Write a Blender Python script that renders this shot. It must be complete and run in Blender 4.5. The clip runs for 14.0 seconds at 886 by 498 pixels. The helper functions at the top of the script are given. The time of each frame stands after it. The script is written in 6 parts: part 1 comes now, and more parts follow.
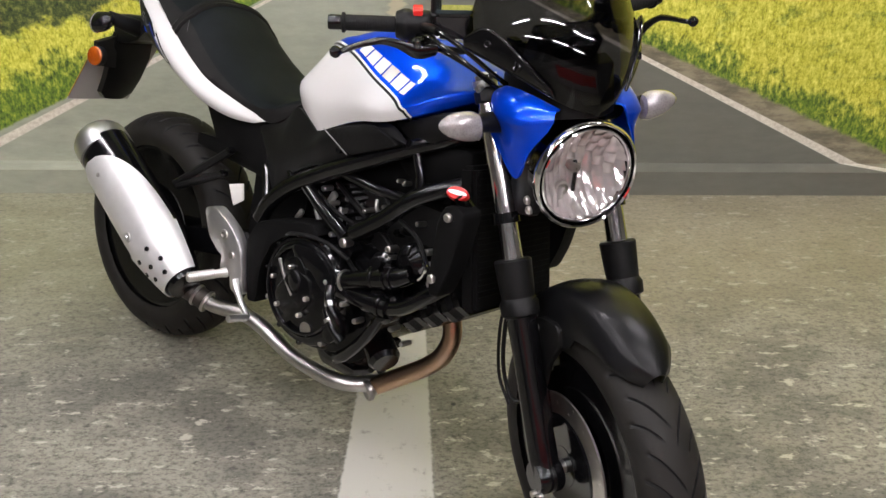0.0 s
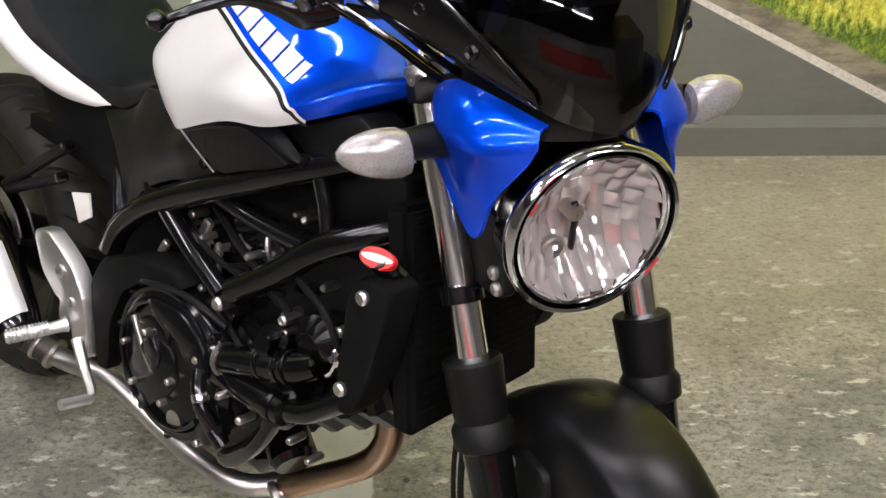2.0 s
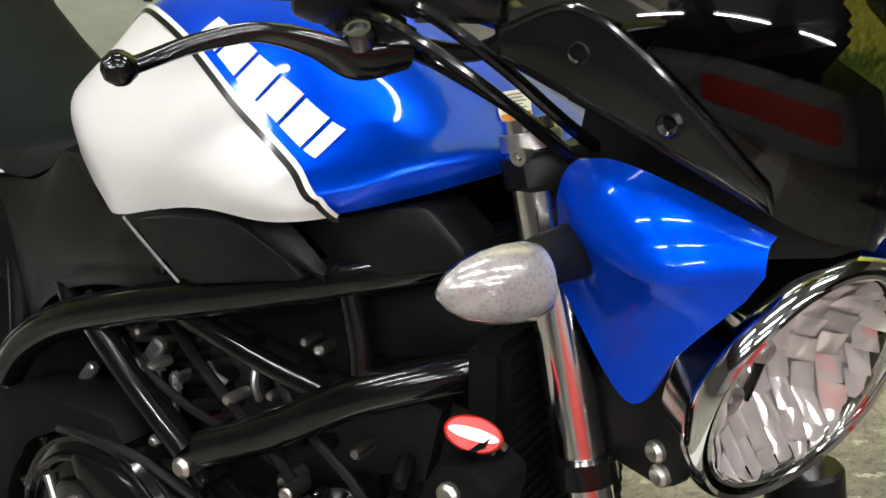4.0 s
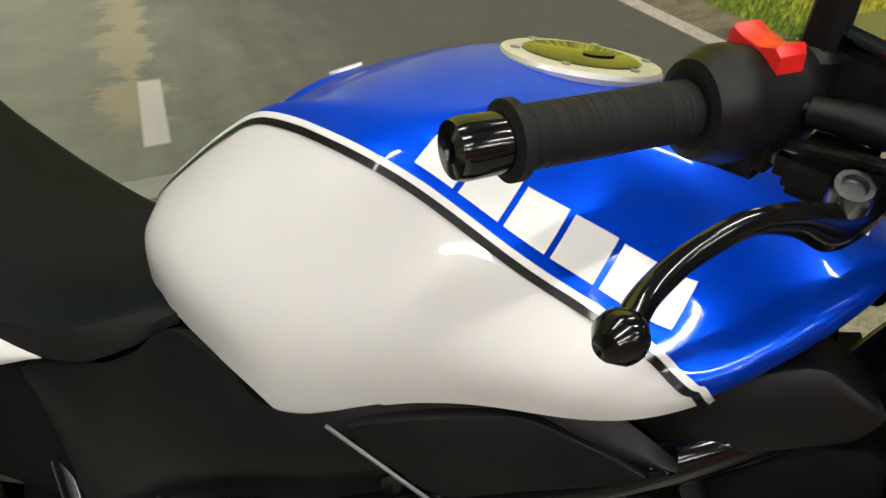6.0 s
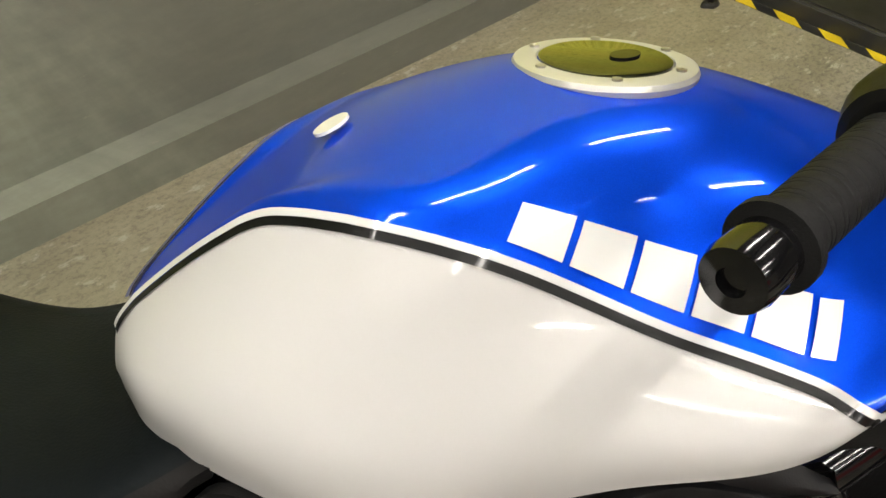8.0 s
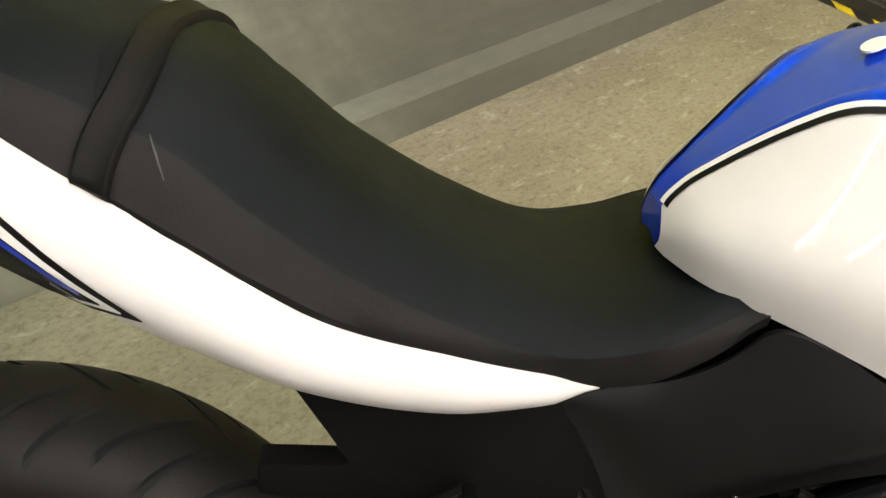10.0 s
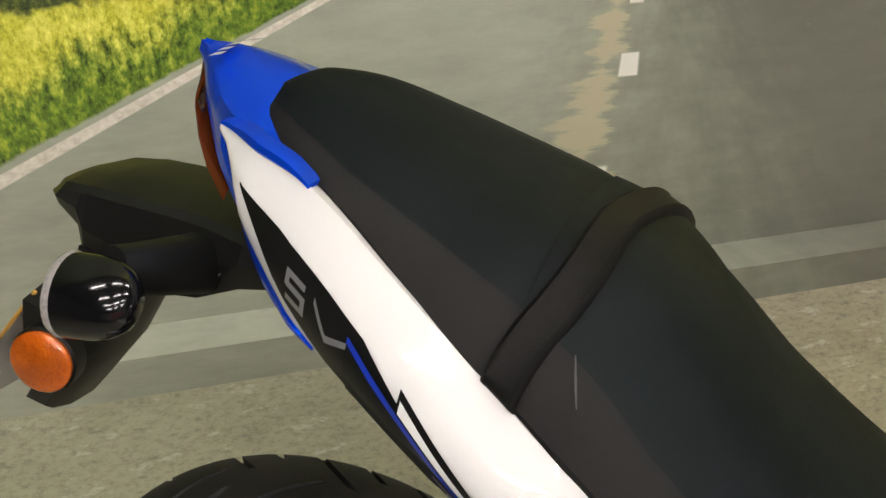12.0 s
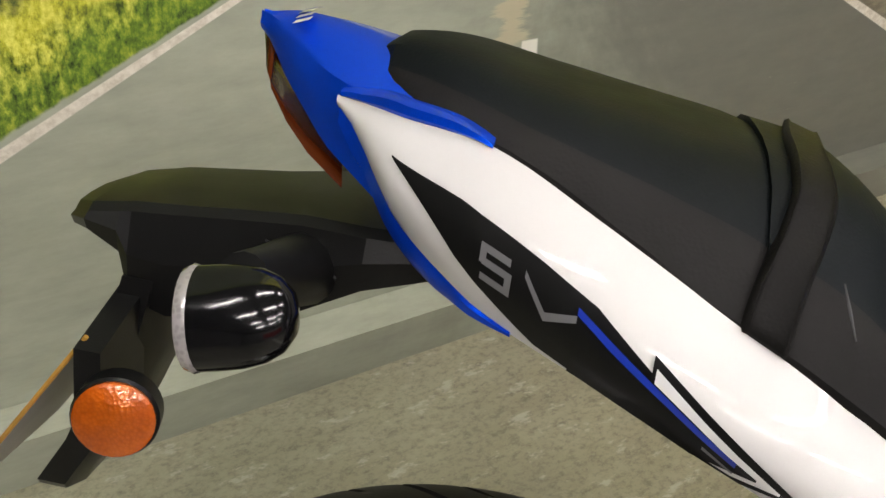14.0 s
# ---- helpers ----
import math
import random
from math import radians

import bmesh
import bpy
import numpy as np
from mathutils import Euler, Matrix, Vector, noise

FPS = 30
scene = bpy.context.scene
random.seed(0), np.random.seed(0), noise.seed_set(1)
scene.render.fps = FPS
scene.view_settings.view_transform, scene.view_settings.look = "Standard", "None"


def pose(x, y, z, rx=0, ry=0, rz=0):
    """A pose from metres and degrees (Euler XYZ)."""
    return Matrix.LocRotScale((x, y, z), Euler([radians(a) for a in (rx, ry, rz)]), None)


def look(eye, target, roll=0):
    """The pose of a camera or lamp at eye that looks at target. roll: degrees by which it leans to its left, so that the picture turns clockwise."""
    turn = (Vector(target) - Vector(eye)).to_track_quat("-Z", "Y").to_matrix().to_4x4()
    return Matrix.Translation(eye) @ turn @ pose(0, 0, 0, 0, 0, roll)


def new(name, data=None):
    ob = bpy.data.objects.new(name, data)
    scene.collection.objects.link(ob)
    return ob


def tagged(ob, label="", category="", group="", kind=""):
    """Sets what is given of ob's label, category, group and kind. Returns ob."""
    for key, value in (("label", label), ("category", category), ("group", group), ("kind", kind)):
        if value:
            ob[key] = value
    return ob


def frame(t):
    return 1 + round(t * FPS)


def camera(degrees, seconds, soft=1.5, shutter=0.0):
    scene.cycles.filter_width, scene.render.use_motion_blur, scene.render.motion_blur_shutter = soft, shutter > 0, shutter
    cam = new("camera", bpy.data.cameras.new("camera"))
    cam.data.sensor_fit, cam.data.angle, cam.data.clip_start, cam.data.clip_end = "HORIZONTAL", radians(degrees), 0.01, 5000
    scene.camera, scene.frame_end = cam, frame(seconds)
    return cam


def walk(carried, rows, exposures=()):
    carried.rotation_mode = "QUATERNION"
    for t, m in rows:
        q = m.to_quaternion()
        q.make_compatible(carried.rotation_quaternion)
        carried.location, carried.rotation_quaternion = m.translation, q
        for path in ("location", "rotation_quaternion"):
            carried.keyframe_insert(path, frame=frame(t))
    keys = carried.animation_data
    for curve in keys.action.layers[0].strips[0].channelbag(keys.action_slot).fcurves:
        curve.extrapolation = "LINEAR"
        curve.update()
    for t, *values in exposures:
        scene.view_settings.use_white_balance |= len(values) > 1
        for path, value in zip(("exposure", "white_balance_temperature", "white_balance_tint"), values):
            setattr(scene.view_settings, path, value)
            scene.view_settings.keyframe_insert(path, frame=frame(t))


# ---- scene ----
cam = camera(50.5, 14.0)
PATH = [
    (0, (2.622, 1.265, 1.573), (2.657, 2.997, 0.574), 0.7),
    (0.5, (2.591, 1.539, 1.556), (2.704, 3.221, 0.481), 0.1),
    (1, (2.588, 1.734, 1.505), (2.728, 3.392, 0.395), -1.2),
    (1.5, (2.661, 1.896, 1.453), (2.798, 3.522, 0.297), 0.6),
    (2, (2.731, 1.984, 1.41), (2.77, 3.605, 0.24), 0.4),
    (2.2, (2.741, 2.01, 1.385), (2.798, 3.65, 0.242), 0.7),
    (4.3, (2.519, 2.432, 1.279), (2.85, 4.04, 0.136), 3.8),
    (4.5, (2.494, 2.481, 1.286), (2.82, 4.072, 0.119), 2.9),
    (5, (2.445, 2.579, 1.279), (2.785, 4.116, 0.045), 2.4),
    (5.5, (2.373, 2.653, 1.27), (2.924, 4.113, 0.019), 3.8),
    (6, (2.27, 2.718, 1.272), (3.03, 4.095, 0.036), 5.1),
    (6.5, (2.234, 2.787, 1.28), (3.17, 4.026, 0.02), 5.2),
    (7, (2.244, 2.873, 1.28), (3.319, 3.947, -0.021), 4.2),
    (7.2, (2.248, 2.896, 1.275), (3.37, 3.909, -0.034), 4.1),
    (9.5, (1.899, 3.018, 1.281), (2.998, 3.974, -0.089), 4.2),
    (10, (1.824, 3.082, 1.253), (2.933, 4.103, -0.062), 7.7),
    (10.5, (1.824, 3.103, 1.26), (2.787, 4.288, -0.031), 6.5),
    (11, (1.833, 3.147, 1.264), (2.63, 4.446, -0.032), 5.6),
    (11.5, (1.85, 3.191, 1.271), (2.485, 4.577, -0.024), 4.5),
    (12, (1.857, 3.211, 1.282), (2.315, 4.68, 0.005), 3.6),
    (12.5, (1.855, 3.216, 1.286), (2.166, 4.736, 0.024), 2.0),
    (13, (1.83, 3.257, 1.269), (2.224, 4.747, -0.006), 1.3),
    (13.5, (1.732, 3.329, 1.237), (2.365, 4.729, -0.043), 1.7),
    (14, (1.651, 3.335, 1.189), (2.552, 4.663, -0.005), 6.0),
]
# the clip's camera sets its own exposure and white balance
GAIN = [(0.0, 0.56, 6250, 19), (2.0, 0.72, 6250, 18), (4.5, 0.74, 6350, 10), (5.5, 0.38, 6550, 10), (6.0, 0.36, 6600, 10), (7.0, 0.34, 6700, 11), (9.5, 0.74, 6900, 12), (10.5, 0.76, 6880, 13), (11.0, 0.60, 6820, 13), (12.0, 0.47, 6650, 14), (14.0, 0.45, 6550, 15)]
walk(cam, [(t, look(eye, target, roll)) for t, eye, target, roll in PATH], GAIN)

# ---- light ----
world = bpy.data.worlds.new("world")
scene.world = world
world.use_nodes = True
world.node_tree.nodes["Background"].inputs[0].default_value = (0.9, 0.95, 1.0, 1)
world.node_tree.nodes["Background"].inputs[1].default_value = 0.05

WALL_Y, LEDGE_Y, LEDGE_H = 4.48, 4.40, 0.095
ROOM = (-4.0, 8.0, -4.0, 3.2)      # west, east, south, ceiling height
VANISH = (2.53, 0.93)


# ---- materials ----
class Ex:
    """A value in a node tree, with arithmetic."""

    def __init__(self, tree, socket):
        self.tree, self.socket = tree, socket

    def op(self, kind, *others, clamp=False):
        node = self.tree.nodes.new("ShaderNodeMath")
        node.operation, node.use_clamp = kind, clamp
        for slot, value in zip(node.inputs, (self, *others)):
            if isinstance(value, Ex):
                self.tree.links.new(value.socket, slot)
            else:
                slot.default_value = value
        return Ex(self.tree, node.outputs[0])

    def __add__(self, o): return self.op("ADD", o)
    def __sub__(self, o): return self.op("SUBTRACT", o)
    def __mul__(self, o): return self.op("MULTIPLY", o)
    def __truediv__(self, o): return self.op("DIVIDE", o)
    def step(self, low, high):
        """0 below low, 1 above high, smooth between."""
        node = self.tree.nodes.new("ShaderNodeMapRange")
        node.interpolation_type = "SMOOTHSTEP"
        self.tree.links.new(self.socket, node.inputs[0])
        node.inputs[1].default_value, node.inputs[2].default_value = low, high
        return Ex(self.tree, node.outputs[0])
    def band(self, middle, half, soft):
        return (self - middle).op("ABSOLUTE").step(half - soft, half + soft).inv()
    def inv(self):
        return self.op("MULTIPLY", -1.0).op("ADD", 1.0)


class Mat:
    def __init__(self, name, rough=0.5, metal=0.0, coat=0.0, spec=0.5):
        self.mat = bpy.data.materials.new(name)
        self.mat.use_nodes = True
        self.tree = self.mat.node_tree
        self.bsdf = self.tree.nodes["Principled BSDF"]
        self.set("Roughness", rough), self.set("Metallic", metal), self.set("Coat Weight", coat), self.set("Specular IOR Level", spec)
        self.set("Coat Roughness", 0.04)

    def set(self, slot, value):
        if isinstance(value, Ex):
            self.tree.links.new(value.socket, self.bsdf.inputs[slot])
        elif isinstance(value, tuple):
            self.bsdf.inputs[slot].default_value = (*value, 1)
        else:
            self.bsdf.inputs[slot].default_value = value

    def where(self, kind="Object"):
        node = self.tree.nodes.new("ShaderNodeTexCoord")
        return Ex(self.tree, node.outputs[kind])

    def place(self):
        return Ex(self.tree, self.tree.nodes.new("ShaderNodeNewGeometry").outputs["Position"])

    def split(self, v):
        node = self.tree.nodes.new("ShaderNodeSeparateXYZ")
        self.tree.links.new(v.socket, node.inputs[0])
        return [Ex(self.tree, o) for o in node.outputs]

    def vec(self, x, y, z=0.0):
        node = self.tree.nodes.new("ShaderNodeCombineXYZ")
        for slot, value in zip(node.inputs, (x, y, z)):
            if isinstance(value, Ex):
                self.tree.links.new(value.socket, slot)
            else:
                slot.default_value = value
        return Ex(self.tree, node.outputs[0])

    def noise(self, v, scale, detail=4.0, rough=0.55, stretch=None):
        if stretch:
            m = self.tree.nodes.new("ShaderNodeMapping")
            m.inputs["Scale"].default_value = stretch
            self.tree.links.new(v.socket, m.inputs[0])
            v = Ex(self.tree, m.outputs[0])
        node = self.tree.nodes.new("ShaderNodeTexNoise")
        self.tree.links.new(v.socket, node.inputs["Vector"])
        node.inputs["Scale"].default_value, node.inputs["Detail"].default_value, node.inputs["Roughness"].default_value = scale, detail, rough
        return Ex(self.tree, node.outputs[0])

    def voronoi(self, v, scale, feature="F1"):
        node = self.tree.nodes.new("ShaderNodeTexVoronoi")
        node.feature = feature
        self.tree.links.new(v.socket, node.inputs["Vector"])
        node.inputs["Scale"].default_value = scale
        return Ex(self.tree, node.outputs["Distance"])

    def mix(self, factor, a, b):
        node = self.tree.nodes.new("ShaderNodeMix")
        node.data_type = "RGBA"
        for slot, value in ((node.inputs[0], factor), (node.inputs[6], a), (node.inputs[7], b)):
            if isinstance(value, Ex):
                self.tree.links.new(value.socket, slot)
            elif isinstance(value, tuple):
                slot.default_value = (*value, 1)
            else:
                slot.default_value = value
        return Ex(self.tree, node.outputs[2])

    def ramp(self, factor, *stops):
        node = self.tree.nodes.new("ShaderNodeValToRGB")
        self.tree.links.new(factor.socket, node.inputs[0])
        els = node.color_ramp.elements
        while len(els) < len(stops):
            els.new(0.5)
        for el, (at, colour) in zip(els, stops):
            el.position, el.color = at, (*colour, 1)
        return Ex(self.tree, node.outputs[0])

    def bump(self, height, strength=0.3, distance=0.002, slot="Normal"):
        node = self.tree.nodes.new("ShaderNodeBump")
        node.inputs["Strength"].default_value, node.inputs["Distance"].default_value = strength, distance
        self.tree.links.new(height.socket, node.inputs["Height"])
        self.tree.links.new(node.outputs[0], self.bsdf.inputs[slot])


def plain(name, colour, rough=0.5, metal=0.0, coat=0.0, wear=0.12, grain=0.0, grain_scale=300.0, spec=0.5):
    """A surface of one colour with a little soiling, uneven gloss and a fine grain."""
    m = Mat(name, rough, metal, coat, spec)
    w = m.where()
    soil = m.noise(w, 9.0, 5.0)
    dark = tuple(c * (1 - wear) for c in colour)
    m.set("Base Color", m.mix(soil.step(0.35, 0.7), colour, dark))
    m.set("Roughness", (m.noise(w, 23.0, 3.0) - 0.5) * (0.25 * rough + 0.03) + rough)
    if grain:
        m.bump(m.noise(w, grain_scale, 2.0), grain, 0.001)
    return m.mat


def printed_road():
    """The photo print of a country road that runs over wall, ledge and floor edge."""
    m = Mat("road_print", 0.55)
    x, y, z = m.split(m.place())
    # v: height in the unfolded print; below the wall it runs on over the ledge
    v = z.op("MAXIMUM", LEDGE_H) - (y.op("MULTIPLY", -1.0) + WALL_Y).op("MAXIMUM", 0.0).op("MINIMUM", WALL_Y - LEDGE_Y) - (z.op("MULTIPLY", -1.0) + LEDGE_H).op("MAXIMUM", 0.0)
    depth = (v.op("MULTIPLY", -1.0) + VANISH[1]).op("MAXIMUM", 0.03)
    u = (x - VANISH[0]) / depth
    far = depth.op("POWER", -1.0)
    flat = m.vec(x, v, 0.0)
    road_at = m.vec(u, far * 3.0, 0.0)
    # asphalt: pale and greenish on one side, darker on the other, with streaks along the way
    streak = m.noise(road_at, 3.0, 5.0, 0.6, (3.0, 0.25, 1.0))
    mottled = m.noise(flat, 26.0, 6.0, 0.65, (0.35, 1.0, 1.0))
    side = (u + (streak - 0.5) * 0.9).step(-0.6, 0.9)
    road = m.mix(side, (0.405, 0.425, 0.325), (0.165, 0.165, 0.130))
    road = m.mix((mottled - 0.5) * 2.1 + 0.38, road, m.mix(0.35, road, (0.07, 0.07, 0.06)))
    # worn pale patches and glare beside the middle of the road
    patch = (m.noise(flat, 11.0, 6.0, 0.68, (0.35, 1.6, 1.0)) + u.band(-0.05, 0.06, 0.22) * 0.46).step(0.69, 0.78) * u.band(-0.03, 0.20, 0.1) * v.step(0.20, 0.26)
    road = m.mix(patch * 0.8, road, (0.52, 0.47, 0.31))
    wear = m.noise(flat, 40.0, 5.0, 0.7, (0.3, 1.2, 1.0)).step(0.66, 0.72)
    road = m.mix(wear * 0.35, road, (0.40, 0.38, 0.28))
    # dashes in the middle
    dash = u.band(0.07, 0.042, 0.006) * (v.band(0.53, 0.022, 0.002) + v.band(0.652, 0.011, 0.002) + v.band(0.73, 0.008, 0.002)).op("MINIMUM", 1.0)
    dash = (dash + u.band(0.002, 0.037, 0.006) * v.band(0.248, 0.076, 0.004)).op("MINIMUM", 1.0)
    road = m.mix(dash, road, (0.80, 0.78, 0.70))
    # verges
    rag = (m.noise(flat, 30.0, 6.0, 0.7) - 0.5) * 0.35
    tuft = m.noise(flat, 55.0, 6.0, 0.7, (1.0, 0.45, 1.0))
    blade = m.noise(flat, 130.0, 4.0, 0.65, (1.0, 0.6, 1.0))
    clump = m.noise(flat, 8.0, 4.0, 0.6)
    off = u.op("ABSOLUTE") - 2.05
    gold = (off + (clump - 0.5) * 1.5 + (tuft - 0.5) * 1.6).step(0.3, 0.95)
    green = m.ramp(tuft * 0.6 + blade * 0.4, (0.38, (0.018, 0.042, 0.008)), (0.5, (0.13, 0.22, 0.022)), (0.64, (0.42, 0.46, 0.05)))
    yellow = m.ramp(tuft * 0.6 + blade * 0.4, (0.36, (0.17, 0.20, 0.016)), (0.48, (0.54, 0.53, 0.045)), (0.62, (0.84, 0.80, 0.18)))
    grass = m.mix(gold, green, yellow)
    grass = m.mix(m.noise(flat, 13.0, 5.0, 0.65, (0.6, 1.0, 1.0)).step(0.52, 0.68) * 0.6, grass, green)
    bushes = ((u * -1.0) - 3.75 + rag * 3.0 + (clump - 0.5) * 3.0).step(-0.2, 0.25)
    bush = m.ramp(m.noise(flat, 38.0, 6.0, 0.75) * 0.7 + blade * 0.3, (0.38, (0.008, 0.016, 0.008)), (0.5, (0.06, 0.085, 0.02)), (0.62, (0.24, 0.24, 0.06)))
    grass = m.mix(bushes, grass, bush)
    gravel = m.mix(m.noise(flat, 22.0, 6.0, 0.7, (0.35, 1.0, 1.0)).step(0.35, 0.65), (0.33, 0.29, 0.19), (0.15, 0.13, 0.09))
    left_grass = (u * -1.0 + rag * 0.25).step(2.03, 2.07)
    right_grass = (u + rag * 0.5).step(2.26, 2.34)
    right_verge = u.step(2.05, 2.06)
    out = m.mix(right_verge, road, gravel)
    out = m.mix(right_grass, out, grass)
    out = m.mix(left_grass, out, grass)
    line_soil = m.noise(flat, 60.0, 4.0, 0.7).step(0.3, 0.75)
    line = m.mix(line_soil, (0.80, 0.76, 0.66), (0.55, 0.50, 0.40))
    out = m.mix(u.band(2.02, 0.042, 0.006), out, line)
    out = m.mix(u.band(-1.945, 0.045, 0.006), out, line)
    m.set("Base Color", out)
    m.set("Roughness", (m.noise(flat, 14.0) - 0.5) * 0.2 + 0.5)
    m.bump(m.noise(flat, 400.0, 2.0), 0.05, 0.001)
    return m.mat


def printed_floor():
    """Worn pale asphalt with grit, streaks that lie across, and stains."""
    m = Mat("floor_print", 0.5)
    p = m.place()
    big = m.noise(p, 1.1, 4.0, 0.6)
    cloud = m.noise(p, 4.5, 6.0, 0.65, (0.6, 1.0, 1.0))
    grit = m.noise(p, 90.0, 6.0, 0.75, (0.7, 1.0, 1.0))
    stone = m.noise(p, 30.0, 5.0, 0.7, (0.45, 1.0, 1.0))
    base = m.mix(big.step(0.3, 0.7), (0.325, 0.303, 0.238), (0.232, 0.217, 0.172))
    xs = m.split(p)[0]
    base = m.mix((xs + (big - 0.5) * 1.5).step(1.6, 3.2) * 0.5, m.mix(0.5, base, (0.285, 0.28, 0.228)), m.mix(0.5, base, (0.29, 0.262, 0.218)))
    base = m.mix(cloud.step(0.42, 0.62) * 0.75, base, (0.118, 0.113, 0.094))
    # towards the wall the print is paler, smoother and more yellow
    calm = (m.split(p)[1] + (big - 0.5) * 0.8).step(3.2, 4.0)
    base = m.mix(calm * 0.58, base, m.mix((xs + (cloud - 0.5) * 0.8).step(1.9, 2.9), (0.335, 0.325, 0.195), (0.32, 0.278, 0.168)))
    rough_part = calm.inv() * 0.5 + 0.5
    base = m.mix(m.noise(p, 45.0, 6.0, 0.8, (0.6, 1.0, 1.0)).step(0.5, 0.66) * 0.75 * rough_part, base, (0.045, 0.041, 0.033))
    base = m.mix(grit.step(0.45, 0.66) * 0.75 * rough_part, base, (0.05, 0.046, 0.036))
    base = m.mix(stone.step(0.57, 0.645) * 0.85 * rough_part, base, (0.52, 0.49, 0.40))
    base = m.mix(m.noise(p, 14.0, 5.0, 0.7, (0.3, 1.0, 1.0)).step(0.62, 0.70) * 0.35, base, (0.40, 0.37, 0.27))
    base = m.mix(m.voronoi(p, 3.1).step(0.012, 0.03).inv(), base, (0.03, 0.03, 0.03))
    # the broad white middle line and the road's edge line, which comes down from the ledge
    x, y, z = m.split(p)
    edge = (m.noise(p, 60.0, 4.0) - 0.5) * 0.012
    left, right = (y - 2.84) * 0.05 + 2.42, (y - 2.84) * -0.03 + 2.64
    line = (x - left + edge).step(-0.004, 0.004) * (right - x + edge).step(-0.004, 0.004) * (y + edge * 3.0).step(3.66, 3.70).inv()
    spoilt = m.noise(p, 22.0, 6.0, 0.75).step(0.56, 0.70) * 0.55
    base = m.mix(line * (spoilt.inv()), base, (0.58, 0.565, 0.51))
    u = (x - VANISH[0]) / ((y * -1.0) + (LEDGE_Y + WALL_Y - LEDGE_Y + VANISH[1]))
    base = m.mix(u.band(2.02, 0.042, 0.006), base, (0.7, 0.67, 0.58))
    m.set("Base Color", base)
    m.set("Roughness", grit * 0.25 + 0.38)
    m.bump(grit, 0.12, 0.001)
    return m.mat


def mesh_object(name, bm, material, smooth=False):
    me = bpy.data.meshes.new(name)
    bm.normal_update()
    bm.to_mesh(me)
    bm.free()
    for mt in material if isinstance(material, (list, tuple)) else (material,):
        me.materials.append(mt)
    for p in me.polygons:
        p.use_smooth = smooth
    return new(name, me)


def part(name, bm, material, parent, label="", smooth=True):
    ob = mesh_object(name, bm, material, smooth)
    ob.parent = parent
    return tagged(ob, label) if label else ob


def box(bm, a, b, m=None):
    """A box from corner a to corner b."""
    pts = [(x, y, z) for x in (a[0], b[0]) for y in (a[1], b[1]) for z in (a[2], b[2])]
    vs = [bm.verts.new((m @ Vector(p)) if m else p) for p in pts]
    for f in ((0, 1, 3, 2), (4, 6, 7, 5), (0, 4, 5, 1), (2, 3, 7, 6), (0, 2, 6, 4), (1, 5, 7, 3)):
        bm.faces.new([vs[i] for i in f])
    return vs


MURAL, FLOOR = printed_road(), printed_floor()
CEILING = plain("ceiling_paint", (0.06, 0.06, 0.058), 0.85)
PLASTER = plain("plain_plaster", (0.17, 0.166, 0.155), 0.85)

# ---- structure ----
west, east, south, top = ROOM
bm = bmesh.new()
box(bm, (west, WALL_Y, 0), (east, WALL_Y + 0.12, top))
tagged(mesh_object("wall_north", bm, MURAL), "wall covered with a printed photo of a country road and meadow", "wall", kind="structure")
bm = bmesh.new()
box(bm, (west, LEDGE_Y, 0), (east, WALL_Y - 0.001, LEDGE_H))
tagged(mesh_object("ledge", bm, MURAL), "low ledge at the wall's foot with the road print running over it", "ledge", kind="structure")
bm = bmesh.new()
box(bm, (west, south, -0.1), (east, WALL_Y + 0.12, 0))
tagged(mesh_object("floor", bm, FLOOR), "floor covered with a printed picture of worn asphalt", "floor", kind="structure")
bm = bmesh.new()
box(bm, (west - 0.12, south, 0), (west, WALL_Y + 0.12, top))
tagged(mesh_object("wall_west", bm, PLASTER), "plain pale plaster wall of the showroom", "wall", kind="structure")
bm = bmesh.new()
box(bm, (east, south, 0), (east + 0.12, WALL_Y + 0.12, top))
tagged(mesh_object("wall_east", bm, PLASTER), "plain pale plaster wall of the showroom", "wall", kind="structure")
# unseen south wall, set paler than the other walls to brighten reflections
bm = bmesh.new()
box(bm, (west - 0.12, south - 0.12, 0), (east + 0.12, south, top))
tagged(mesh_object("wall_south", bm, plain("paler_plaster", (0.36, 0.355, 0.345), 0.85)), "unseen plain plaster wall, set paler to brighten reflections", "wall", kind="structure")
bm = bmesh.new()
box(bm, (west - 0.12, south - 0.12, top), (east + 0.12, WALL_Y + 0.12, top + 0.1))
tagged(mesh_object("ceiling", bm, CEILING), "plain dark grey ceiling of the showroom", "ceiling", kind="structure")

tube_mat = Mat("tube_glow")
tube_mat.set("Emission Color", (1.0, 0.98, 0.94))
tube_mat.set("Emission Strength", 85.0)
HOUSING = plain("fixture_white", (0.6, 0.6, 0.58), 0.5)
for n in range(4):
    for k in range(3):
        bm = bmesh.new()
        box(bm, (-0.62, -0.05, -0.05), (0.62, 0.05, 0.0))
        ob = mesh_object("ceiling_light", bm, HOUSING)
        ob.location = (0.4 + 1.9 * k, -0.6 + 1.4 * n, top)
        tagged(ob, "long white tube light fixed under the ceiling", "ceiling light", "tube lights")
        bm = bmesh.new()
        bmesh.ops.create_cone(bm, cap_ends=True, segments=12, radius1=0.02, radius2=0.02, depth=1.2, matrix=Matrix.Translation((0, 0, -0.072)) @ Matrix.Rotation(radians(90), 4, "Y"))
        part("tube", bm, tube_mat.mat, ob)

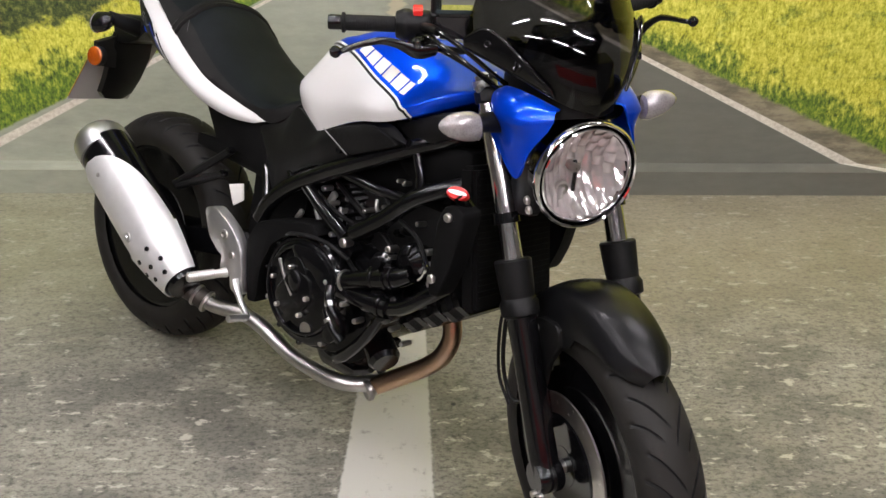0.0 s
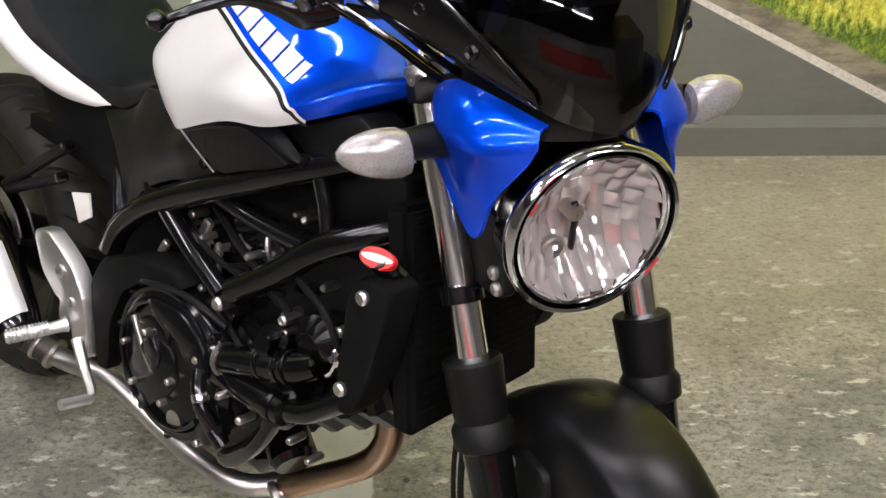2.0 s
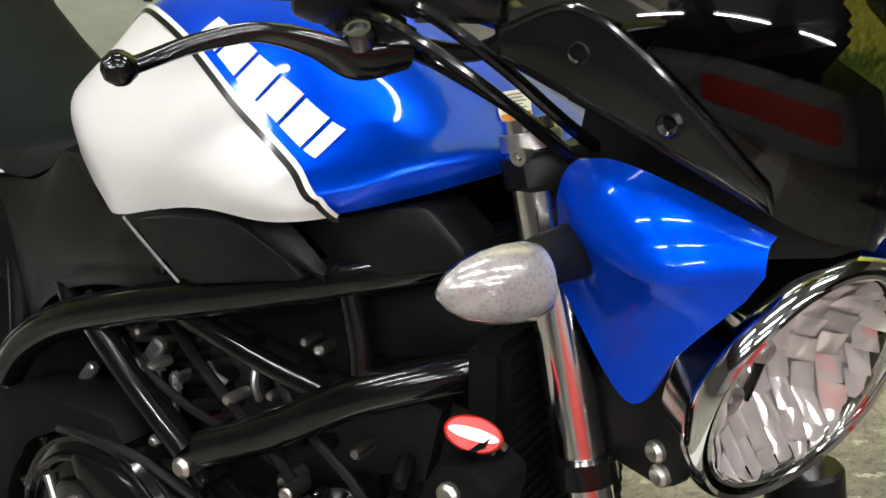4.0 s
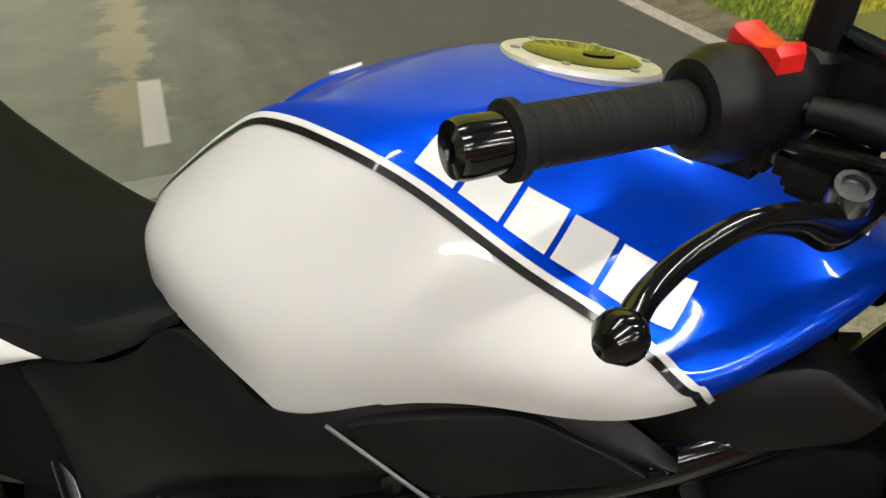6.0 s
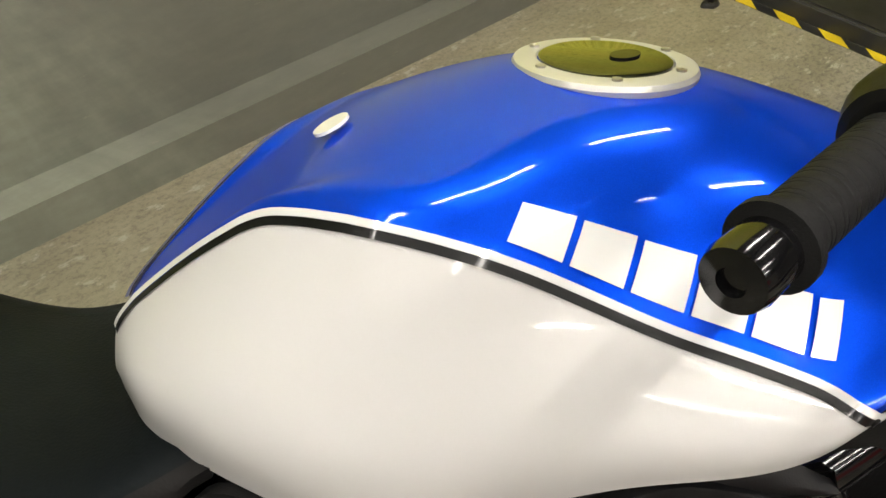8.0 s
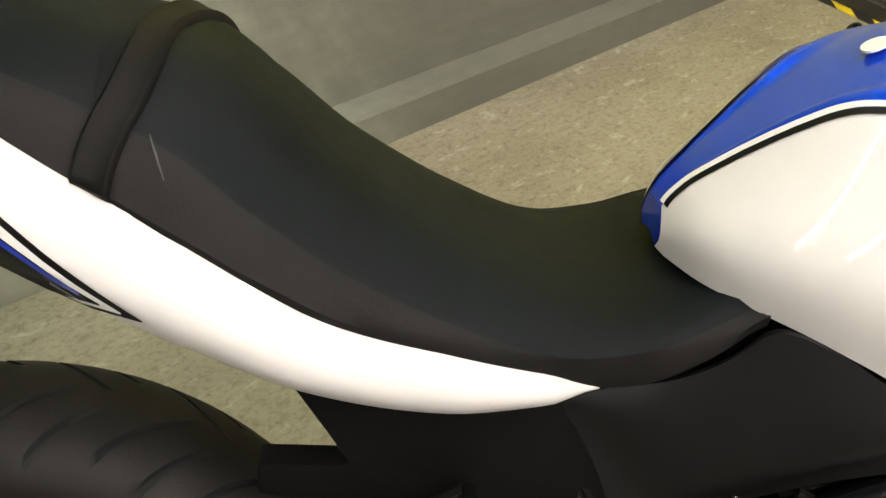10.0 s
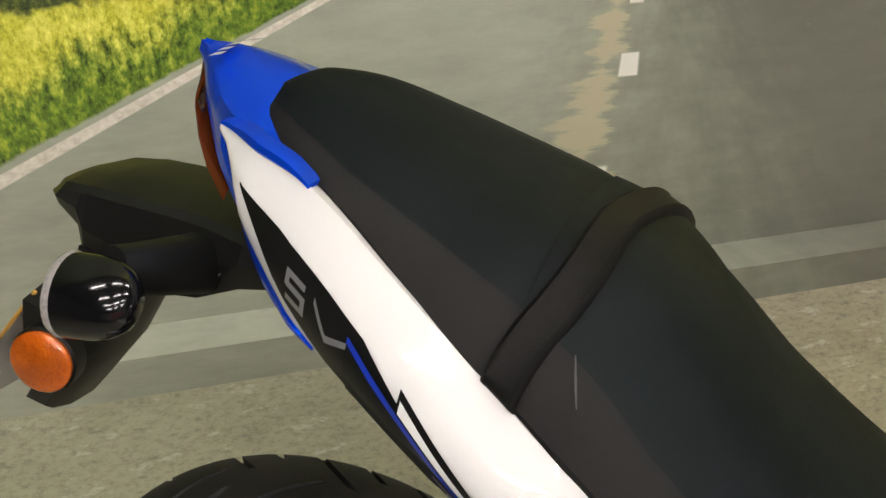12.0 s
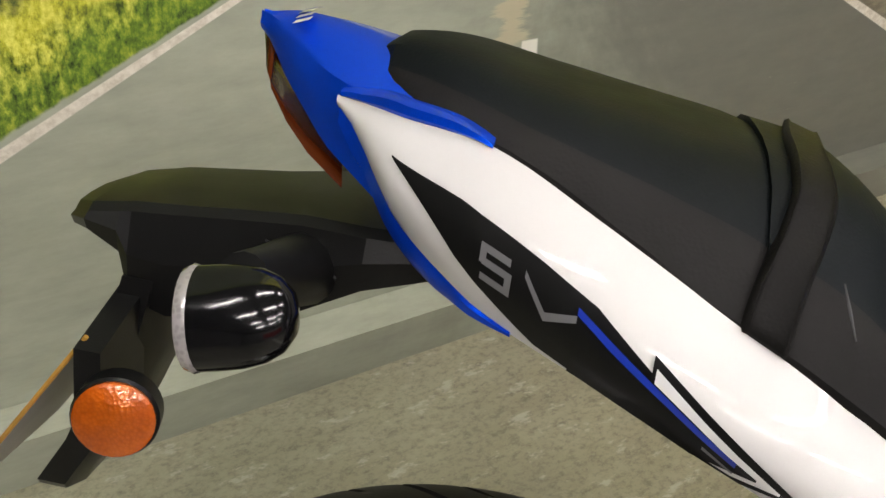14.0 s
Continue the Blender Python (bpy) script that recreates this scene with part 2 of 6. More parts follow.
# ---- materials of the motorcycle ----
def metallic_paint(name, deep, bright):
    """Clear-coated candy paint with a fine metal flake under it."""
    m = Mat(name, 0.3, 0.5, 0.6, 0.0)
    m.set("Coat IOR", 1.42)
    w = m.where()
    flake = m.noise(w, 2200.0, 1.0, 0.5)
    m.set("Base Color", m.mix(flake.step(0.3, 0.75) * 0.35 + m.noise(w, 6.0) * 0.4, deep, bright))
    m.set("Roughness", (m.noise(w, 40.0) - 0.5) * 0.04 + 0.30)
    m.set("Coat Roughness", 0.03)
    m.bump(m.noise(w, 60.0, 2.0), 0.012, 0.001, "Coat Normal")
    return m.mat


def vinyl(name, colour):
    m = Mat(name, 0.55, 0.0, 0.0, 0.07)
    w = m.where()
    pebble = m.voronoi(w, 420.0)
    m.set("Base Color", m.mix(m.noise(w, 12.0, 5.0).step(0.3, 0.7), colour, tuple(c * 0.72 for c in colour)))
    m.set("Roughness", (m.noise(w, 30.0) - 0.5) * 0.15 + 0.52)
    m.bump(pebble, 0.25, 0.0006)
    return m.mat


def brushed(name, colour, rough=0.32):
    m = Mat(name, rough, 1.0)
    w = m.where()
    line = m.noise(w, 60.0, 5.0, 0.7, (1.0, 1.0, 9.0))
    m.set("Base Color", m.mix(m.noise(w, 14.0, 5.0).step(0.3, 0.75), colour, tuple(c * 0.8 for c in colour)))
    m.set("Roughness", (line - 0.5) * 0.25 + rough)
    m.bump(line, 0.06, 0.0005)
    return m.mat


def bronze(name):
    m = Mat(name, 0.28, 1.0)
    w = m.where()
    heat = m.noise(w, 7.0, 4.0, 0.6)
    m.set("Base Color", m.ramp(heat, (0.3, (0.44, 0.30, 0.20)), (0.5, (0.40, 0.27, 0.18)), (0.7, (0.46, 0.34, 0.25))))
    m.set("Roughness", (m.noise(w, 8.0, 2.0) - 0.5) * 0.10 + 0.30)
    return m.mat


def smoked(name, tint, rough=0.02):
    """Tinted see-through plastic."""
    mat = bpy.data.materials.new(name)
    mat.use_nodes = True
    t = mat.node_tree
    t.nodes.clear()
    clear, gloss, face, mix, out = (t.nodes.new("ShaderNode" + k) for k in ("BsdfTransparent", "BsdfGlossy", "LayerWeight", "MixShader", "OutputMaterial"))
    clear.inputs[0].default_value = (*tint, 1)
    gloss.inputs["Roughness"].default_value = rough
    face.inputs[0].default_value = 0.5
    edge = Ex(t, face.outputs["Facing"]).op("POWER", 5.0) * 0.9 + 0.045
    t.links.new(edge.socket, mix.inputs[0])
    t.links.new(clear.outputs[0], mix.inputs[1])
    t.links.new(gloss.outputs[0], mix.inputs[2])
    t.links.new(mix.outputs[0], out.inputs[0])
    return mat


BLUE = metallic_paint("blue_metallic", (0.0004, 0.040, 0.48), (0.0006, 0.080, 0.88))
def pearl(name, colour):
    """Smooth clear-coated paint with a faint pearl in it."""
    m = Mat(name, 0.5, 0.0, 0.6, 0.2)
    w = m.where()
    m.set("Base Color", m.mix(m.noise(w, 700.0, 1.0), colour, tuple(c * 0.975 for c in colour)))
    m.bump(m.noise(w, 50.0, 2.0), 0.01, 0.001, "Coat Normal")
    return m.mat


WHITE = pearl("pearl_white", (0.71, 0.695, 0.68))
SATIN = plain("satin_black_plastic", (0.0065, 0.0065, 0.0065), 0.44, wear=0.25, grain=0.12, grain_scale=700.0, spec=0.20)
DEEP = plain("matt_black_casting", (0.0045, 0.0045, 0.0045), 0.6, wear=0.3, grain=0.2, grain_scale=400.0, spec=0.08)
GLOSS = plain("gloss_black_paint", (0.004, 0.004, 0.0045), 0.13, coat=0.15, wear=0.2, spec=0.4)
ENGINE = plain("black_engine_paint", (0.0045, 0.0045, 0.005), 0.20, wear=0.3, grain=0.10, spec=0.25)
VINYL, VINYL_SIDE = vinyl("seat_vinyl", (0.0062, 0.0083, 0.0094)), vinyl("seat_side_vinyl", (0.0165, 0.0157, 0.0153))
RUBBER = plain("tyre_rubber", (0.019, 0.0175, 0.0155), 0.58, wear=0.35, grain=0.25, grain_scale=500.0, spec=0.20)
GRIP = plain("grip_rubber", (0.012, 0.012, 0.012), 0.6, wear=0.2, grain=0.3, grain_scale=900.0, spec=0.12)
CHROME = plain("chrome", (0.82, 0.82, 0.82), 0.07, 1.0, wear=0.05)
ALLOY = brushed("cast_alloy", (0.80, 0.79, 0.78), 0.38)
SHIELD = plain("muffler_alloy", (0.80, 0.79, 0.78), 0.42, 0.55, wear=0.12, grain=0.1, grain_scale=500.0)
STEEL = plain("steel", (0.58, 0.56, 0.53), 0.34, 1.0, wear=0.25)
HARD_CHROME = plain("hard_chrome", (0.96, 0.94, 0.93), 0.13, 1.0, wear=0.03)
BRONZE = bronze("heated_steel")
RED = plain("red_plastic", (0.62, 0.015, 0.01), 0.35, wear=0.1)
def faceted(name, colour):
    """Moulded reflector plastic with prisms under a smooth face."""
    m = Mat(name, 0.2, 0.25, 0.8)
    w = m.where()
    cell = m.voronoi(w, 420.0)
    broad = m.noise(w, 40.0, 2.0, 0.5)
    m.set("Base Color", m.mix(cell * 0.35 + broad.step(0.45, 0.62) * 0.4, colour, tuple(c * 0.45 for c in colour)))
    m.bump(cell, 0.25, 0.001)
    return m.mat


AMBER = faceted("amber_plastic", (0.60, 0.115, 0.005))
AMBER_DARK = plain("dark_amber_lens", (0.16, 0.030, 0.006), 0.15, wear=0.2, coat=0.6)
SMOKE = smoked("smoked_screen", (0.40, 0.40, 0.41))
CLEAR = smoked("clear_lens", (0.86, 0.84, 0.84))
def ribbed_lens(name):
    """Clear plastic with moulded prisms over a silvered bowl."""
    m = Mat(name, 0.18, 0.35, 1.0)
    w = m.where()
    prism = m.voronoi(w, 300.0)
    glass = m.noise(w, 45.0, 3.0, 0.6)
    m.set("Base Color", m.mix(glass.step(0.3, 0.7) * 0.25 + prism.step(0.2, 0.6).inv() * 0.30, (0.44, 0.41, 0.41), (0.17, 0.15, 0.155)))
    m.bump(prism, 0.15, 0.0008)
    return m.mat


FROST = ribbed_lens("ribbed_lens")
# darker than the tread: shade in the tyre grooves, put into the colour
GROOVE_SHADE = plain("groove_shade", (0.006, 0.006, 0.006), 0.8)
DECAL_WHITE = plain("white_decal", (0.85, 0.85, 0.83), 0.3, coat=0.8, wear=0.04)
DECAL_BLACK = plain("black_decal", (0.006, 0.006, 0.006), 0.35, coat=0.15, spec=0.2)
DECAL_SILVER = plain("silver_decal", (0.24, 0.24, 0.25), 0.3, 0.4, coat=0.8)
DECAL_BLUE = plain("blue_decal", (0.005, 0.03, 0.35), 0.3, coat=0.8)
PAPER = plain("paper_label", (0.78, 0.77, 0.72), 0.5)
PLATE = plain("plate_grey", (0.50, 0.48, 0.48), 0.45)
GOLD = plain("plate_edge", (0.45, 0.24, 0.04), 0.4)

# ---- shape helpers ----
BIKE = pose(1.8487, 3.5451, 0.0, 0, 0, -41.555) @ pose(0, 0, 0, -16.027, 0, 0) @ pose(0.9, 0, 0, 0, -0.3, 0) @ Matrix.Translation((-0.9, 0, 0)) @ Matrix.Diagonal((1.0112, 1.0, 1.0, 1.0))
RAKE, LOCK, AXLE_X, AXLE_Z = 25.5, -30.1, 1.407, 0.304
HEAD = Matrix.Translation((AXLE_X + 0.107, 0, 0))
TURNED = HEAD @ Matrix.Rotation(radians(-RAKE), 4, "Y") @ Matrix.Rotation(radians(LOCK), 4, "Z") @ Matrix.Rotation(radians(RAKE), 4, "Y") @ HEAD.inverted()


def catmull(points, per=6):
    """A smooth curve through the points."""
    p = [Vector(q) for q in points]
    p = [p[0] * 2 - p[1], *p, p[-1] * 2 - p[-2]]
    out = []
    for a, b, c, d in zip(p, p[1:], p[2:], p[3:]):
        for k in range(per):
            t = k / per
            out.append(0.5 * (2 * b + (c - a) * t + (2 * a - 5 * b + 4 * c - d) * t * t + (3 * b - a - 3 * c + d) * t ** 3))
    return [*out, p[-2]]


def skin(bm, rings, closed=True, caps=True):
    """Faces between rings of points."""
    vs = [[bm.verts.new(p) for p in ring] for ring in rings]
    n = len(rings[0])
    for a, b in zip(vs, vs[1:]):
        for j in range(n if closed else n - 1):
            bm.faces.new((a[j], b[j], b[(j + 1) % n], a[(j + 1) % n]))
    if caps and closed:
        bm.faces.new(vs[0][::-1]), bm.faces.new(vs[-1])
    return bm


def tube(points, radius, per=6, sides=14, bm=None, caps=True):
    """A pipe along a smooth curve; radius may be a list, one for each point."""
    bm = bm or bmesh.new()
    radii = radius if isinstance(radius, (list, tuple)) else [radius] * len(points)
    path = catmull(points, per) if per > 1 and len(points) > 2 else [Vector(p) for p in points]
    steps = len(path) - 1
    rings, side = [], None
    for i, p in enumerate(path):
        way = (path[min(i + 1, steps)] - path[max(i - 1, 0)]).normalized()
        if side is None:
            side = way.orthogonal().normalized()
        side = (side - way * side.dot(way)).normalized()
        other = way.cross(side)
        at = i / steps * (len(radii) - 1)
        k = min(int(at), len(radii) - 2)
        r = radii[k] + (radii[k + 1] - radii[k]) * (at - k)
        rings.append([p + (side * math.cos(a) + other * math.sin(a)) * r for a in [2 * math.pi * j / sides for j in range(sides)]])
    return skin(bm, rings, True, caps)


def lathe(profile, at, way, sides=32, bm=None, squash=1.0, caps=True, roll=0.0):
    """A turned body: profile of (radius, distance along way), from a point."""
    bm = bm or bmesh.new()
    way = Vector(way).normalized()
    side = way.orthogonal().normalized()
    if abs(way.z) < 0.9:
        side = Vector((0, 0, 1)).cross(way).normalized()
    other = way.cross(side)
    if roll:
        side, other = side * math.cos(roll) + other * math.sin(roll), other * math.cos(roll) - side * math.sin(roll)
    rings = [[Vector(at) + way * h + (side * math.cos(a) + other * math.sin(a) * squash) * max(r, 1e-4) for a in [2 * math.pi * j / sides for j in range(sides)]] for r, h in profile]
    return skin(bm, rings, True, caps)


def slab(outline, y0, y1, edge=0.004, bm=None, bulge=0.0):
    """A plate with rounded rim: an outline of (x, z), from the inner side y0 to the outer side y1."""
    bm = bm or bmesh.new()
    mx, mz = sum(p[0] for p in outline) / len(outline), sum(p[1] for p in outline) / len(outline)
    s = 1 if y1 > y0 else -1
    def ring(y, shrink):
        out = []
        for x, z in outline:
            d = math.hypot(x - mx, z - mz) or 1.0
            k = 1 - shrink / d
            out.append((mx + (x - mx) * k, y, mz + (z - mz) * k))
        return out
    rings = [ring(y0, 0), ring(y1 - s * edge, 0), ring(y1 - s * edge * 0.3, edge * 0.35), ring(y1, edge), ring(y1 + s * bulge * 0.7, edge + 0.02), ring(y1 + s * bulge, edge + 0.04)]
    if not bulge:
        rings = rings[:4]
    if s > 0:
        rings = [r[::-1] for r in rings]
    vs = [[bm.verts.new(p) for p in r] for r in rings]
    n = len(outline)
    for a, b in zip(vs, vs[1:]):
        for j in range(n):
            bm.faces.new((a[j], a[(j + 1) % n], b[(j + 1) % n], b[j]))
    bm.faces.new(vs[0][::-1]), bm.faces.new(vs[-1])
    bmesh.ops.recalc_face_normals(bm, faces=bm.faces[:])
    return bm


def rounded(points, per=5):
    """A closed outline, smoothed."""
    p = [Vector((x, z)) for x, z in points]
    n = len(p)
    out = []
    for i in range(n):
        a, b, c, d = p[i - 1], p[i], p[(i + 1) % n], p[(i + 2) % n]
        for k in range(per):
            t = k / per
            q = 0.5 * (2 * b + (c - a) * t + (2 * a - 5 * b + 4 * c - d) * t * t + (3 * b - a - 3 * c + d) * t ** 3)
            out.append((q.x, q.y))
    return out


def corners(points, r=0.25):
    """A closed outline with its corners cut twice, so that they look rounded."""
    for _ in range(2):
        n = len(points)
        points = [q for i in range(n) for q in (tuple(a * (1 - r) + b * r for a, b in zip(points[i], points[i - 1])), tuple(a * (1 - r) + b * r for a, b in zip(points[i], points[(i + 1) % n])))]
    return points


def soft_box(a, b, edge=0.006, turn=None, bm=None):
    bm2 = bmesh.new()
    box(bm2, a, b)
    bmesh.ops.recalc_face_normals(bm2, faces=bm2.faces[:])
    bmesh.ops.bevel(bm2, geom=bm2.edges[:], offset=edge, segments=2, affect="EDGES")
    if turn:
        bm2.transform(turn)
    return bm2


def mirrored(bm):
    """Turns a right-hand part into a left-hand one."""
    bm.transform(Matrix.Diagonal((1, -1, 1, 1)))
    bmesh.ops.reverse_faces(bm, faces=bm.faces[:])
    return bm


def add(name, bm, material, parent, label="", front=False, smooth=True, angle=35):
    """Links one mesh of the motorcycle; front parts turn with the handlebar."""
    if front:
        bm.transform(TURNED)
    ob = part(name, bm, material, parent, label, smooth)
    if smooth:
        ob.data.set_sharp_from_angle(angle=radians(angle))
    return ob


def both(name, make, material, parent, label="", front=False, angle=35):
    right = add(name, make(), material, parent, label, front, angle=angle)
    left = add(name, mirrored(make()), material, parent, label, front, angle=angle)
    return right, left


bike = new("motorcycle")
bike.matrix_world = BIKE
tagged(bike, "blue and white naked motorcycle leaning on its side stand, black frame", "motorcycle")


# ---- wheels ----
def tyre_mesh(R, half, sect, periods):
    """A tyre whose mesh runs along its swept grooves, which are sunk into it and coloured darker as shade."""
    k = 48
    period = 2 * math.pi / periods
    w = 0.0050 / R
    # (place within the period, side, inner and outer end as shares of the half width)
    grooves = ((0.00, 1, 0.06, 0.80), (0.48, 1, 0.36, 0.95), (0.25, -1, 0.06, 0.80), (0.73, -1, 0.36, 0.95))
    columns = []
    for n in range(periods):
        marks = [(g[0] * period + o * w, gi, abs(o) < 0.9) for gi, g in enumerate(grooves) for o in (-1.0, -0.72, 0.72, 1.0)]
        marks += [((g[0] + 0.125) * period, None, False) for g in grooves] + [((g[0] + 0.19) * period, None, False) for g in grooves]
        columns += [(n * period + a, gi, deep) for a, gi, deep in sorted(marks, key=lambda q: q[0])]
    bm = bmesh.new()
    rows, sunk = [], []
    for a, gi, deep in columns:
        ring, low = [], []
        for j in range(k + 1):
            b = (j / k - 0.5) * 2 * math.radians(118)
            y, r = half * math.sin(b), R - sect + sect * math.cos(b)
            t = min(1.0, abs(y) / half) if abs(b) < math.pi / 2 else 1.0
            cut = 0.0
            if deep and abs(b) < math.radians(80):
                _, side, lo, hi = grooves[gi]
                if y * side > 0 and lo < t < hi:
                    cut = 0.0070 * min(1.0, (t - lo) / 0.05, (hi - t) / 0.12)
            turn = a + (0.085 / R) * (1.5 * t - 0.5 * t * t)
            r -= cut
            ring.append(bm.verts.new((r * math.cos(turn), y, r * math.sin(turn))))
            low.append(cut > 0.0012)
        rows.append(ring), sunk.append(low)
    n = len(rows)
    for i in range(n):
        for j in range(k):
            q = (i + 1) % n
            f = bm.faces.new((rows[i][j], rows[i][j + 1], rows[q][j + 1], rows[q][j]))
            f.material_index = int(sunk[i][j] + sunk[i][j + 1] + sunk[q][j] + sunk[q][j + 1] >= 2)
    return bm


def rim_mesh(R, half):
    """The rim of a cast wheel."""
    return lathe([(R - 0.006, -half), (R + 0.004, -half), (R + 0.006, -half + 0.006), (R - 0.012, -half + 0.014), (R - 0.02, -half * 0.4), (R - 0.02, half * 0.4), (R - 0.012, half - 0.014), (R + 0.006, half - 0.006), (R + 0.004, half), (R - 0.006, half), (R - 0.022, half * 0.5), (R - 0.03, 0), (R - 0.022, -half * 0.5), (R - 0.006, -half)], (0, 0, 0), (0, 1, 0), 64)


def hub_mesh(width_hub):
    return lathe([(0.001, -width_hub), (0.04, -width_hub), (0.045, -width_hub + 0.01), (0.036, 0), (0.045, width_hub - 0.01), (0.04, width_hub), (0.001, width_hub)], (0, 0, 0), (0, 1, 0), 28)


def spoke_mesh(R, i, fork):
    """One arm of a forked spoke."""
    a0, a1 = 2 * math.pi * i / 5, 2 * math.pi * i / 5 + fork * 1.5
    return tube([(0.03 * math.cos(a0), 0, 0.03 * math.sin(a0)), ((R - 0.022) * math.cos(a1), 0, (R - 0.022) * math.sin(a1))], [0.017, 0.011], 1, 8)


def disc_mesh(R, r, y):
    bm = bmesh.new()
    n = 72
    rows = [[(q * math.cos(2 * math.pi * i / n), yy, q * math.sin(2 * math.pi * i / n)) for i in range(n)] for q, yy in ((r, y - 0.002), (R, y - 0.002), (R, y + 0.002), (r, y + 0.002), (r, y - 0.002))]
    skin(bm, rows, True, False)
    # drilled holes as sunk studs
    for i in range(24):
        a = 2 * math.pi * (i + 0.3 * (i % 3)) / 24
        q = r + (R - r) * (0.3 + 0.22 * (i % 3))
        for s in (-1, 1):
            lathe([(0.0035, 0.0), (0.0035, 0.0006), (0.0001, 0.0006)], (q * math.cos(a), y + s * 0.002, q * math.sin(a)), (0, s, 0), 8, bm)
    return bm


def wheel(x, R, half, sect, front):
    m = Matrix.Translation((x, 0, R))
    def put(name, bm, mat, parent, label=""):
        bm.transform(m)
        return add(name, bm, mat, parent, label, front)
    rim = put("wheel", rim_mesh(0.222, half * 0.78), GLOSS, bike, "black cast wheel with forked spokes")
    put("hub", hub_mesh(0.07), GLOSS, rim)
    for i in range(5):
        for fork in (-0.13, 0.13):
            put("spoke", spoke_mesh(0.222, i, fork), GLOSS, rim)
    t = tyre_mesh(R, half, sect, 18 if front else 19)
    t.transform(m)
    add("tyre", t, (RUBBER, GROOVE_SHADE), rim, "black road tyre with curved grooves", front, angle=50)
    for y in ((-0.066, 0.066) if front else (-0.075,)):
        d = disc_mesh(0.147 if front else 0.12, 0.105 if front else 0.085, y)
        d.transform(m)
        add("brake_disc", d, STEEL, rim, "drilled steel brake disc", front)
        c = lathe([(0.001, 0), (0.1, 0), (0.104, 0.004), (0.05, 0.006), (0.001, 0.006)], (x, y - 0.003, R), (0, 1, 0), 10)
        add("disc_carrier", c, GLOSS, rim, "", front)
    ends = lathe([(0.001, -0.135), (0.014, -0.135), (0.014, 0.135), (0.001, 0.135)], (x, 0, R), (0, 1, 0), 16)
    add("axle", ends, STEEL, rim, "steel axle", front)
    return rim


wheel(0.0, 0.316, 0.079, 0.062, False)
wheel(AXLE_X, AXLE_Z, 0.061, 0.050, True)
# ---- tank ----
# x: (half width, height) of lower edge, widest line, stripe, shoulder; height of the top
TANK = (
    (0.506, (0.038, 0.815), (0.046, 0.824), (0.038, 0.842), (0.030, 0.845), 0.846),
    (0.513, (0.054, 0.811), (0.062, 0.836), (0.040, 0.858), (0.031, 0.860), 0.861),
    (0.530, (0.086, 0.808), (0.096, 0.846), (0.044, 0.878), (0.034, 0.881), 0.882),
    (0.556, (0.111, 0.804), (0.122, 0.851), (0.058, 0.904), (0.044, 0.907), 0.908),
    (0.586, (0.130, 0.798), (0.142, 0.854), (0.0735, 0.930), (0.050, 0.929), 0.928),
    (0.606, (0.139, 0.792), (0.151, 0.853), (0.0850, 0.945), (0.058, 0.946), 0.945),
    (0.622, (0.146, 0.786), (0.157, 0.851), (0.0955, 0.951), (0.066, 0.957), 0.958),
    (0.646, (0.153, 0.777), (0.167, 0.846), (0.1110, 0.955), (0.077, 0.971), 0.976),
    (0.676, (0.159, 0.766), (0.174, 0.840), (0.129, 0.956), (0.086, 0.982), 0.989),
    (0.740, (0.170, 0.803), (0.183, 0.858), (0.152, 0.946), (0.105, 0.993), 1.013),
    (0.810, (0.182, 0.829), (0.194, 0.866), (0.170, 0.918), (0.113, 0.992), 1.0175),
    (0.870, (0.194, 0.841), (0.201, 0.866), (0.183, 0.901), (0.115, 0.982), 1.0105),
    (0.920, (0.190, 0.862), (0.199, 0.876), (0.191, 0.888), (0.112, 0.966), 0.995),
    (0.975, (0.152, 0.890), (0.166, 0.906), (0.160, 0.926), (0.097, 0.955), 0.978),
    (1.015, (0.115, 0.916), (0.126, 0.927), (0.120, 0.938), (0.072, 0.951), 0.959),
    (1.042, (0.060, 0.932), (0.068, 0.938), (0.066, 0.942), (0.038, 0.947), 0.949),
)
BACK = 0.506


def tank_middle(x):
    """The tank's own middle plane, a little to the right at its rear."""
    return -0.020 * min(1.0, max(0.0, (1.0 - x) / 0.14))


def spline(values, t):
    """A smooth curve through evenly numbered values."""
    n = len(values)
    i = max(0, min(int(t), n - 2))
    t -= i
    a, b, c, d = values[max(i - 1, 0)], values[i], values[i + 1], values[min(i + 2, n - 1)]
    return 0.5 * (2 * b + (c - a) * t + (2 * a - 5 * b + 4 * c - d) * t * t + (3 * b - a - 3 * c + d) * t ** 3)


def table_at(table, x):
    """The row number, with its fraction, at a given x of a table."""
    xs = [row[0] for row in table]
    for i in range(len(xs) - 1):
        if x <= xs[i + 1] or i == len(xs) - 2:
            return i + (x - xs[i]) / (xs[i + 1] - xs[i])


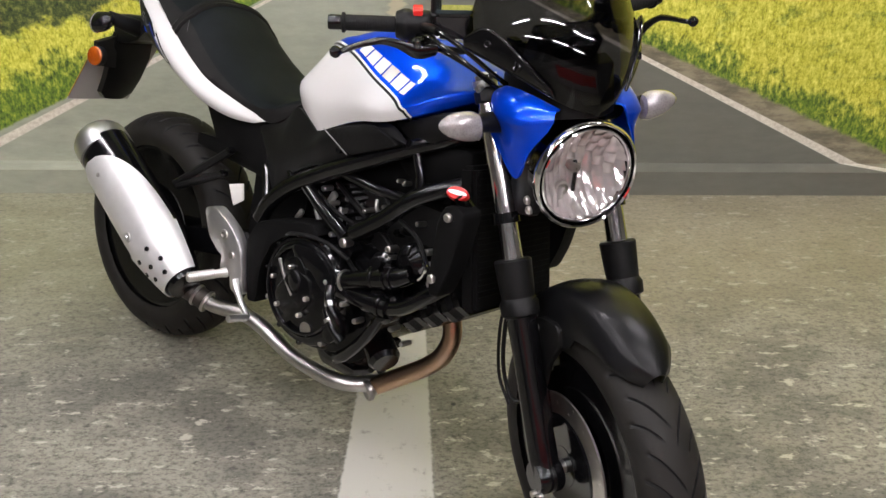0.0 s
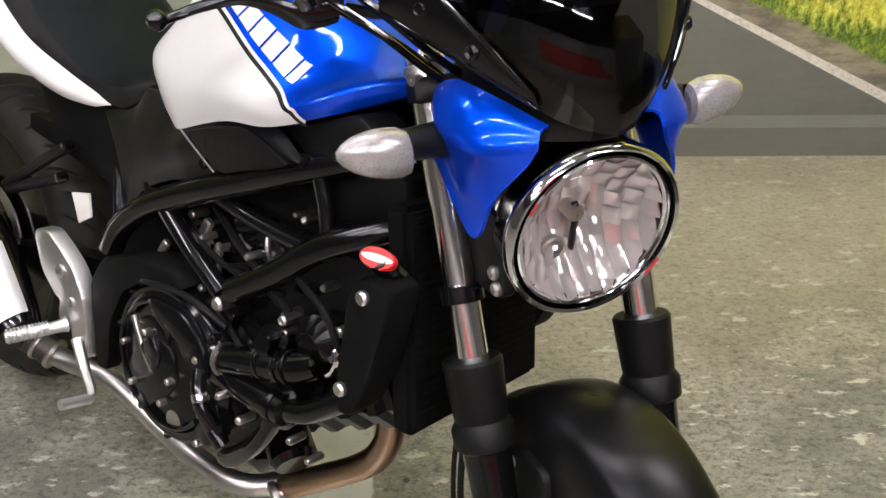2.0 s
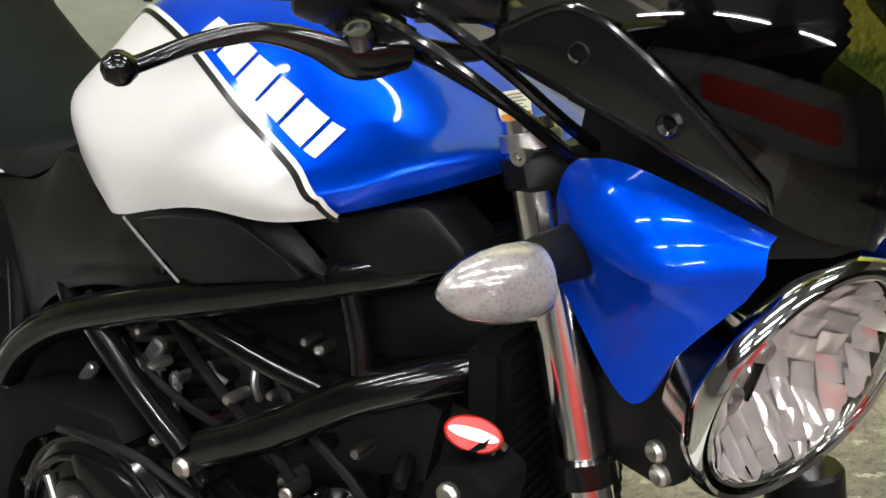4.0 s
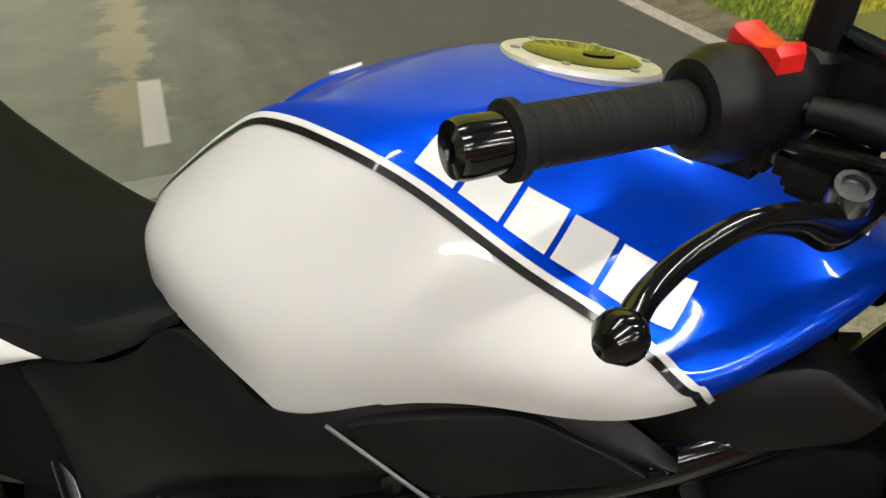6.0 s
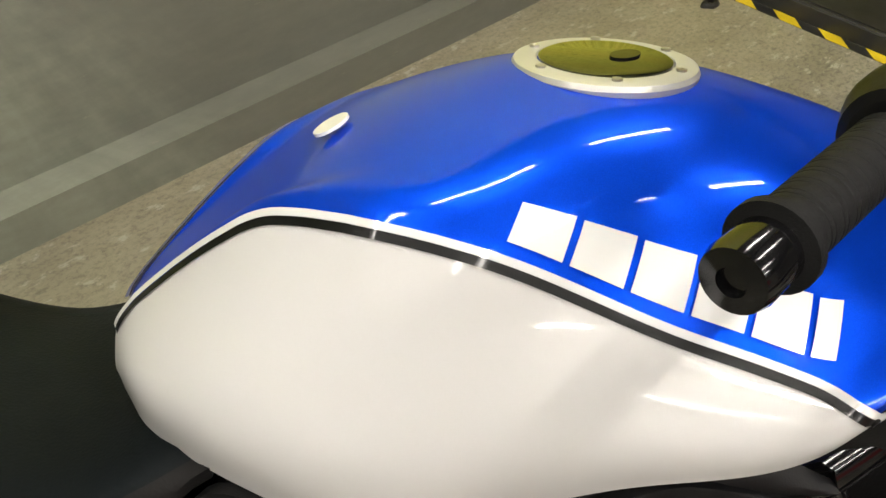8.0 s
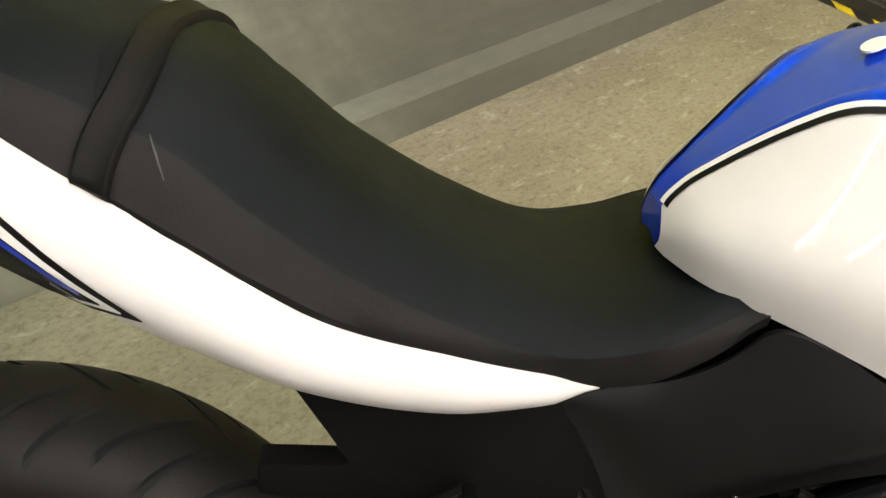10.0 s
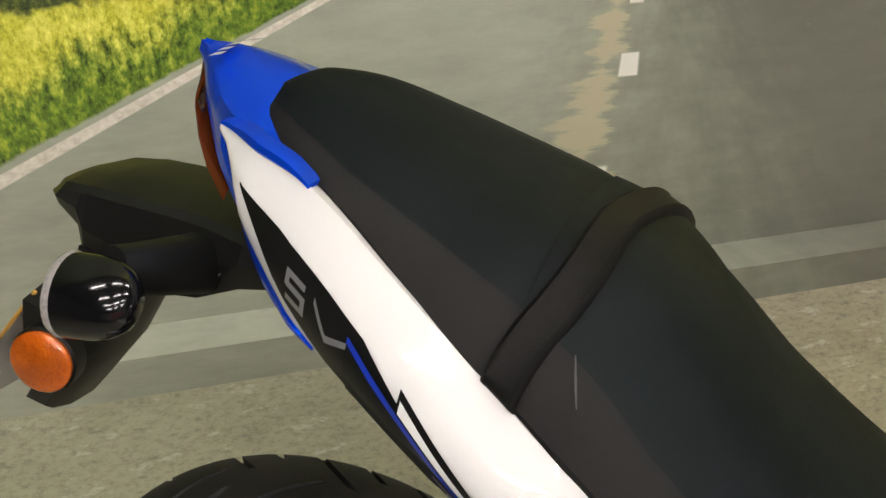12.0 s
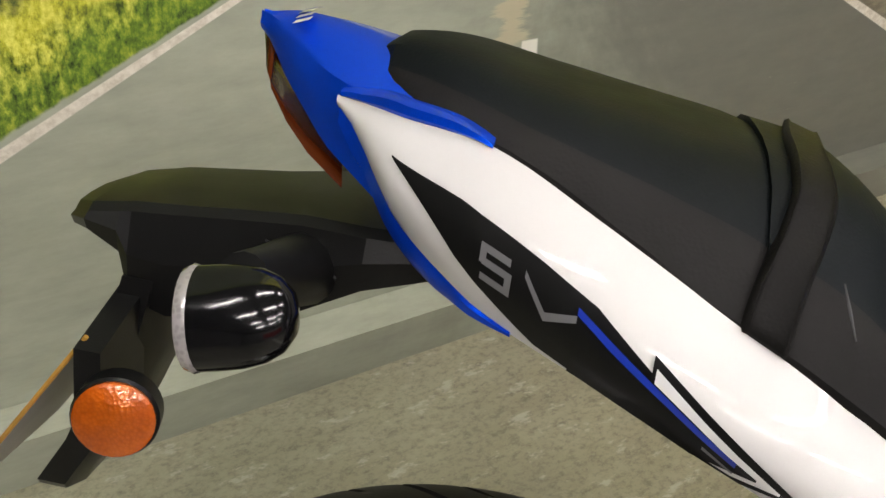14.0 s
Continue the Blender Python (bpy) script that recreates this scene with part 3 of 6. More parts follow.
def tank_at(x, v):
    """A point of the tank's right side: v runs from 0 (lower edge) over 2 (stripe) to 4 (top)."""
    near = 0.030 * min(1.0, (x - BACK) / 0.05, (1.042 - x) / 0.06)
    stripe = near * min(1.0, max(0.15, abs(x - 0.612) / 0.05 - 0.4))

    def eased(values, reach):
        return sum(w * spline(values, table_at(TANK, x + k * reach)) for k, w in ((-1.0, 0.2), (-0.5, 0.2), (0.0, 0.2), (0.5, 0.2), (1.0, 0.2)))
    reach = (near * 0.3 if x < 0.74 else near, near, stripe, near)
    ys = [eased([row[1 + k][0] for row in TANK], reach[k]) for k in range(4)] + [0.0]
    zs = [eased([row[1 + k][1] for row in TANK], reach[k]) for k in range(4)] + [eased([row[5] for row in TANK], near)]
    mid = tank_middle(x)
    ys[4] = -mid
    ys, zs = ys + [-2 * mid - ys[3]], zs + [zs[3]]
    return Vector((x, min(-spline(ys, v), mid) if v < 4 else mid, spline(zs, v)))


def tank_out(x, v, lift):
    """A point lifted off the tank's skin."""
    e = 0.01
    along = tank_at(min(x + e, 1.04), v) - tank_at(max(x - e, BACK), v)
    up = tank_at(x, min(v + 0.06, 4)) - tank_at(x, max(v - 0.06, 0))
    n = up.cross(along).normalized()
    if n.y > 0:
        n = -n
    return tank_at(x, v) + n * lift


def tank_body():
    bm = bmesh.new()
    rings = []
    for i in range(71):
        x = BACK + (1.042 - BACK) * (i / 70) ** 1.25
        right = [tank_at(x, 4 * j / 28) for j in range(29)]
        low = right[0]
        ring = [Vector((x, low.y * 0.6, low.z + 0.004)), *right]
        rings.append(ring + [Vector((p.x, 2 * tank_middle(x) - p.y, p.z)) for p in ring[-2::-1]])
    skin(bm, rings)
    return bm


def both_flanks(name, make, material, label=""):
    """The same piece on either flank of the tank."""
    add(name, make(), material, tank, label, angle=60)
    bm = make()
    for v in bm.verts:
        v.co.y = 2 * tank_middle(v.co.x) - v.co.y
    bmesh.ops.reverse_faces(bm, faces=bm.faces[:])
    add(name, bm, material, tank, label, angle=60)


STRIPE_END = 0.930


def stripe_v(x):
    """Where the white field ends on the tank."""
    k = max(0.0, (x - 0.80) / (STRIPE_END - 0.80))
    return 2.0 - 2.0 * k ** 11


def tank_patch(low, high, x0, x1, lift, nx=60, nv=14, side=-1):
    """A skin over part of the tank, between two lines v = low(x) and v = high(x)."""
    bm = bmesh.new()
    rows = []
    for i in range(nx + 1):
        x = x0 + (x1 - x0) * i / nx
        a, b = low(x), high(x)
        rows.append([tank_out(x, a + (b - a) * j / nv, lift) for j in range(nv + 1)])
    skin(bm, rows, False, False)
    bmesh.ops.recalc_face_normals(bm, faces=bm.faces[:])
    if sum((f.normal.y for f in bm.faces), 0.0) > 0:
        bmesh.ops.reverse_faces(bm, faces=bm.faces[:])
    return bm


def ribbon(inner, outer, lift):
    """A stripe along the border of the white field, from inner to outer metres off it."""
    bm = bmesh.new()
    base = []
    for i in range(121):
        k = i / 120
        x = BACK + 0.003 + (STRIPE_END - BACK - 0.003) * (0.5 - 0.5 * math.cos(math.pi * k))
        base.append((x, max(stripe_v(x), 0.02)))
    rows = []
    for i, (x, v) in enumerate(base):
        p = tank_out(x, v, lift)
        q0, q1 = base[max(i - 1, 0)], base[min(i + 1, 120)]
        way = tank_out(*q1, lift) - tank_out(*q0, lift)
        n = (tank_out(x, v, 0.01) - tank_at(x, v)).normalized()
        across = n.cross(way).normalized()
        if across.z < 0:
            across = -across
        rows.append([p + across * (inner + (outer - inner) * j / 2) for j in range(3)])
    skin(bm, rows, False, False)
    bmesh.ops.recalc_face_normals(bm, faces=bm.faces[:])
    if sum((f.normal.y for f in bm.faces), 0.0) > 0:
        bmesh.ops.reverse_faces(bm, faces=bm.faces[:])
    return bm


tank = add("tank", tank_body(), BLUE, bike, "glossy metallic blue fuel tank", angle=60)
both_flanks("tank_side_panel", lambda: tank_patch(lambda x: 0.0, lambda x: max(stripe_v(x), 0.01), BACK + 0.002, STRIPE_END, 0.0022, 90), WHITE, "pearl white tank flank")
both_flanks("tank_stripe", lambda: ribbon(-0.001, 0.0035, 0.0034), DECAL_WHITE, "thin white stripe")
both_flanks("tank_stripe", lambda: ribbon(-0.0065, -0.0012, 0.0032), DECAL_BLACK, "thin black stripe")


def mark(x0, x1, lo, hi, slant=0.018, lift=0.0020):
    """One block of the plain lettering marks on the tank's flank."""
    bm = bmesh.new()
    rows = []
    for i in range(7):
        k = i / 6
        row = []
        for j in range(7):
            h = j / 6
            row.append(tank_out(x0 + (x1 - x0) * k - slant * h, lo + (hi - lo) * h, lift))
        rows.append(row)
    skin(bm, rows, False, False)
    bmesh.ops.recalc_face_normals(bm, faces=bm.faces[:])
    if sum((f.normal.y for f in bm.faces), 0.0) > 0:
        bmesh.ops.reverse_faces(bm, faces=bm.faces[:])
    return bm


for n in range(6):
    a = 0.734 + 0.0307 * n
    both_flanks("lettering_mark", lambda: mark(a, a + (0.0270 if n < 5 else 0.0135), 2.15, 2.50 - 0.01 * n, -0.009), DECAL_WHITE, "white block mark on the blue flank")

# filler cap with its pale ring
cap_up = Vector((0, 0, 1))
CAP_AT = Vector((0.810, -0.016, 1.0135))
cap = add("filler_cap", lathe([(0.03, -0.010), (0.0555, -0.008), (0.057, -0.001), (0.0555, 0.0022), (0.052, 0.0035), (0.042, 0.0035), (0.041, 0.0015), (0.0001, 0.0015)], CAP_AT, cap_up, 56), plain("pale_alloy_paint", (0.60, 0.59, 0.53), 0.3, 0.35, wear=0.1), tank, "round pale alloy filler cap ring")
add("cap_glass", lathe([(0.0405, 0.0), (0.0405, 0.0040), (0.038, 0.0052), (0.0001, 0.0052)], CAP_AT, cap_up, 48), plain("dark_gloss_cap", (0.035, 0.036, 0.022), 0.04, 0.8, coat=1.0), cap, "dark polished lock cover")
add("cap_hinge", lathe([(0.013, 0.005), (0.013, 0.0066), (0.0001, 0.0068)], CAP_AT + Vector((0.012, 0, 0)), cap_up, 24, squash=0.6), GLOSS, cap, "black key flap")
for n in range(6):
    a = 2 * math.pi * (n + 0.4) / 6
    add("cap_bolt", lathe([(0.0032, 0.003), (0.0032, 0.0050), (0.0016, 0.0052), (0.0001, 0.0042)], CAP_AT + Vector((0.0475 * math.cos(a), 0.0475 * math.sin(a), 0)), cap_up, 10), STEEL, cap)
# paper label at the tank's front, oval sticker at its rear
def label_patch(h0, h1, w0, w1, lift):
    """Part of the label: h runs down it, w across it."""
    def at(w, h):
        x = (0.978 + 0.010 * w) * (1 - h) + (1.007 + 0.010 * w) * h
        v = (3.45 + 0.42 * w) * (1 - h) + (2.86 + 0.38 * w) * h
        return tank_out(x, v, lift)
    bm = bmesh.new()
    skin(bm, [[at(w0 + (w1 - w0) * i / 6, h0 + (h1 - h0) * j / 8) for j in range(9)] for i in range(7)], False, False)
    bmesh.ops.recalc_face_normals(bm, faces=bm.faces[:])
    if sum(f.normal.z for f in bm.faces) < 0:
        bmesh.ops.reverse_faces(bm, faces=bm.faces[:])
    return bm
add("tank_label", label_patch(0, 1, 0, 1, 0.002), PAPER, tank, "small white paper label with print")
add("label_band", label_patch(0.60, 0.80, 0.04, 0.96, 0.0028), AMBER, tank, "orange band of the label")
for n in range(5):
    add("label_print", label_patch(0.10 + 0.09 * n, 0.14 + 0.09 * n, 0.1, 0.85 - 0.12 * (n % 2), 0.0028), plain("print_grey", (0.25, 0.25, 0.25), 0.6), tank)
bm = lathe([(0.013, 0.0), (0.013, 0.002), (0.0001, 0.0022)], (0.645, -0.022, 0.9765), (-0.42, 0.0, 0.90), 24, squash=0.75)
add("tank_sticker", bm, DECAL_WHITE, tank, "small white oval sticker")

# ---- seat ----
# x: lower edge, crease (half width, height), top height
RIDER = (
    (0.112, (0.140, 0.868), (0.117, 0.916), 0.957),
    (0.160, (0.149, 0.848), (0.122, 0.897), 0.946),
    (0.205, (0.151, 0.822), (0.126, 0.863), 0.914),
    (0.268, (0.149, 0.789), (0.131, 0.824), 0.863),
    (0.345, (0.139, 0.762), (0.132, 0.789), 0.818),
    (0.430, (0.126, 0.740), (0.130, 0.765), 0.787),
    (0.495, (0.126, 0.745), (0.129, 0.775), 0.790),
    (0.540, (0.126, 0.772), (0.122, 0.796), 0.812),
    (0.572, (0.122, 0.797), (0.112, 0.808), 0.826),
)
PILLION = (
    (-0.126, (0.022, 0.956), (0.018, 0.964), 0.969),
    (-0.114, (0.052, 0.950), (0.044, 0.968), 0.980),
    (-0.075, (0.080, 0.942), (0.069, 0.966), 0.982),
    (-0.020, (0.105, 0.931), (0.091, 0.954), 0.973),
    (0.050, (0.125, 0.900), (0.105, 0.937), 0.963),
    (0.100, (0.137, 0.874), (0.113, 0.922), 0.956),
    (0.150, (0.136, 0.858), (0.108, 0.899), 0.944),
)


def seat_ring(table, x):
    """Cross-section of the seat at x, from the right lower edge over the top to the left."""
    t = table_at(table, x)
    g = [spline([r[1][0] for r in table], t), spline([r[1][1] for r in table], t), spline([r[2][0] for r in table], t), spline([r[2][1] for r in table], t), spline([r[3] for r in table], t)]
    side = [(g[0] * 0.8, g[1] - 0.012), (g[0], g[1] - 0.004), (g[0] + 0.003, g[1] + 0.006), (g[2] * 0.45 + g[0] * 0.55 + 0.004, g[3] * 0.5 + g[1] * 0.5 + 0.002), (g[2] + 0.002, g[3] - 0.002), (g[2] - 0.007, g[3] + 0.006)]
    for k in (0.75, 0.5, 0.25):
        side.append((g[2] * k, g[4] - (g[4] - g[3] - 0.006) * k ** 2.8))
    half = [Vector((x, -y, z)) for y, z in side]
    return half + [Vector((x, 0, g[4]))] + [Vector((p.x, -p.y, p.z)) for p in half[::-1]]


def seat_mesh(table, rows=40):
    """The cushion: its side panels are coloured lighter than its top, sewn at the crease."""
    bm = skin(bmesh.new(), [seat_ring(table, table[0][0] + (table[-1][0] - table[0][0]) * i / rows) for i in range(rows + 1)])
    for n, f in enumerate(bm.faces):
        f.material_index = int(n < rows * 19 and not 4 <= n % 19 < 14)
    return bm


seat = add("seat", seat_mesh(RIDER), (VINYL, VINYL_SIDE), bike, "black vinyl rider seat", angle=45)
add("pillion_seat", seat_mesh(PILLION), (VINYL, VINYL_SIDE), seat, "black vinyl passenger seat", angle=28)


def strap_mesh():
    """A flat belt laid over the seat, slanting forward to the top."""
    cols = []
    for c, lift in ((-0.0125, -0.002), (-0.0118, 0.0046), (-0.0095, 0.0062), (-0.0078, 0.0050), (0.0078, 0.0050), (0.0095, 0.0062), (0.0118, 0.0046), (0.0125, -0.002)):
        line = []
        for j in range(1, 18):
            x = 0.140
            for _ in range(5):
                y = max(-0.15, min(seat_ring(RIDER, max(x, 0.114))[j].y, 0.09))
                x = 0.141 + 0.20 * y + 0.012 * math.exp(-((y + 0.09) / 0.045) ** 2)
            x += c
            ring = seat_ring(RIDER if x > 0.114 else PILLION, x)
            p, q0, q1 = ring[j], ring[j - 1], ring[j + 1]
            out = Vector((0, (q1 - q0).z * -1, (q1 - q0).y)).normalized()
            if out.z < -0.2:
                out = -out
            line.append(p + out * lift)
        cols.append(catmull(line, 3))
    rows = [[col[i] for col in cols] for i in range(len(cols[0]))]
    bm = skin(bmesh.new(), rows, False, False)
    bmesh.ops.recalc_face_normals(bm, faces=bm.faces[:])
    return bm


add("seat_seam", tube([(0.1500, -0.1295, 0.907), (0.1545, -0.1350, 0.895), (0.1600, -0.1405, 0.881)], [0.0004, 0.0009, 0.0004], 3, 6), plain("seam_grey", (0.07, 0.07, 0.07), 0.5), seat, "short pale seam beside the strap")
add("seat_strap", strap_mesh(), vinyl("strap_vinyl", (0.010, 0.0095, 0.009)), seat, "black webbing strap across the seat", angle=60)

# ---- tail ----
PANEL = (
    (-0.136, (0.072, 0.949), (0.072, 0.943)),
    (-0.090, (0.095, 0.949), (0.102, 0.886)),
    (-0.038, (0.112, 0.943), (0.128, 0.853)),
    (0.030, (0.128, 0.914), (0.150, 0.831)),
    (0.092, (0.140, 0.883), (0.163, 0.807)),
    (0.162, (0.151, 0.847), (0.167, 0.777)),
    (0.251, (0.150, 0.798), (0.160, 0.737)),
    (0.347, (0.140, 0.768), (0.150, 0.719)),
    (0.425, (0.128, 0.748), (0.135, 0.722)),
    (0.460, (0.123, 0.738), (0.125, 0.734)),
)


def panel_at(x, w, lift=0.0):
    """A point of the right tail panel: w from 0 (under the seat) to 1 (lower edge)."""
    t = table_at(PANEL, x)
    uy, uz, ly, lz = (spline([r[k][c] for r in PANEL], t) for k, c in ((1, 0), (1, 1), (2, 0), (2, 1)))
    swell = 0.011 * math.sin(math.pi * min(1.0, max(0.0, w)) ** 1.15) * min(1.0, (uz - lz) / 0.06)
    if w > 0.6:
        swell -= 0.007 * (min(w - 0.6, 0.5) / 0.4) ** 2 * min(1.0, (uz - lz) / 0.06)
    return Vector((x, -(uy + (ly - uy) * w + swell + lift), uz + (lz - uz) * w))


def tail_panel():
    bm = bmesh.new()
    rings = []
    for i in range(57):
        x = PANEL[0][0] + (PANEL[-1][0] - PANEL[0][0]) * i / 56
        out = [panel_at(x, j / 12) for j in range(13)]
        ring = [out[0] + Vector((0, 0.02, -0.006)), *out, out[-1] + Vector((0, 0.012, 0.006))]
        rings.append(ring)
    skin(bm, rings)
    bmesh.ops.recalc_face_normals(bm, faces=bm.faces[:])
    return bm


def decal(points, lift=0.0015, n=14):
    """A patch on the tail panel: rows of (x, upper w, lower w)."""
    bm = bmesh.new()
    rows = []
    for (x0, a0, b0), (x1, a1, b1) in zip(points, points[1:]):
        for i in range(n):
            k = i / n
            a, b, x = a0 + (a1 - a0) * k, b0 + (b1 - b0) * k, x0 + (x1 - x0) * k
            rows.append([panel_at(x, a + (b - a) * j / 4, lift) for j in range(5)])
    x, a, b = points[-1]
    rows.append([panel_at(x, a + (b - a) * j / 4, lift) for j in range(5)])
    skin(bm, rows, False, False)
    bmesh.ops.recalc_face_normals(bm, faces=bm.faces[:])
    if sum((f.normal.y for f in bm.faces), 0.0) > 0:
        bmesh.ops.reverse_faces(bm, faces=bm.faces[:])
    return bm


panels = both("tail_panel", tail_panel, WHITE, bike, "pearl white tail panel with a black arrow decal", angle=60)
for flip, panel in zip((False, True), panels):
    def stick(name, points, material, label="", lift=0.0015):
        bm = decal(points, lift)
        add(name, mirrored(bm) if flip else bm, material, panel, label, angle=60)
    stick("decal", [(-0.094, 0.36, 0.38), (-0.05, 0.36, 0.72), (0.0, 0.40, 0.95), (0.03, 0.44, 0.985), (0.10, 0.76, 0.985), (0.118, 0.88, 0.985)], DECAL_BLACK, "black arrow-shaped decal")
    stick("decal_tail", [(0.062, 0.47, 0.985), (0.118, 0.685, 0.985), (0.150, 0.805, 0.83)], DECAL_BLACK, "", 0.0018)
    stick("decal_line", [(0.064, 0.54, 0.955), (0.112, 0.74, 0.955), (0.137, 0.825, 0.85)], DECAL_WHITE, "white line in the decal", 0.0022)
    stick("decal_fill", [(0.020, 0.52, 0.985), (0.046, 0.58, 0.985), (0.090, 0.72, 0.985), (0.106, 0.785, 0.93), (0.124, 0.835, 0.86)], DECAL_BLACK, "", 0.0026)
    stick("decal_line", [(0.020, 0.50, 0.55), (0.04, 0.57, 0.63), (0.112, 0.80, 0.85)], DECAL_BLUE, "blue line in the decal", 0.0031)
    stick("decal_line", [(0.094, 0.84, 0.87), (0.112, 0.90, 0.92)], DECAL_SILVER, "", 0.0031)
    for rows in (((-0.056, 0.50, 0.56), (-0.034, 0.50, 0.56)), ((-0.058, 0.50, 0.66), (-0.053, 0.50, 0.66)), ((-0.056, 0.61, 0.67), (-0.032, 0.61, 0.67)), ((-0.037, 0.61, 0.79), (-0.032, 0.61, 0.79)), ((-0.056, 0.74, 0.80), (-0.032, 0.74, 0.80))):
        stick("decal_mark", [(x * 0.72 + 0.006, 0.50 + (a - 0.50) * 0.75, 0.50 + (b - 0.50) * 0.75) for x, a, b in rows], DECAL_SILVER, "silver mark on the decal", 0.0022)
    stick("decal_mark", [(-0.010, 0.50, 0.545), (0.003, 0.665, 0.725), (0.023, 0.54, 0.585)], DECAL_SILVER, "silver mark on the decal", 0.0022)



def panel_edge(rows):
    """A raised strip along the tail panel's border: rows of (x, inner w, outer w)."""
    rings = []
    for (x0, a0, b0), (x1, a1, b1) in zip(rows, rows[1:]):
        for i in range(8):
            k = i / 8
            x, a, b = x0 + (x1 - x0) * k, a0 + (a1 - a0) * k, b0 + (b1 - b0) * k
            rings.append([panel_at(x, a, 0.0), panel_at(x, a + (b - a) * 0.25, 0.0026), panel_at(x, a + (b - a) * 0.8, 0.0020), panel_at(x, b, -0.004), panel_at(x, b, -0.012), panel_at(x, a, -0.010)])
    bm = skin(bmesh.new(), rings)
    bmesh.ops.recalc_face_normals(bm, faces=bm.faces[:])
    return bm


for flip, panel in zip((False, True), panels):
    for rows in (((-0.134, 0.05, -0.45), (-0.120, 0.04, -0.22), (-0.090, 0.03, -0.11), (-0.060, 0.02, -0.07), (-0.036, 0.01, -0.015)), ((-0.134, 0.90, 2.6), (-0.115, 0.96, 1.42), (-0.090, 0.97, 1.24), (-0.060, 0.97, 1.16), (-0.035, 0.98, 1.08), (-0.010, 0.985, 1.01))):
        bm = panel_edge(rows)
        add("panel_edge", mirrored(bm) if flip else bm, BLUE, panel, "metallic blue border strip", angle=40)

TAIL = (
    (-0.208, (0.003, 0.970), (0.003, 0.977), 0.980),
    (-0.180, (0.030, 0.944), (0.027, 0.969), 0.984),
    (-0.145, (0.060, 0.915), (0.056, 0.957), 0.980),
    (-0.100, (0.088, 0.890), (0.083, 0.948), 0.970),
    (-0.045, (0.110, 0.858), (0.100, 0.938), 0.958),
    (-0.010, (0.112, 0.850), (0.100, 0.925), 0.945),
)


def tail_cowl():
    bm = bmesh.new()
    rings = []
    for i in range(25):
        x = TAIL[0][0] + (TAIL[-1][0] - TAIL[0][0]) * i / 24
        t = table_at(TAIL, x)
        g = [spline([r[1][0] for r in TAIL], t), spline([r[1][1] for r in TAIL], t), spline([r[2][0] for r in TAIL], t), spline([r[2][1] for r in TAIL], t), spline([r[3] for r in TAIL], t)]
        half = [(x, -g[0] * 0.7, g[1] + 0.004), (x, -g[0], g[1]), (x, -(g[0] + g[2]) / 2 - 0.002, (g[1] + g[3]) / 2), (x, -g[2], g[3]), (x, -g[2] * 0.9, g[3] + 0.004), (x, -g[2] * 0.5, g[4] - 0.003)]
        rings.append(half + [(x, 0, g[4])] + [(x, -y, z) for x, y, z in half[::-1]])
    return skin(bm, rings)


cowl = add("tail_cowl", tail_cowl(), BLUE, bike, "pointed metallic blue tail cowl", angle=40)
for n in range(6):
    bm = bmesh.new()
    y = -0.034 + 0.0125 * n
    skin(bm, [[(-0.178 - 0.002 * n + 0.011 * i, y + 0.009 * j - 0.1 * (0.011 * i), 0.9835 + 0.0042 * i - 0.3 * abs(y + 0.009 * j) ** 1.3) for j in range(2)] for i in range(2)], False, False)
    add("cowl_mark", bm, DECAL_WHITE, cowl, "small pale block mark")


def tail_lens():
    rows = []
    for x, z, w in ((-0.206, 0.956, 0.012), (-0.202, 0.937, 0.030), (-0.186, 0.921, 0.045), (-0.167, 0.907, 0.059), (-0.140, 0.893, 0.074)):
        rows.append([(x + 0.012 * math.sin(a) ** 2, w * math.sin(a), z + 0.012 * math.cos(a)) for a in [-math.pi / 2 + math.pi * j / 12 for j in range(13)]])
    bm = bmesh.new()
    skin(bm, rows, False, False)
    bmesh.ops.solidify(bm, geom=bm.faces[:], thickness=0.008)
    bmesh.ops.recalc_face_normals(bm, faces=bm.faces[:])
    return bm


add("tail_light", tail_lens(), AMBER_DARK, bike, "dark red tail light lens under the cowl", angle=60)

# rear mudguard, plate holder and lamps
def guard_beam():
    """Bracket under the tail that carries plate and lamps: flat on top, with sheer sides."""
    rows = []
    for x, top, low, w in ((-0.06, 0.872, 0.848, 0.080), (-0.11, 0.868, 0.828, 0.074), (-0.153, 0.865, 0.800, 0.064), (-0.196, 0.859, 0.786, 0.058), (-0.245, 0.853, 0.775, 0.056), (-0.272, 0.850, 0.782, 0.054), (-0.280, 0.848, 0.815, 0.053), (-0.304, 0.843, 0.826, 0.050), (-0.322, 0.836, 0.822, 0.034)):
        rows.append([(x, -w, low), (x, -w - 0.004, (top + low) / 2), (x, -w + 0.002, top - 0.005), (x, -w + 0.009, top), (x, -w * 0.3, top + 0.0015), (x, w * 0.3, top + 0.0015), (x, w - 0.009, top), (x, w - 0.002, top - 0.005), (x, w + 0.004, (top + low) / 2), (x, w, low)])
    return skin(bmesh.new(), rows)


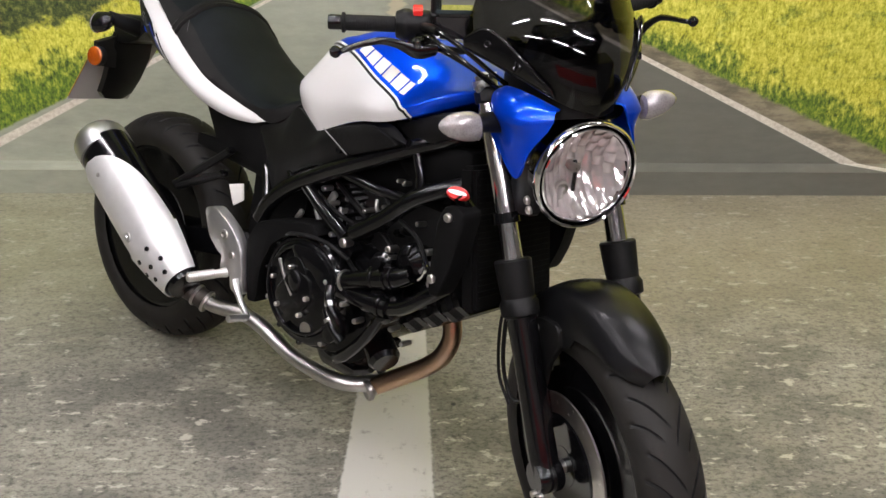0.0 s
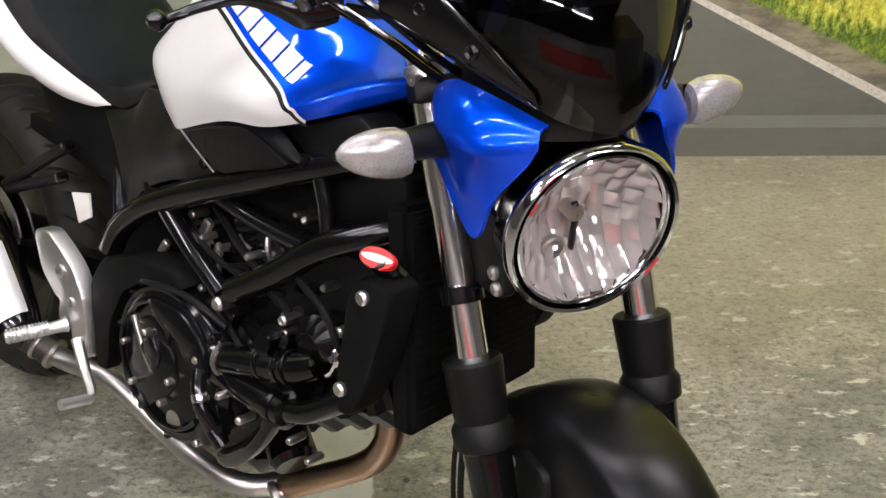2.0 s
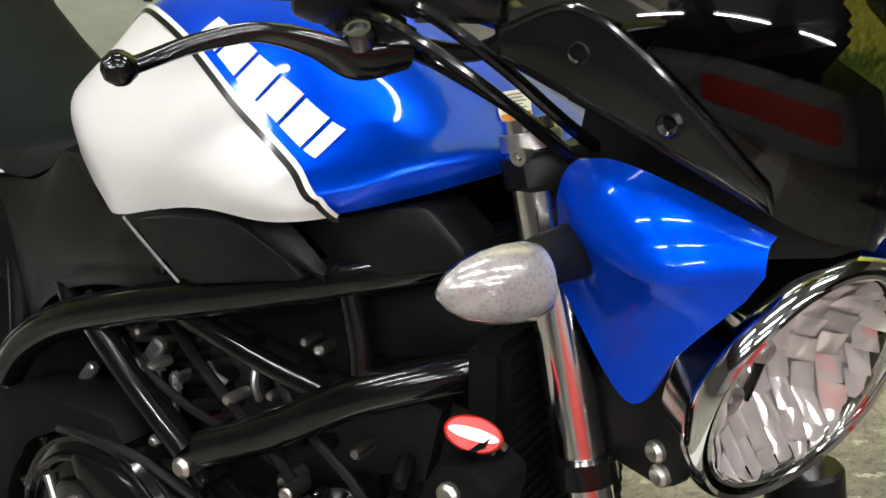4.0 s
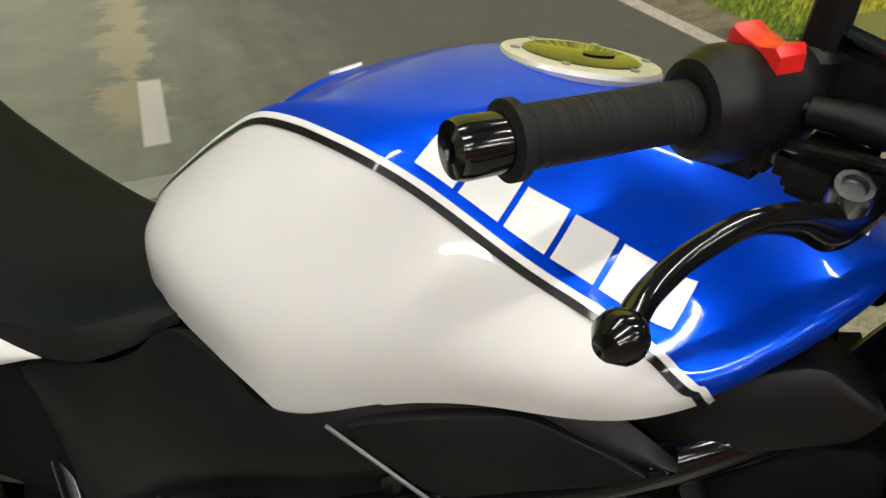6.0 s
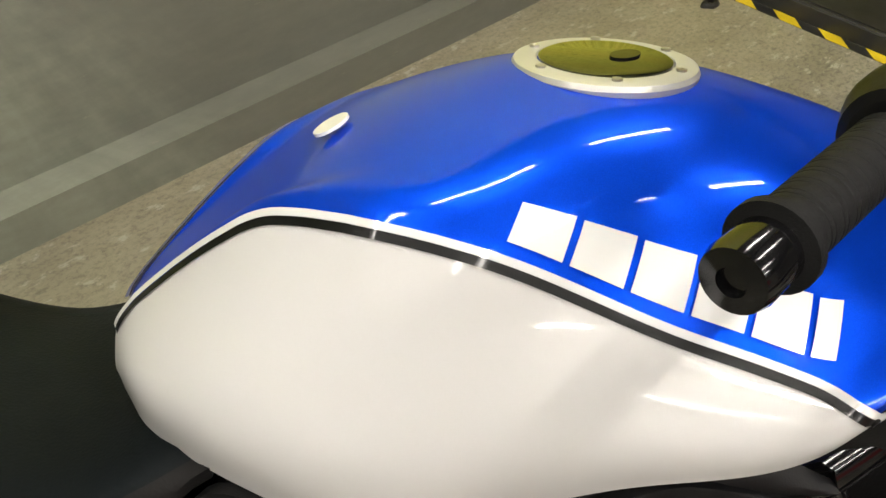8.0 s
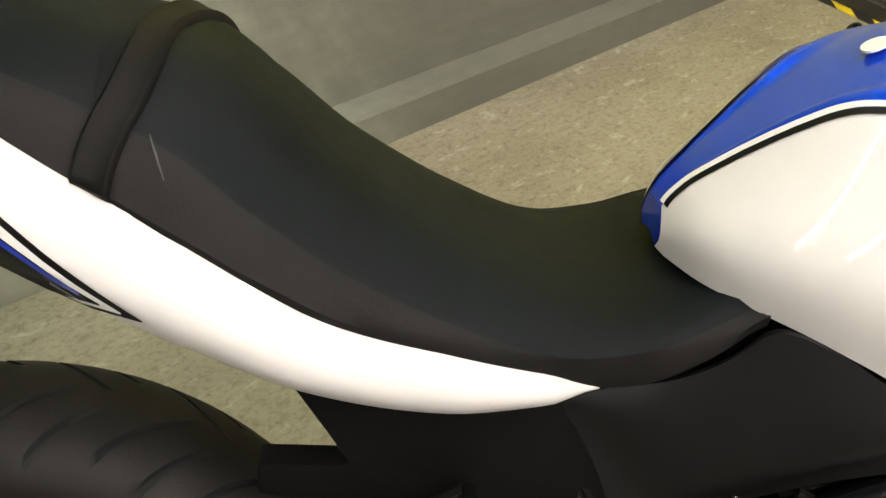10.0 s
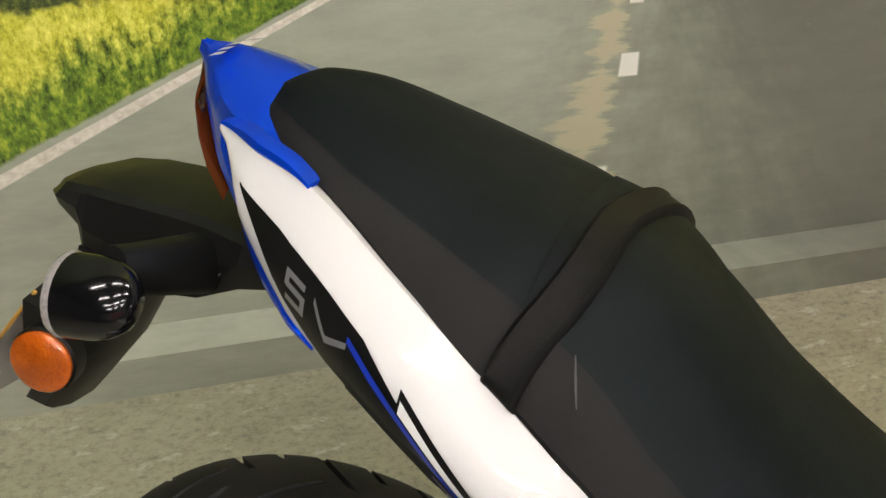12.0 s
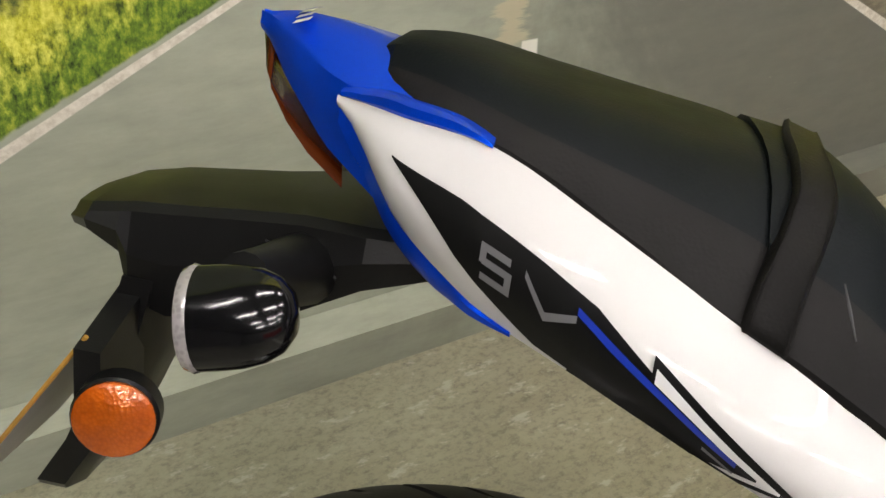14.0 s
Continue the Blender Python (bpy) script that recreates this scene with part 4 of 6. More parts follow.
GUARD = plain("mudguard_plastic", (0.007, 0.007, 0.007), 0.36, wear=0.3, grain=0.12, grain_scale=700.0, spec=0.25)
guard = add("rear_mudguard", guard_beam(), GUARD, bike, "black plastic rear mudguard and plate holder", angle=10)
both("guard_ridge", lambda: tube([(-0.176, -0.0645, 0.846), (-0.150, -0.0690, 0.839), (-0.126, -0.0735, 0.833)], 0.0016, 3, 6), GUARD, guard)
add("mudguard_flap", skin(bmesh.new(), [[(x + dx, y, z) for dx, y in ((0, -w), (0.022, -w), (0.03, -w * 0.5), (0.03, w * 0.5), (0.022, w), (0, w))] for x, z, w in ((-0.275, 0.80, 0.058), (-0.290, 0.73, 0.062), (-0.318, 0.66, 0.056), (-0.345, 0.615, 0.05), (-0.355, 0.596, 0.03))]), GUARD, guard, "", angle=25)
plate = add("number_plate", skin(bmesh.new(), [[(-0.268 + dx, -0.10, 0.768), (-0.268 + dx, 0.10, 0.768), (-0.402 + dx, 0.10, 0.575), (-0.402 + dx, -0.10, 0.575)] for dx in (-0.012, -0.0145)]), PLATE, guard, "blank grey plate", angle=25)
add("plate_rim", tube([(-0.276, -0.103, 0.775), (-0.404, -0.103, 0.586)], 0.0018, 1, 6), GOLD, plate)
add("plate_arm", skin(bmesh.new(), [[(x, -0.112, z0 + 0.006), (x, -0.112, z1 - 0.02), (x, -0.05, z1), (x, -0.05, z0)] for x, z0, z1 in ((-0.280, 0.70, 0.79), (-0.262, 0.70, 0.79))]), GUARD, guard, angle=25)
refl = add("reflector_base", lathe([(0.001, -0.012), (0.027, -0.012), (0.0275, 0.004), (0.026, 0.006), (0.001, 0.006)], (-0.246, -0.122, 0.735), (0.25, -1, 0.1), 28), GUARD, guard)
add("reflector", lathe([(0.0255, 0.0), (0.0255, 0.008), (0.022, 0.0105), (0.0001, 0.012)], (-0.246, -0.122, 0.735), (0.25, -1, 0.1), 28), AMBER, refl, "round amber side reflector")
add("reflector", lathe([(0.0255, 0.0), (0.0255, 0.008), (0.022, 0.0105), (0.0001, 0.012)], (-0.246, 0.122, 0.735), (0.25, 1, 0.1), 28), AMBER, refl, "round amber side reflector")


SIGNAL_AT, SIGNAL_WAY = (-0.119, -0.166, 0.851), Vector((-1, -0.02, -0.24)).normalized()


def rear_signal():
    return lathe([(0.0005, 0.004), (0.009, 0.0062), (0.0150, 0.0125), (0.0188, 0.0220), (0.0208, 0.034), (0.0214, 0.047), (0.0215, 0.060), (0.0005, 0.061)], SIGNAL_AT, SIGNAL_WAY, 28, squash=1.36, roll=0.55)


def rear_ring():
    return lathe([(0.0216, 0.058), (0.0222, 0.061), (0.0210, 0.065), (0.013, 0.069), (0.0005, 0.071)], SIGNAL_AT, SIGNAL_WAY, 28, squash=1.36, roll=0.55)


sig = both("rear_indicator", rear_signal, GLOSS, bike, "glossy black rear indicator housing")
for s, o in zip((0, 1), sig):
    r = rear_ring()
    add("indicator_lens", mirrored(r) if s else r, FROST, o, "pale indicator lens")
    r = tube([(-0.15, -0.065, 0.832), (-0.155, -0.115, 0.845), (-0.160, -0.150, 0.856)], [0.024, 0.020, 0.016], 4, 14)
    add("indicator_stem", mirrored(r) if s else r, SATIN, o)
# ---- frame and covers ----
frame_tube = add("frame", tube([(0.515, -0.150, 0.520), (0.545, -0.154, 0.570), (0.605, -0.157, 0.626), (0.70, -0.160, 0.684), (0.78, -0.160, 0.727), (0.91, -0.152, 0.796), (1.00, -0.118, 0.842), (1.06, -0.055, 0.875)], 0.0195, 6, 16), GLOSS, bike, "glossy black tubular trellis frame")
def strut(points, r, name="frame_tube", mat=None):
    for flip in (False, True):
        bm = tube(points, r, 5, 14)
        add(name, mirrored(bm) if flip else bm, mat or GLOSS, frame_tube)
add("frame_tube", mirrored(tube([(0.515, -0.150, 0.520), (0.545, -0.154, 0.570), (0.605, -0.157, 0.626), (0.70, -0.160, 0.684), (0.78, -0.160, 0.727), (0.91, -0.152, 0.796), (1.00, -0.118, 0.842), (1.06, -0.055, 0.875)], 0.0195, 6, 16)), GLOSS, frame_tube)
strut([(0.822, -0.168, 0.588), (0.90, -0.165, 0.650), (0.965, -0.158, 0.712), (1.05, -0.115, 0.765), (1.085, -0.05, 0.79)], 0.0185)
strut([(0.640, -0.156, 0.652), (0.72, -0.160, 0.606), (0.800, -0.166, 0.572)], 0.0150)
strut([(0.745, -0.150, 0.700), (0.85, -0.152, 0.694), (0.945, -0.155, 0.698)], 0.0115)
strut([(0.935, -0.150, 0.795), (0.955, -0.150, 0.75), (0.965, -0.152, 0.715)], 0.0105)
strut([(0.600, -0.135, 0.625), (0.545, -0.115, 0.665), (0.44, -0.088, 0.735), (0.20, -0.085, 0.80)], 0.0140)
strut([(0.522, -0.140, 0.545), (0.470, -0.110, 0.625), (0.415, -0.088, 0.705), (0.30, -0.085, 0.775)], 0.0115)
add("head_tube", lathe([(0.001, -0.10), (0.036, -0.10), (0.036, 0.10), (0.001, 0.10)], (1.115, 0, 0.86), (-math.sin(radians(RAKE)), 0, math.cos(radians(RAKE))), 24), GLOSS, frame_tube)
for y in (-0.176, 0.176):
    add("frame_bolt", lathe([(0.011, -0.02), (0.011, 0.004), (0.007, 0.008), (0.0005, 0.008)], (0.806, y, 0.563), (0, math.copysign(1, y), 0), 12), STEEL, frame_tube, "bright frame bolt")

def side_cover():
    bm = bmesh.new()
    rows = []
    # a grid between the upper and the lower border, bent outwards
    upper = catmull([(0.395, 0.726, 0), (0.447, 0.732, 0), (0.500, 0.740, 0), (0.540, 0.764, 0), (0.573, 0.797, 0), (0.620, 0.786, 0), (0.665, 0.769, 0), (0.740, 0.801, 0), (0.811, 0.828, 0), (0.872, 0.838, 0), (0.925, 0.814, 0)], 5)
    lower = catmull([(0.395, 0.715, 0), (0.412, 0.690, 0), (0.440, 0.640, 0), (0.478, 0.575, 0), (0.500, 0.545, 0), (0.520, 0.585, 0), (0.565, 0.634, 0), (0.640, 0.680, 0), (0.740, 0.722, 0), (0.840, 0.768, 0), (0.925, 0.808, 0)], 5)
    for i, (u, l) in enumerate(zip(upper, lower)):
        k = i / (len(upper) - 1)
        row = []
        for j in range(9):
            w = j / 8
            x, z = u.x + (l.x - u.x) * w, u.y + (l.y - u.y) * w
            base = 0.100 + 0.070 * min(1.0, max(0.0, (x - 0.40) / 0.30))
            row.append((x, -(base + 0.012 * math.sin(math.pi * min(w * 1.2, 1.0)) - 0.006 * w), z))
        rows.append(row)
    skin(bm, rows, False, False)
    bmesh.ops.recalc_face_normals(bm, faces=bm.faces[:])
    if sum((f.normal.y for f in bm.faces), 0.0) > 0:
        bmesh.ops.reverse_faces(bm, faces=bm.faces[:])
    bmesh.ops.solidify(bm, geom=bm.faces[:], thickness=0.012)
    return bm


covers = both("side_cover", side_cover, SATIN, bike, "satin black plastic side cover", angle=50)
KNEE = plain("worn_black_pad", (0.010, 0.0098, 0.0095), 0.5, wear=0.7, grain=0.6, grain_scale=120.0, spec=0.12)
for flip, cover in zip((False, True), covers):
    def fix(name, bm, mat, label=""):
        add(name, mirrored(bm) if flip else bm, mat, cover, label)
    fix("cover_pad", slab(corners([(0.713, 0.783), (0.765, 0.806), (0.830, 0.827), (0.885, 0.814), (0.915, 0.804), (0.850, 0.776), (0.786, 0.748)], 0.15), -0.168, -0.1835, 0.003), KNEE, "scuffed black knee pad")
    fix("cover_seam", tube([(0.709, -0.187, 0.785), (0.742, -0.190, 0.772), (0.783, -0.187, 0.750)], 0.0014, 4, 6), plain("grey_edge", (0.16, 0.16, 0.16), 0.5), "grey seam edge")
    fix("cover_plug", lathe([(0.007, -0.004), (0.007, 0.004), (0.0005, 0.003)], (0.756, -0.181, 0.752), (0, -1, 0), 14), GLOSS, "small black plug")
both("air_panel", lambda: slab(corners([(0.868, 0.838), (0.925, 0.862), (0.990, 0.893), (1.035, 0.868), (1.02, 0.846), (0.930, 0.806)], 0.12), -0.10, -0.158, 0.006), SATIN, bike, "satin black panel under the tank")
both("inner_panel", lambda: slab(corners([(0.86, 0.77), (0.955, 0.815), (1.05, 0.83), (1.06, 0.78), (0.965, 0.735), (0.90, 0.735)], 0.12), -0.09, -0.128, 0.006), DEEP, bike, "black panel behind the frame")
add("airbox", soft_box((0.56, -0.115, 0.68), (1.00, 0.115, 0.83), 0.02), DEEP, bike, "black air box")
# black box added to keep the floor from showing through behind the engine
add("rear_gap_block", soft_box((0.41, -0.105, 0.42), (0.63, 0.105, 0.70), 0.02), DEEP, bike, "black block added to close the gap behind the engine")
add("battery_tray", soft_box((0.30, -0.09, 0.60), (0.56, 0.09, 0.76), 0.02), DEEP, bike, "black tray under the seat")
add("under_tail", skin(bmesh.new(), [[(x, -w, z0), (x, -w, z1), (x, w, z1), (x, w, z0)] for x, w, z0, z1 in ((0.50, 0.10, 0.66, 0.76), (0.30, 0.10, 0.725, 0.78), (0.15, 0.095, 0.79, 0.86), (0.0, 0.085, 0.845, 0.93), (-0.10, 0.065, 0.875, 0.94))]), DEEP, bike, "black plastic under the seat", angle=25)

# swingarm, shock, rear inner guard
both("swingarm", lambda: skin(bmesh.new(), [[(x, -y - 0.018, z - h), (x, -y - 0.018, z + h), (x, -y + 0.018, z + h), (x, -y + 0.018, z - h)] for x, y, z, h in ((0.52, 0.085, 0.425, 0.045), (0.36, 0.095, 0.40, 0.035), (0.15, 0.118, 0.35, 0.026), (-0.04, 0.118, 0.316, 0.024), (-0.06, 0.118, 0.316, 0.016))]), GLOSS, bike, "black box-section swingarm", angle=25)
add("rear_shock", tube([(0.43, 0.0, 0.40), (0.455, 0.0, 0.62)], 0.034, 1, 16), GLOSS, bike, "black rear shock absorber")
both("inner_panel", lambda: slab(corners([(0.215, 0.770), (0.236, 0.722), (0.262, 0.682), (0.285, 0.646), (0.215, 0.644), (0.215, 0.615), (0.50, 0.600), (0.50, 0.770)], 0.06), -0.090, -0.118, 0.004), DEEP, bike, "black panel in front of the rear wheel")
# thin white plate in place of the rear brake fluid reservoir
add("reservoir_plate", slab([(0.369, 0.556), (0.418, 0.572), (0.426, 0.533), (0.3925, 0.509)], -0.127, -0.131, 0.001), PAPER, bike, "thin white plate standing for the rear brake reservoir")
for a, b in (((0.175, -0.138, 0.500), (0.372, -0.138, 0.642)), ((0.190, -0.140, 0.497), (0.360, -0.140, 0.582))):
    add("muffler_stay", tube([a, b], 0.010, 1, 10), SATIN, bike, "black muffler stay")
    add("stay_bolt", lathe([(0.008, -0.004), (0.008, 0.012), (0.0005, 0.013)], b, (0, -1, 0), 10), GLOSS, bike, "black stay bolt")

# ---- engine ----
engine = add("engine", slab(corners([(0.585, 0.36), (0.60, 0.50), (0.70, 0.56), (0.84, 0.54), (0.945, 0.52), (0.955, 0.47), (0.90, 0.39), (0.83, 0.30), (0.70, 0.265), (0.62, 0.29)], 0.2), 0.14, -0.14, 0.012), ENGINE, bike, "black V-twin engine")
def eng(name, bm, mat=None, label="", angle=35):
    return add(name, bm, mat or ENGINE, engine, label, angle=angle)
eng("clutch_cover", lathe([(0.128, -0.02), (0.128, 0.030), (0.121, 0.042), (0.105, 0.050), (0.100, 0.046), (0.085, 0.048), (0.045, 0.056), (0.0005, 0.058)], (0.715, -0.138, 0.42), (0, -1, 0), 48), ENGINE, "round black clutch cover")
eng("clutch_rim", lathe([(0.120, 0.030), (0.124, 0.040), (0.118, 0.046), (0.112, 0.046)], (0.715, -0.138, 0.42), (0, -1, 0), 48), GLOSS)
eng("generator_cover", lathe([(0.10, -0.02), (0.10, 0.040), (0.085, 0.052), (0.0005, 0.056)], (0.73, 0.138, 0.42), (0, 1, 0), 36))
for n in range(11):
    a = 2 * math.pi * n / 11 + 0.2
    eng("cover_bolt", lathe([(0.0070, -0.012), (0.0070, 0.002), (0.0045, 0.0045), (0.0005, 0.003)], (0.715 + 0.1235 * math.cos(a), -0.178, 0.42 + 0.1235 * math.sin(a)), (0, -1, 0), 8), STEEL if n % 3 == 0 else GLOSS)
cap_ = eng("oil_cap", lathe([(0.021, -0.004), (0.021, 0.008), (0.017, 0.011), (0.013, 0.008), (0.0005, 0.008)], (0.746, -0.178, 0.340), (0, -1, 0), 20), SATIN, "round black plug with a pale ring")
eng("oil_cap_ring", lathe([(0.015, 0.008), (0.0165, 0.0115), (0.013, 0.0115)], (0.746, -0.178, 0.340), (0, -1, 0), 20), STEEL)
# cylinders with cooling ribs
def cylinder(a, b, w, d, ribs):
    a, b = Vector(a), Vector(b)
    way = (b - a).normalized()
    side = Vector((0, 1, 0))
    other = way.cross(side)
    bm = bmesh.new()
    rings = []
    steps = ribs * 4
    for i in range(steps + 1):
        k = i / steps
        grow = 0.006 if i % 4 in (1, 2) else 0.0
        p = a + (b - a) * k
        ww, dd = w + grow, d + grow
        rings.append([p + side * ww * x + other * dd * y for x, y in ((-1, -0.7), (-0.75, -1), (0.75, -1), (1, -0.7), (1, 0.7), (0.75, 1), (-0.75, 1), (-1, 0.7))])
    return skin(bm, rings)
eng("rear_cylinder", cylinder((0.745, 0, 0.50), (0.665, 0, 0.68), 0.105, 0.080, 7), ENGINE, "ribbed black rear cylinder", 20)
eng("front_cylinder", cylinder((0.90, 0, 0.46), (1.045, 0, 0.555), 0.100, 0.078, 3), ENGINE, "ribbed black front cylinder", 20)
eng("head_cover", soft_box((0.60, -0.10, 0.655), (0.72, 0.10, 0.715), 0.015, None), GLOSS)
eng("front_head_cover", soft_box((1.02, -0.098, 0.50), (1.075, 0.098, 0.61), 0.015), GLOSS)
# plain dark block added so nothing shows through between the cylinders
eng("gap_block", soft_box((0.70, -0.085, 0.50), (1.03, 0.085, 0.71), 0.02), plain("gap_black", (0.004, 0.004, 0.004), 0.6), "black block added to fill the gap between the cylinders")
# side details: pump, hoses, brackets, bolts
eng("water_pump", lathe([(0.040, 0.0), (0.042, 0.028), (0.034, 0.040), (0.016, 0.044), (0.014, 0.056), (0.0005, 0.056)], (0.925, -0.135, 0.465), (0, -1, 0), 24), ENGINE, "round black water pump")
eng("sensor", lathe([(0.022, 0.0), (0.022, 0.03), (0.012, 0.032), (0.012, 0.06), (0.0005, 0.06)], (0.90, -0.14, 0.55), (0.3, -1, 0.2), 16), GLOSS)
eng("starter", tube([(0.79, -0.165, 0.455), (0.88, -0.172, 0.462), (0.955, -0.172, 0.470)], 0.023, 4, 14), GLOSS, "black coolant hose")
eng("hose_clamp", lathe([(0.0255, -0.005), (0.0262, 0.0), (0.0255, 0.005)], (0.808, -0.167, 0.457), (1, -0.05, 0.06), 18), STEEL)
eng("hose_clamp", lathe([(0.0255, -0.005), (0.0262, 0.0), (0.0255, 0.005)], (0.935, -0.172, 0.468), (1, 0, 0.06), 18), GLOSS)
eng("hose", tube([(0.955, -0.172, 0.470), (0.995, -0.172, 0.49), (1.04, -0.165, 0.53), (1.07, -0.15, 0.56)], 0.016, 5, 12), GLOSS, "black coolant hose")
eng("cover_boss", slab(corners([(0.668, 0.520), (0.745, 0.530), (0.800, 0.500), (0.820, 0.450), (0.790, 0.440), (0.735, 0.478), (0.690, 0.480)], 0.18), -0.17, -0.196, 0.006), ENGINE)
eng("cover_boss", slab(corners([(0.790, 0.430), (0.838, 0.418), (0.850, 0.370), (0.820, 0.330), (0.790, 0.350)], 0.2), -0.16, -0.190, 0.006), ENGINE)
eng("pump_pipe", tube([(0.815, -0.205, 0.470), (0.826, -0.216, 0.452), (0.842, -0.220, 0.430), (0.862, -0.212, 0.405)], 0.011, 4, 12), GLOSS)
eng("hose_clamp", lathe([(0.012, -0.006), (0.0132, 0.0), (0.012, 0.006)], (0.835, -0.2185, 0.441), (0.4, -0.15, -0.6), 14), HARD_CHROME, "bright hose clamp")
eng("hose", tube([(0.93, -0.165, 0.44), (0.90, -0.165, 0.38), (0.84, -0.150, 0.31), (0.80, -0.13, 0.28)], 0.013, 5, 12), GLOSS, "black hose")
eng("hose", tube([(0.795, -0.182, 0.405), (0.822, -0.185, 0.375), (0.848, -0.18, 0.352)], 0.012, 4, 12), GLOSS)
eng("hose_clamp", lathe([(0.0135, -0.004), (0.0145, 0.0), (0.0135, 0.004)], (0.810, -0.184, 0.389), (0.6, 0, -0.7), 14), STEEL, "bright hose clamp")
eng("hose", tube([(0.875, -0.155, 0.515), (0.895, -0.172, 0.530), (0.918, -0.172, 0.545)], 0.015, 4, 12), GLOSS)
eng("cable", tube([(0.66, -0.13, 0.63), (0.74, -0.145, 0.60), (0.78, -0.15, 0.54), (0.86, -0.16, 0.50), (0.95, -0.15, 0.52)], 0.005, 6, 8), SATIN)
eng("cable", tube([(0.70, -0.11, 0.66), (0.80, -0.135, 0.63), (0.88, -0.14, 0.60), (0.93, -0.13, 0.55)], 0.006, 6, 8), SATIN)
eng("bracket", slab(corners([(0.745, 0.535), (0.80, 0.565), (0.83, 0.545), (0.79, 0.505), (0.755, 0.495)], 0.2), -0.13, -0.165, 0.005), GLOSS)
eng("cover_lug", slab(corners([(0.655, 0.475), (0.70, 0.500), (0.735, 0.470), (0.715, 0.425), (0.67, 0.44)], 0.2), -0.185, -0.198, 0.004), GLOSS)
# long highlight along the cover's rib, put in as a bright steel line
eng("rib_highlight", tube([(0.640, -0.192, 0.470), (0.668, -0.196, 0.435), (0.70, -0.198, 0.405)], 0.004, 3, 8), STEEL)
random.seed(7)
for x, y, z, r in ((0.893, -0.128, 0.571, 0.010), (0.890, -0.128, 0.546, 0.008), (0.845, -0.19, 0.44, 0.006), (0.79, -0.19, 0.47, 0.006), (1.005, -0.165, 0.505, 0.009), (0.86, -0.17, 0.47, 0.005), (0.97, -0.17, 0.43, 0.006), (0.99, -0.15, 0.40, 0.006), (0.76, -0.165, 0.565, 0.006), (0.83, -0.15, 0.64, 0.006), (0.87, -0.14, 0.66, 0.005), (0.72, -0.14, 0.62, 0.006), (0.69, -0.135, 0.645, 0.007), (0.875, -0.175, 0.41, 0.0065)):
    eng("engine_bolt", lathe([(r, -0.02), (r, 0.006), (r * 0.65, 0.009), (0.0005, 0.009)], (x, y, z), (0, -1, 0), 8), STEEL, "bright bolt head")
for n in range(16):
    x, z = 0.66 + random.random() * 0.36, 0.52 + random.random() * 0.17
    y = -0.095 - 0.05 * random.random()
    eng("small_fitting", lathe([(0.008, -0.03), (0.009, -0.006), (0.006, 0.0), (0.0005, 0.001)], (x, y, z), (random.uniform(-0.5, 0.5), -1, random.uniform(-0.5, 0.5)), 8), random.choice((GLOSS, SATIN, SATIN, GLOSS, STEEL)))
# raised lands, ribs and studs on the clutch cover
for a0, a1, r in ((20, 150, 0.099), (170, 235, 0.104), (250, 340, 0.097)):
    arc = [(0.715 + r * math.cos(radians(a)), -0.190, 0.42 + r * math.sin(radians(a))) for a in range(a0, a1 + 1, 13)]
    eng("cover_ridge", tube(arc, 0.0045, 2, 8), GLOSS)
eng("cover_land", slab(corners([(0.640, 0.395), (0.690, 0.470), (0.745, 0.462), (0.760, 0.410), (0.720, 0.360), (0.665, 0.355)], 0.18), -0.188, -0.200, 0.005), ENGINE)
eng("cover_land", slab(corners([(0.682, 0.452), (0.702, 0.470), (0.722, 0.448), (0.716, 0.418), (0.696, 0.420)], 0.2), -0.198, -0.207, 0.004), GLOSS)
for x, z in ((0.749, 0.416), (0.690, 0.470), (0.664, 0.372), (0.735, 0.372), (0.640, 0.430)):
    eng("cover_stud", lathe([(0.0055, -0.006), (0.0055, 0.005), (0.0035, 0.007), (0.0005, 0.006)], (x, -0.204, z), (0, -1, 0), 10), STEEL)
# silver linkage and connectors behind the frame tubes
for x, z, dx, dz, r in ((0.705, 0.613, 0.014, -0.050, 0.0060), (0.738, 0.592, 0.006, -0.034, 0.0045), (0.660, 0.596, 0.020, -0.036, 0.0070), (0.772, 0.640, 0.026, -0.010, 0.0040), (0.830, 0.662, 0.010, -0.030, 0.0040)):
    eng("linkage", tube([(x, -0.122, z), (x + dx * 0.5, -0.126, z + dz * 0.5), (x + dx, -0.122, z + dz)], r, 2, 8), ALLOY, "bare alloy linkage")
for x, y, z, r in ((0.738, -0.124, 0.607, 0.0065), (0.9743, -0.152, 0.6585, 0.0060), (1.006, -0.150, 0.609, 0.0075), (0.973, -0.132, 0.473, 0.0048), (1.000, -0.132, 0.484, 0.0048), (0.986, -0.132, 0.478, 0.0048)):
    eng("engine_bolt", lathe([(r, -0.02), (r, 0.006), (r * 0.65, 0.009), (0.0005, 0.009)], (x, y, z), (0.1, -1, 0.1), 8), STEEL, "bright bolt head")
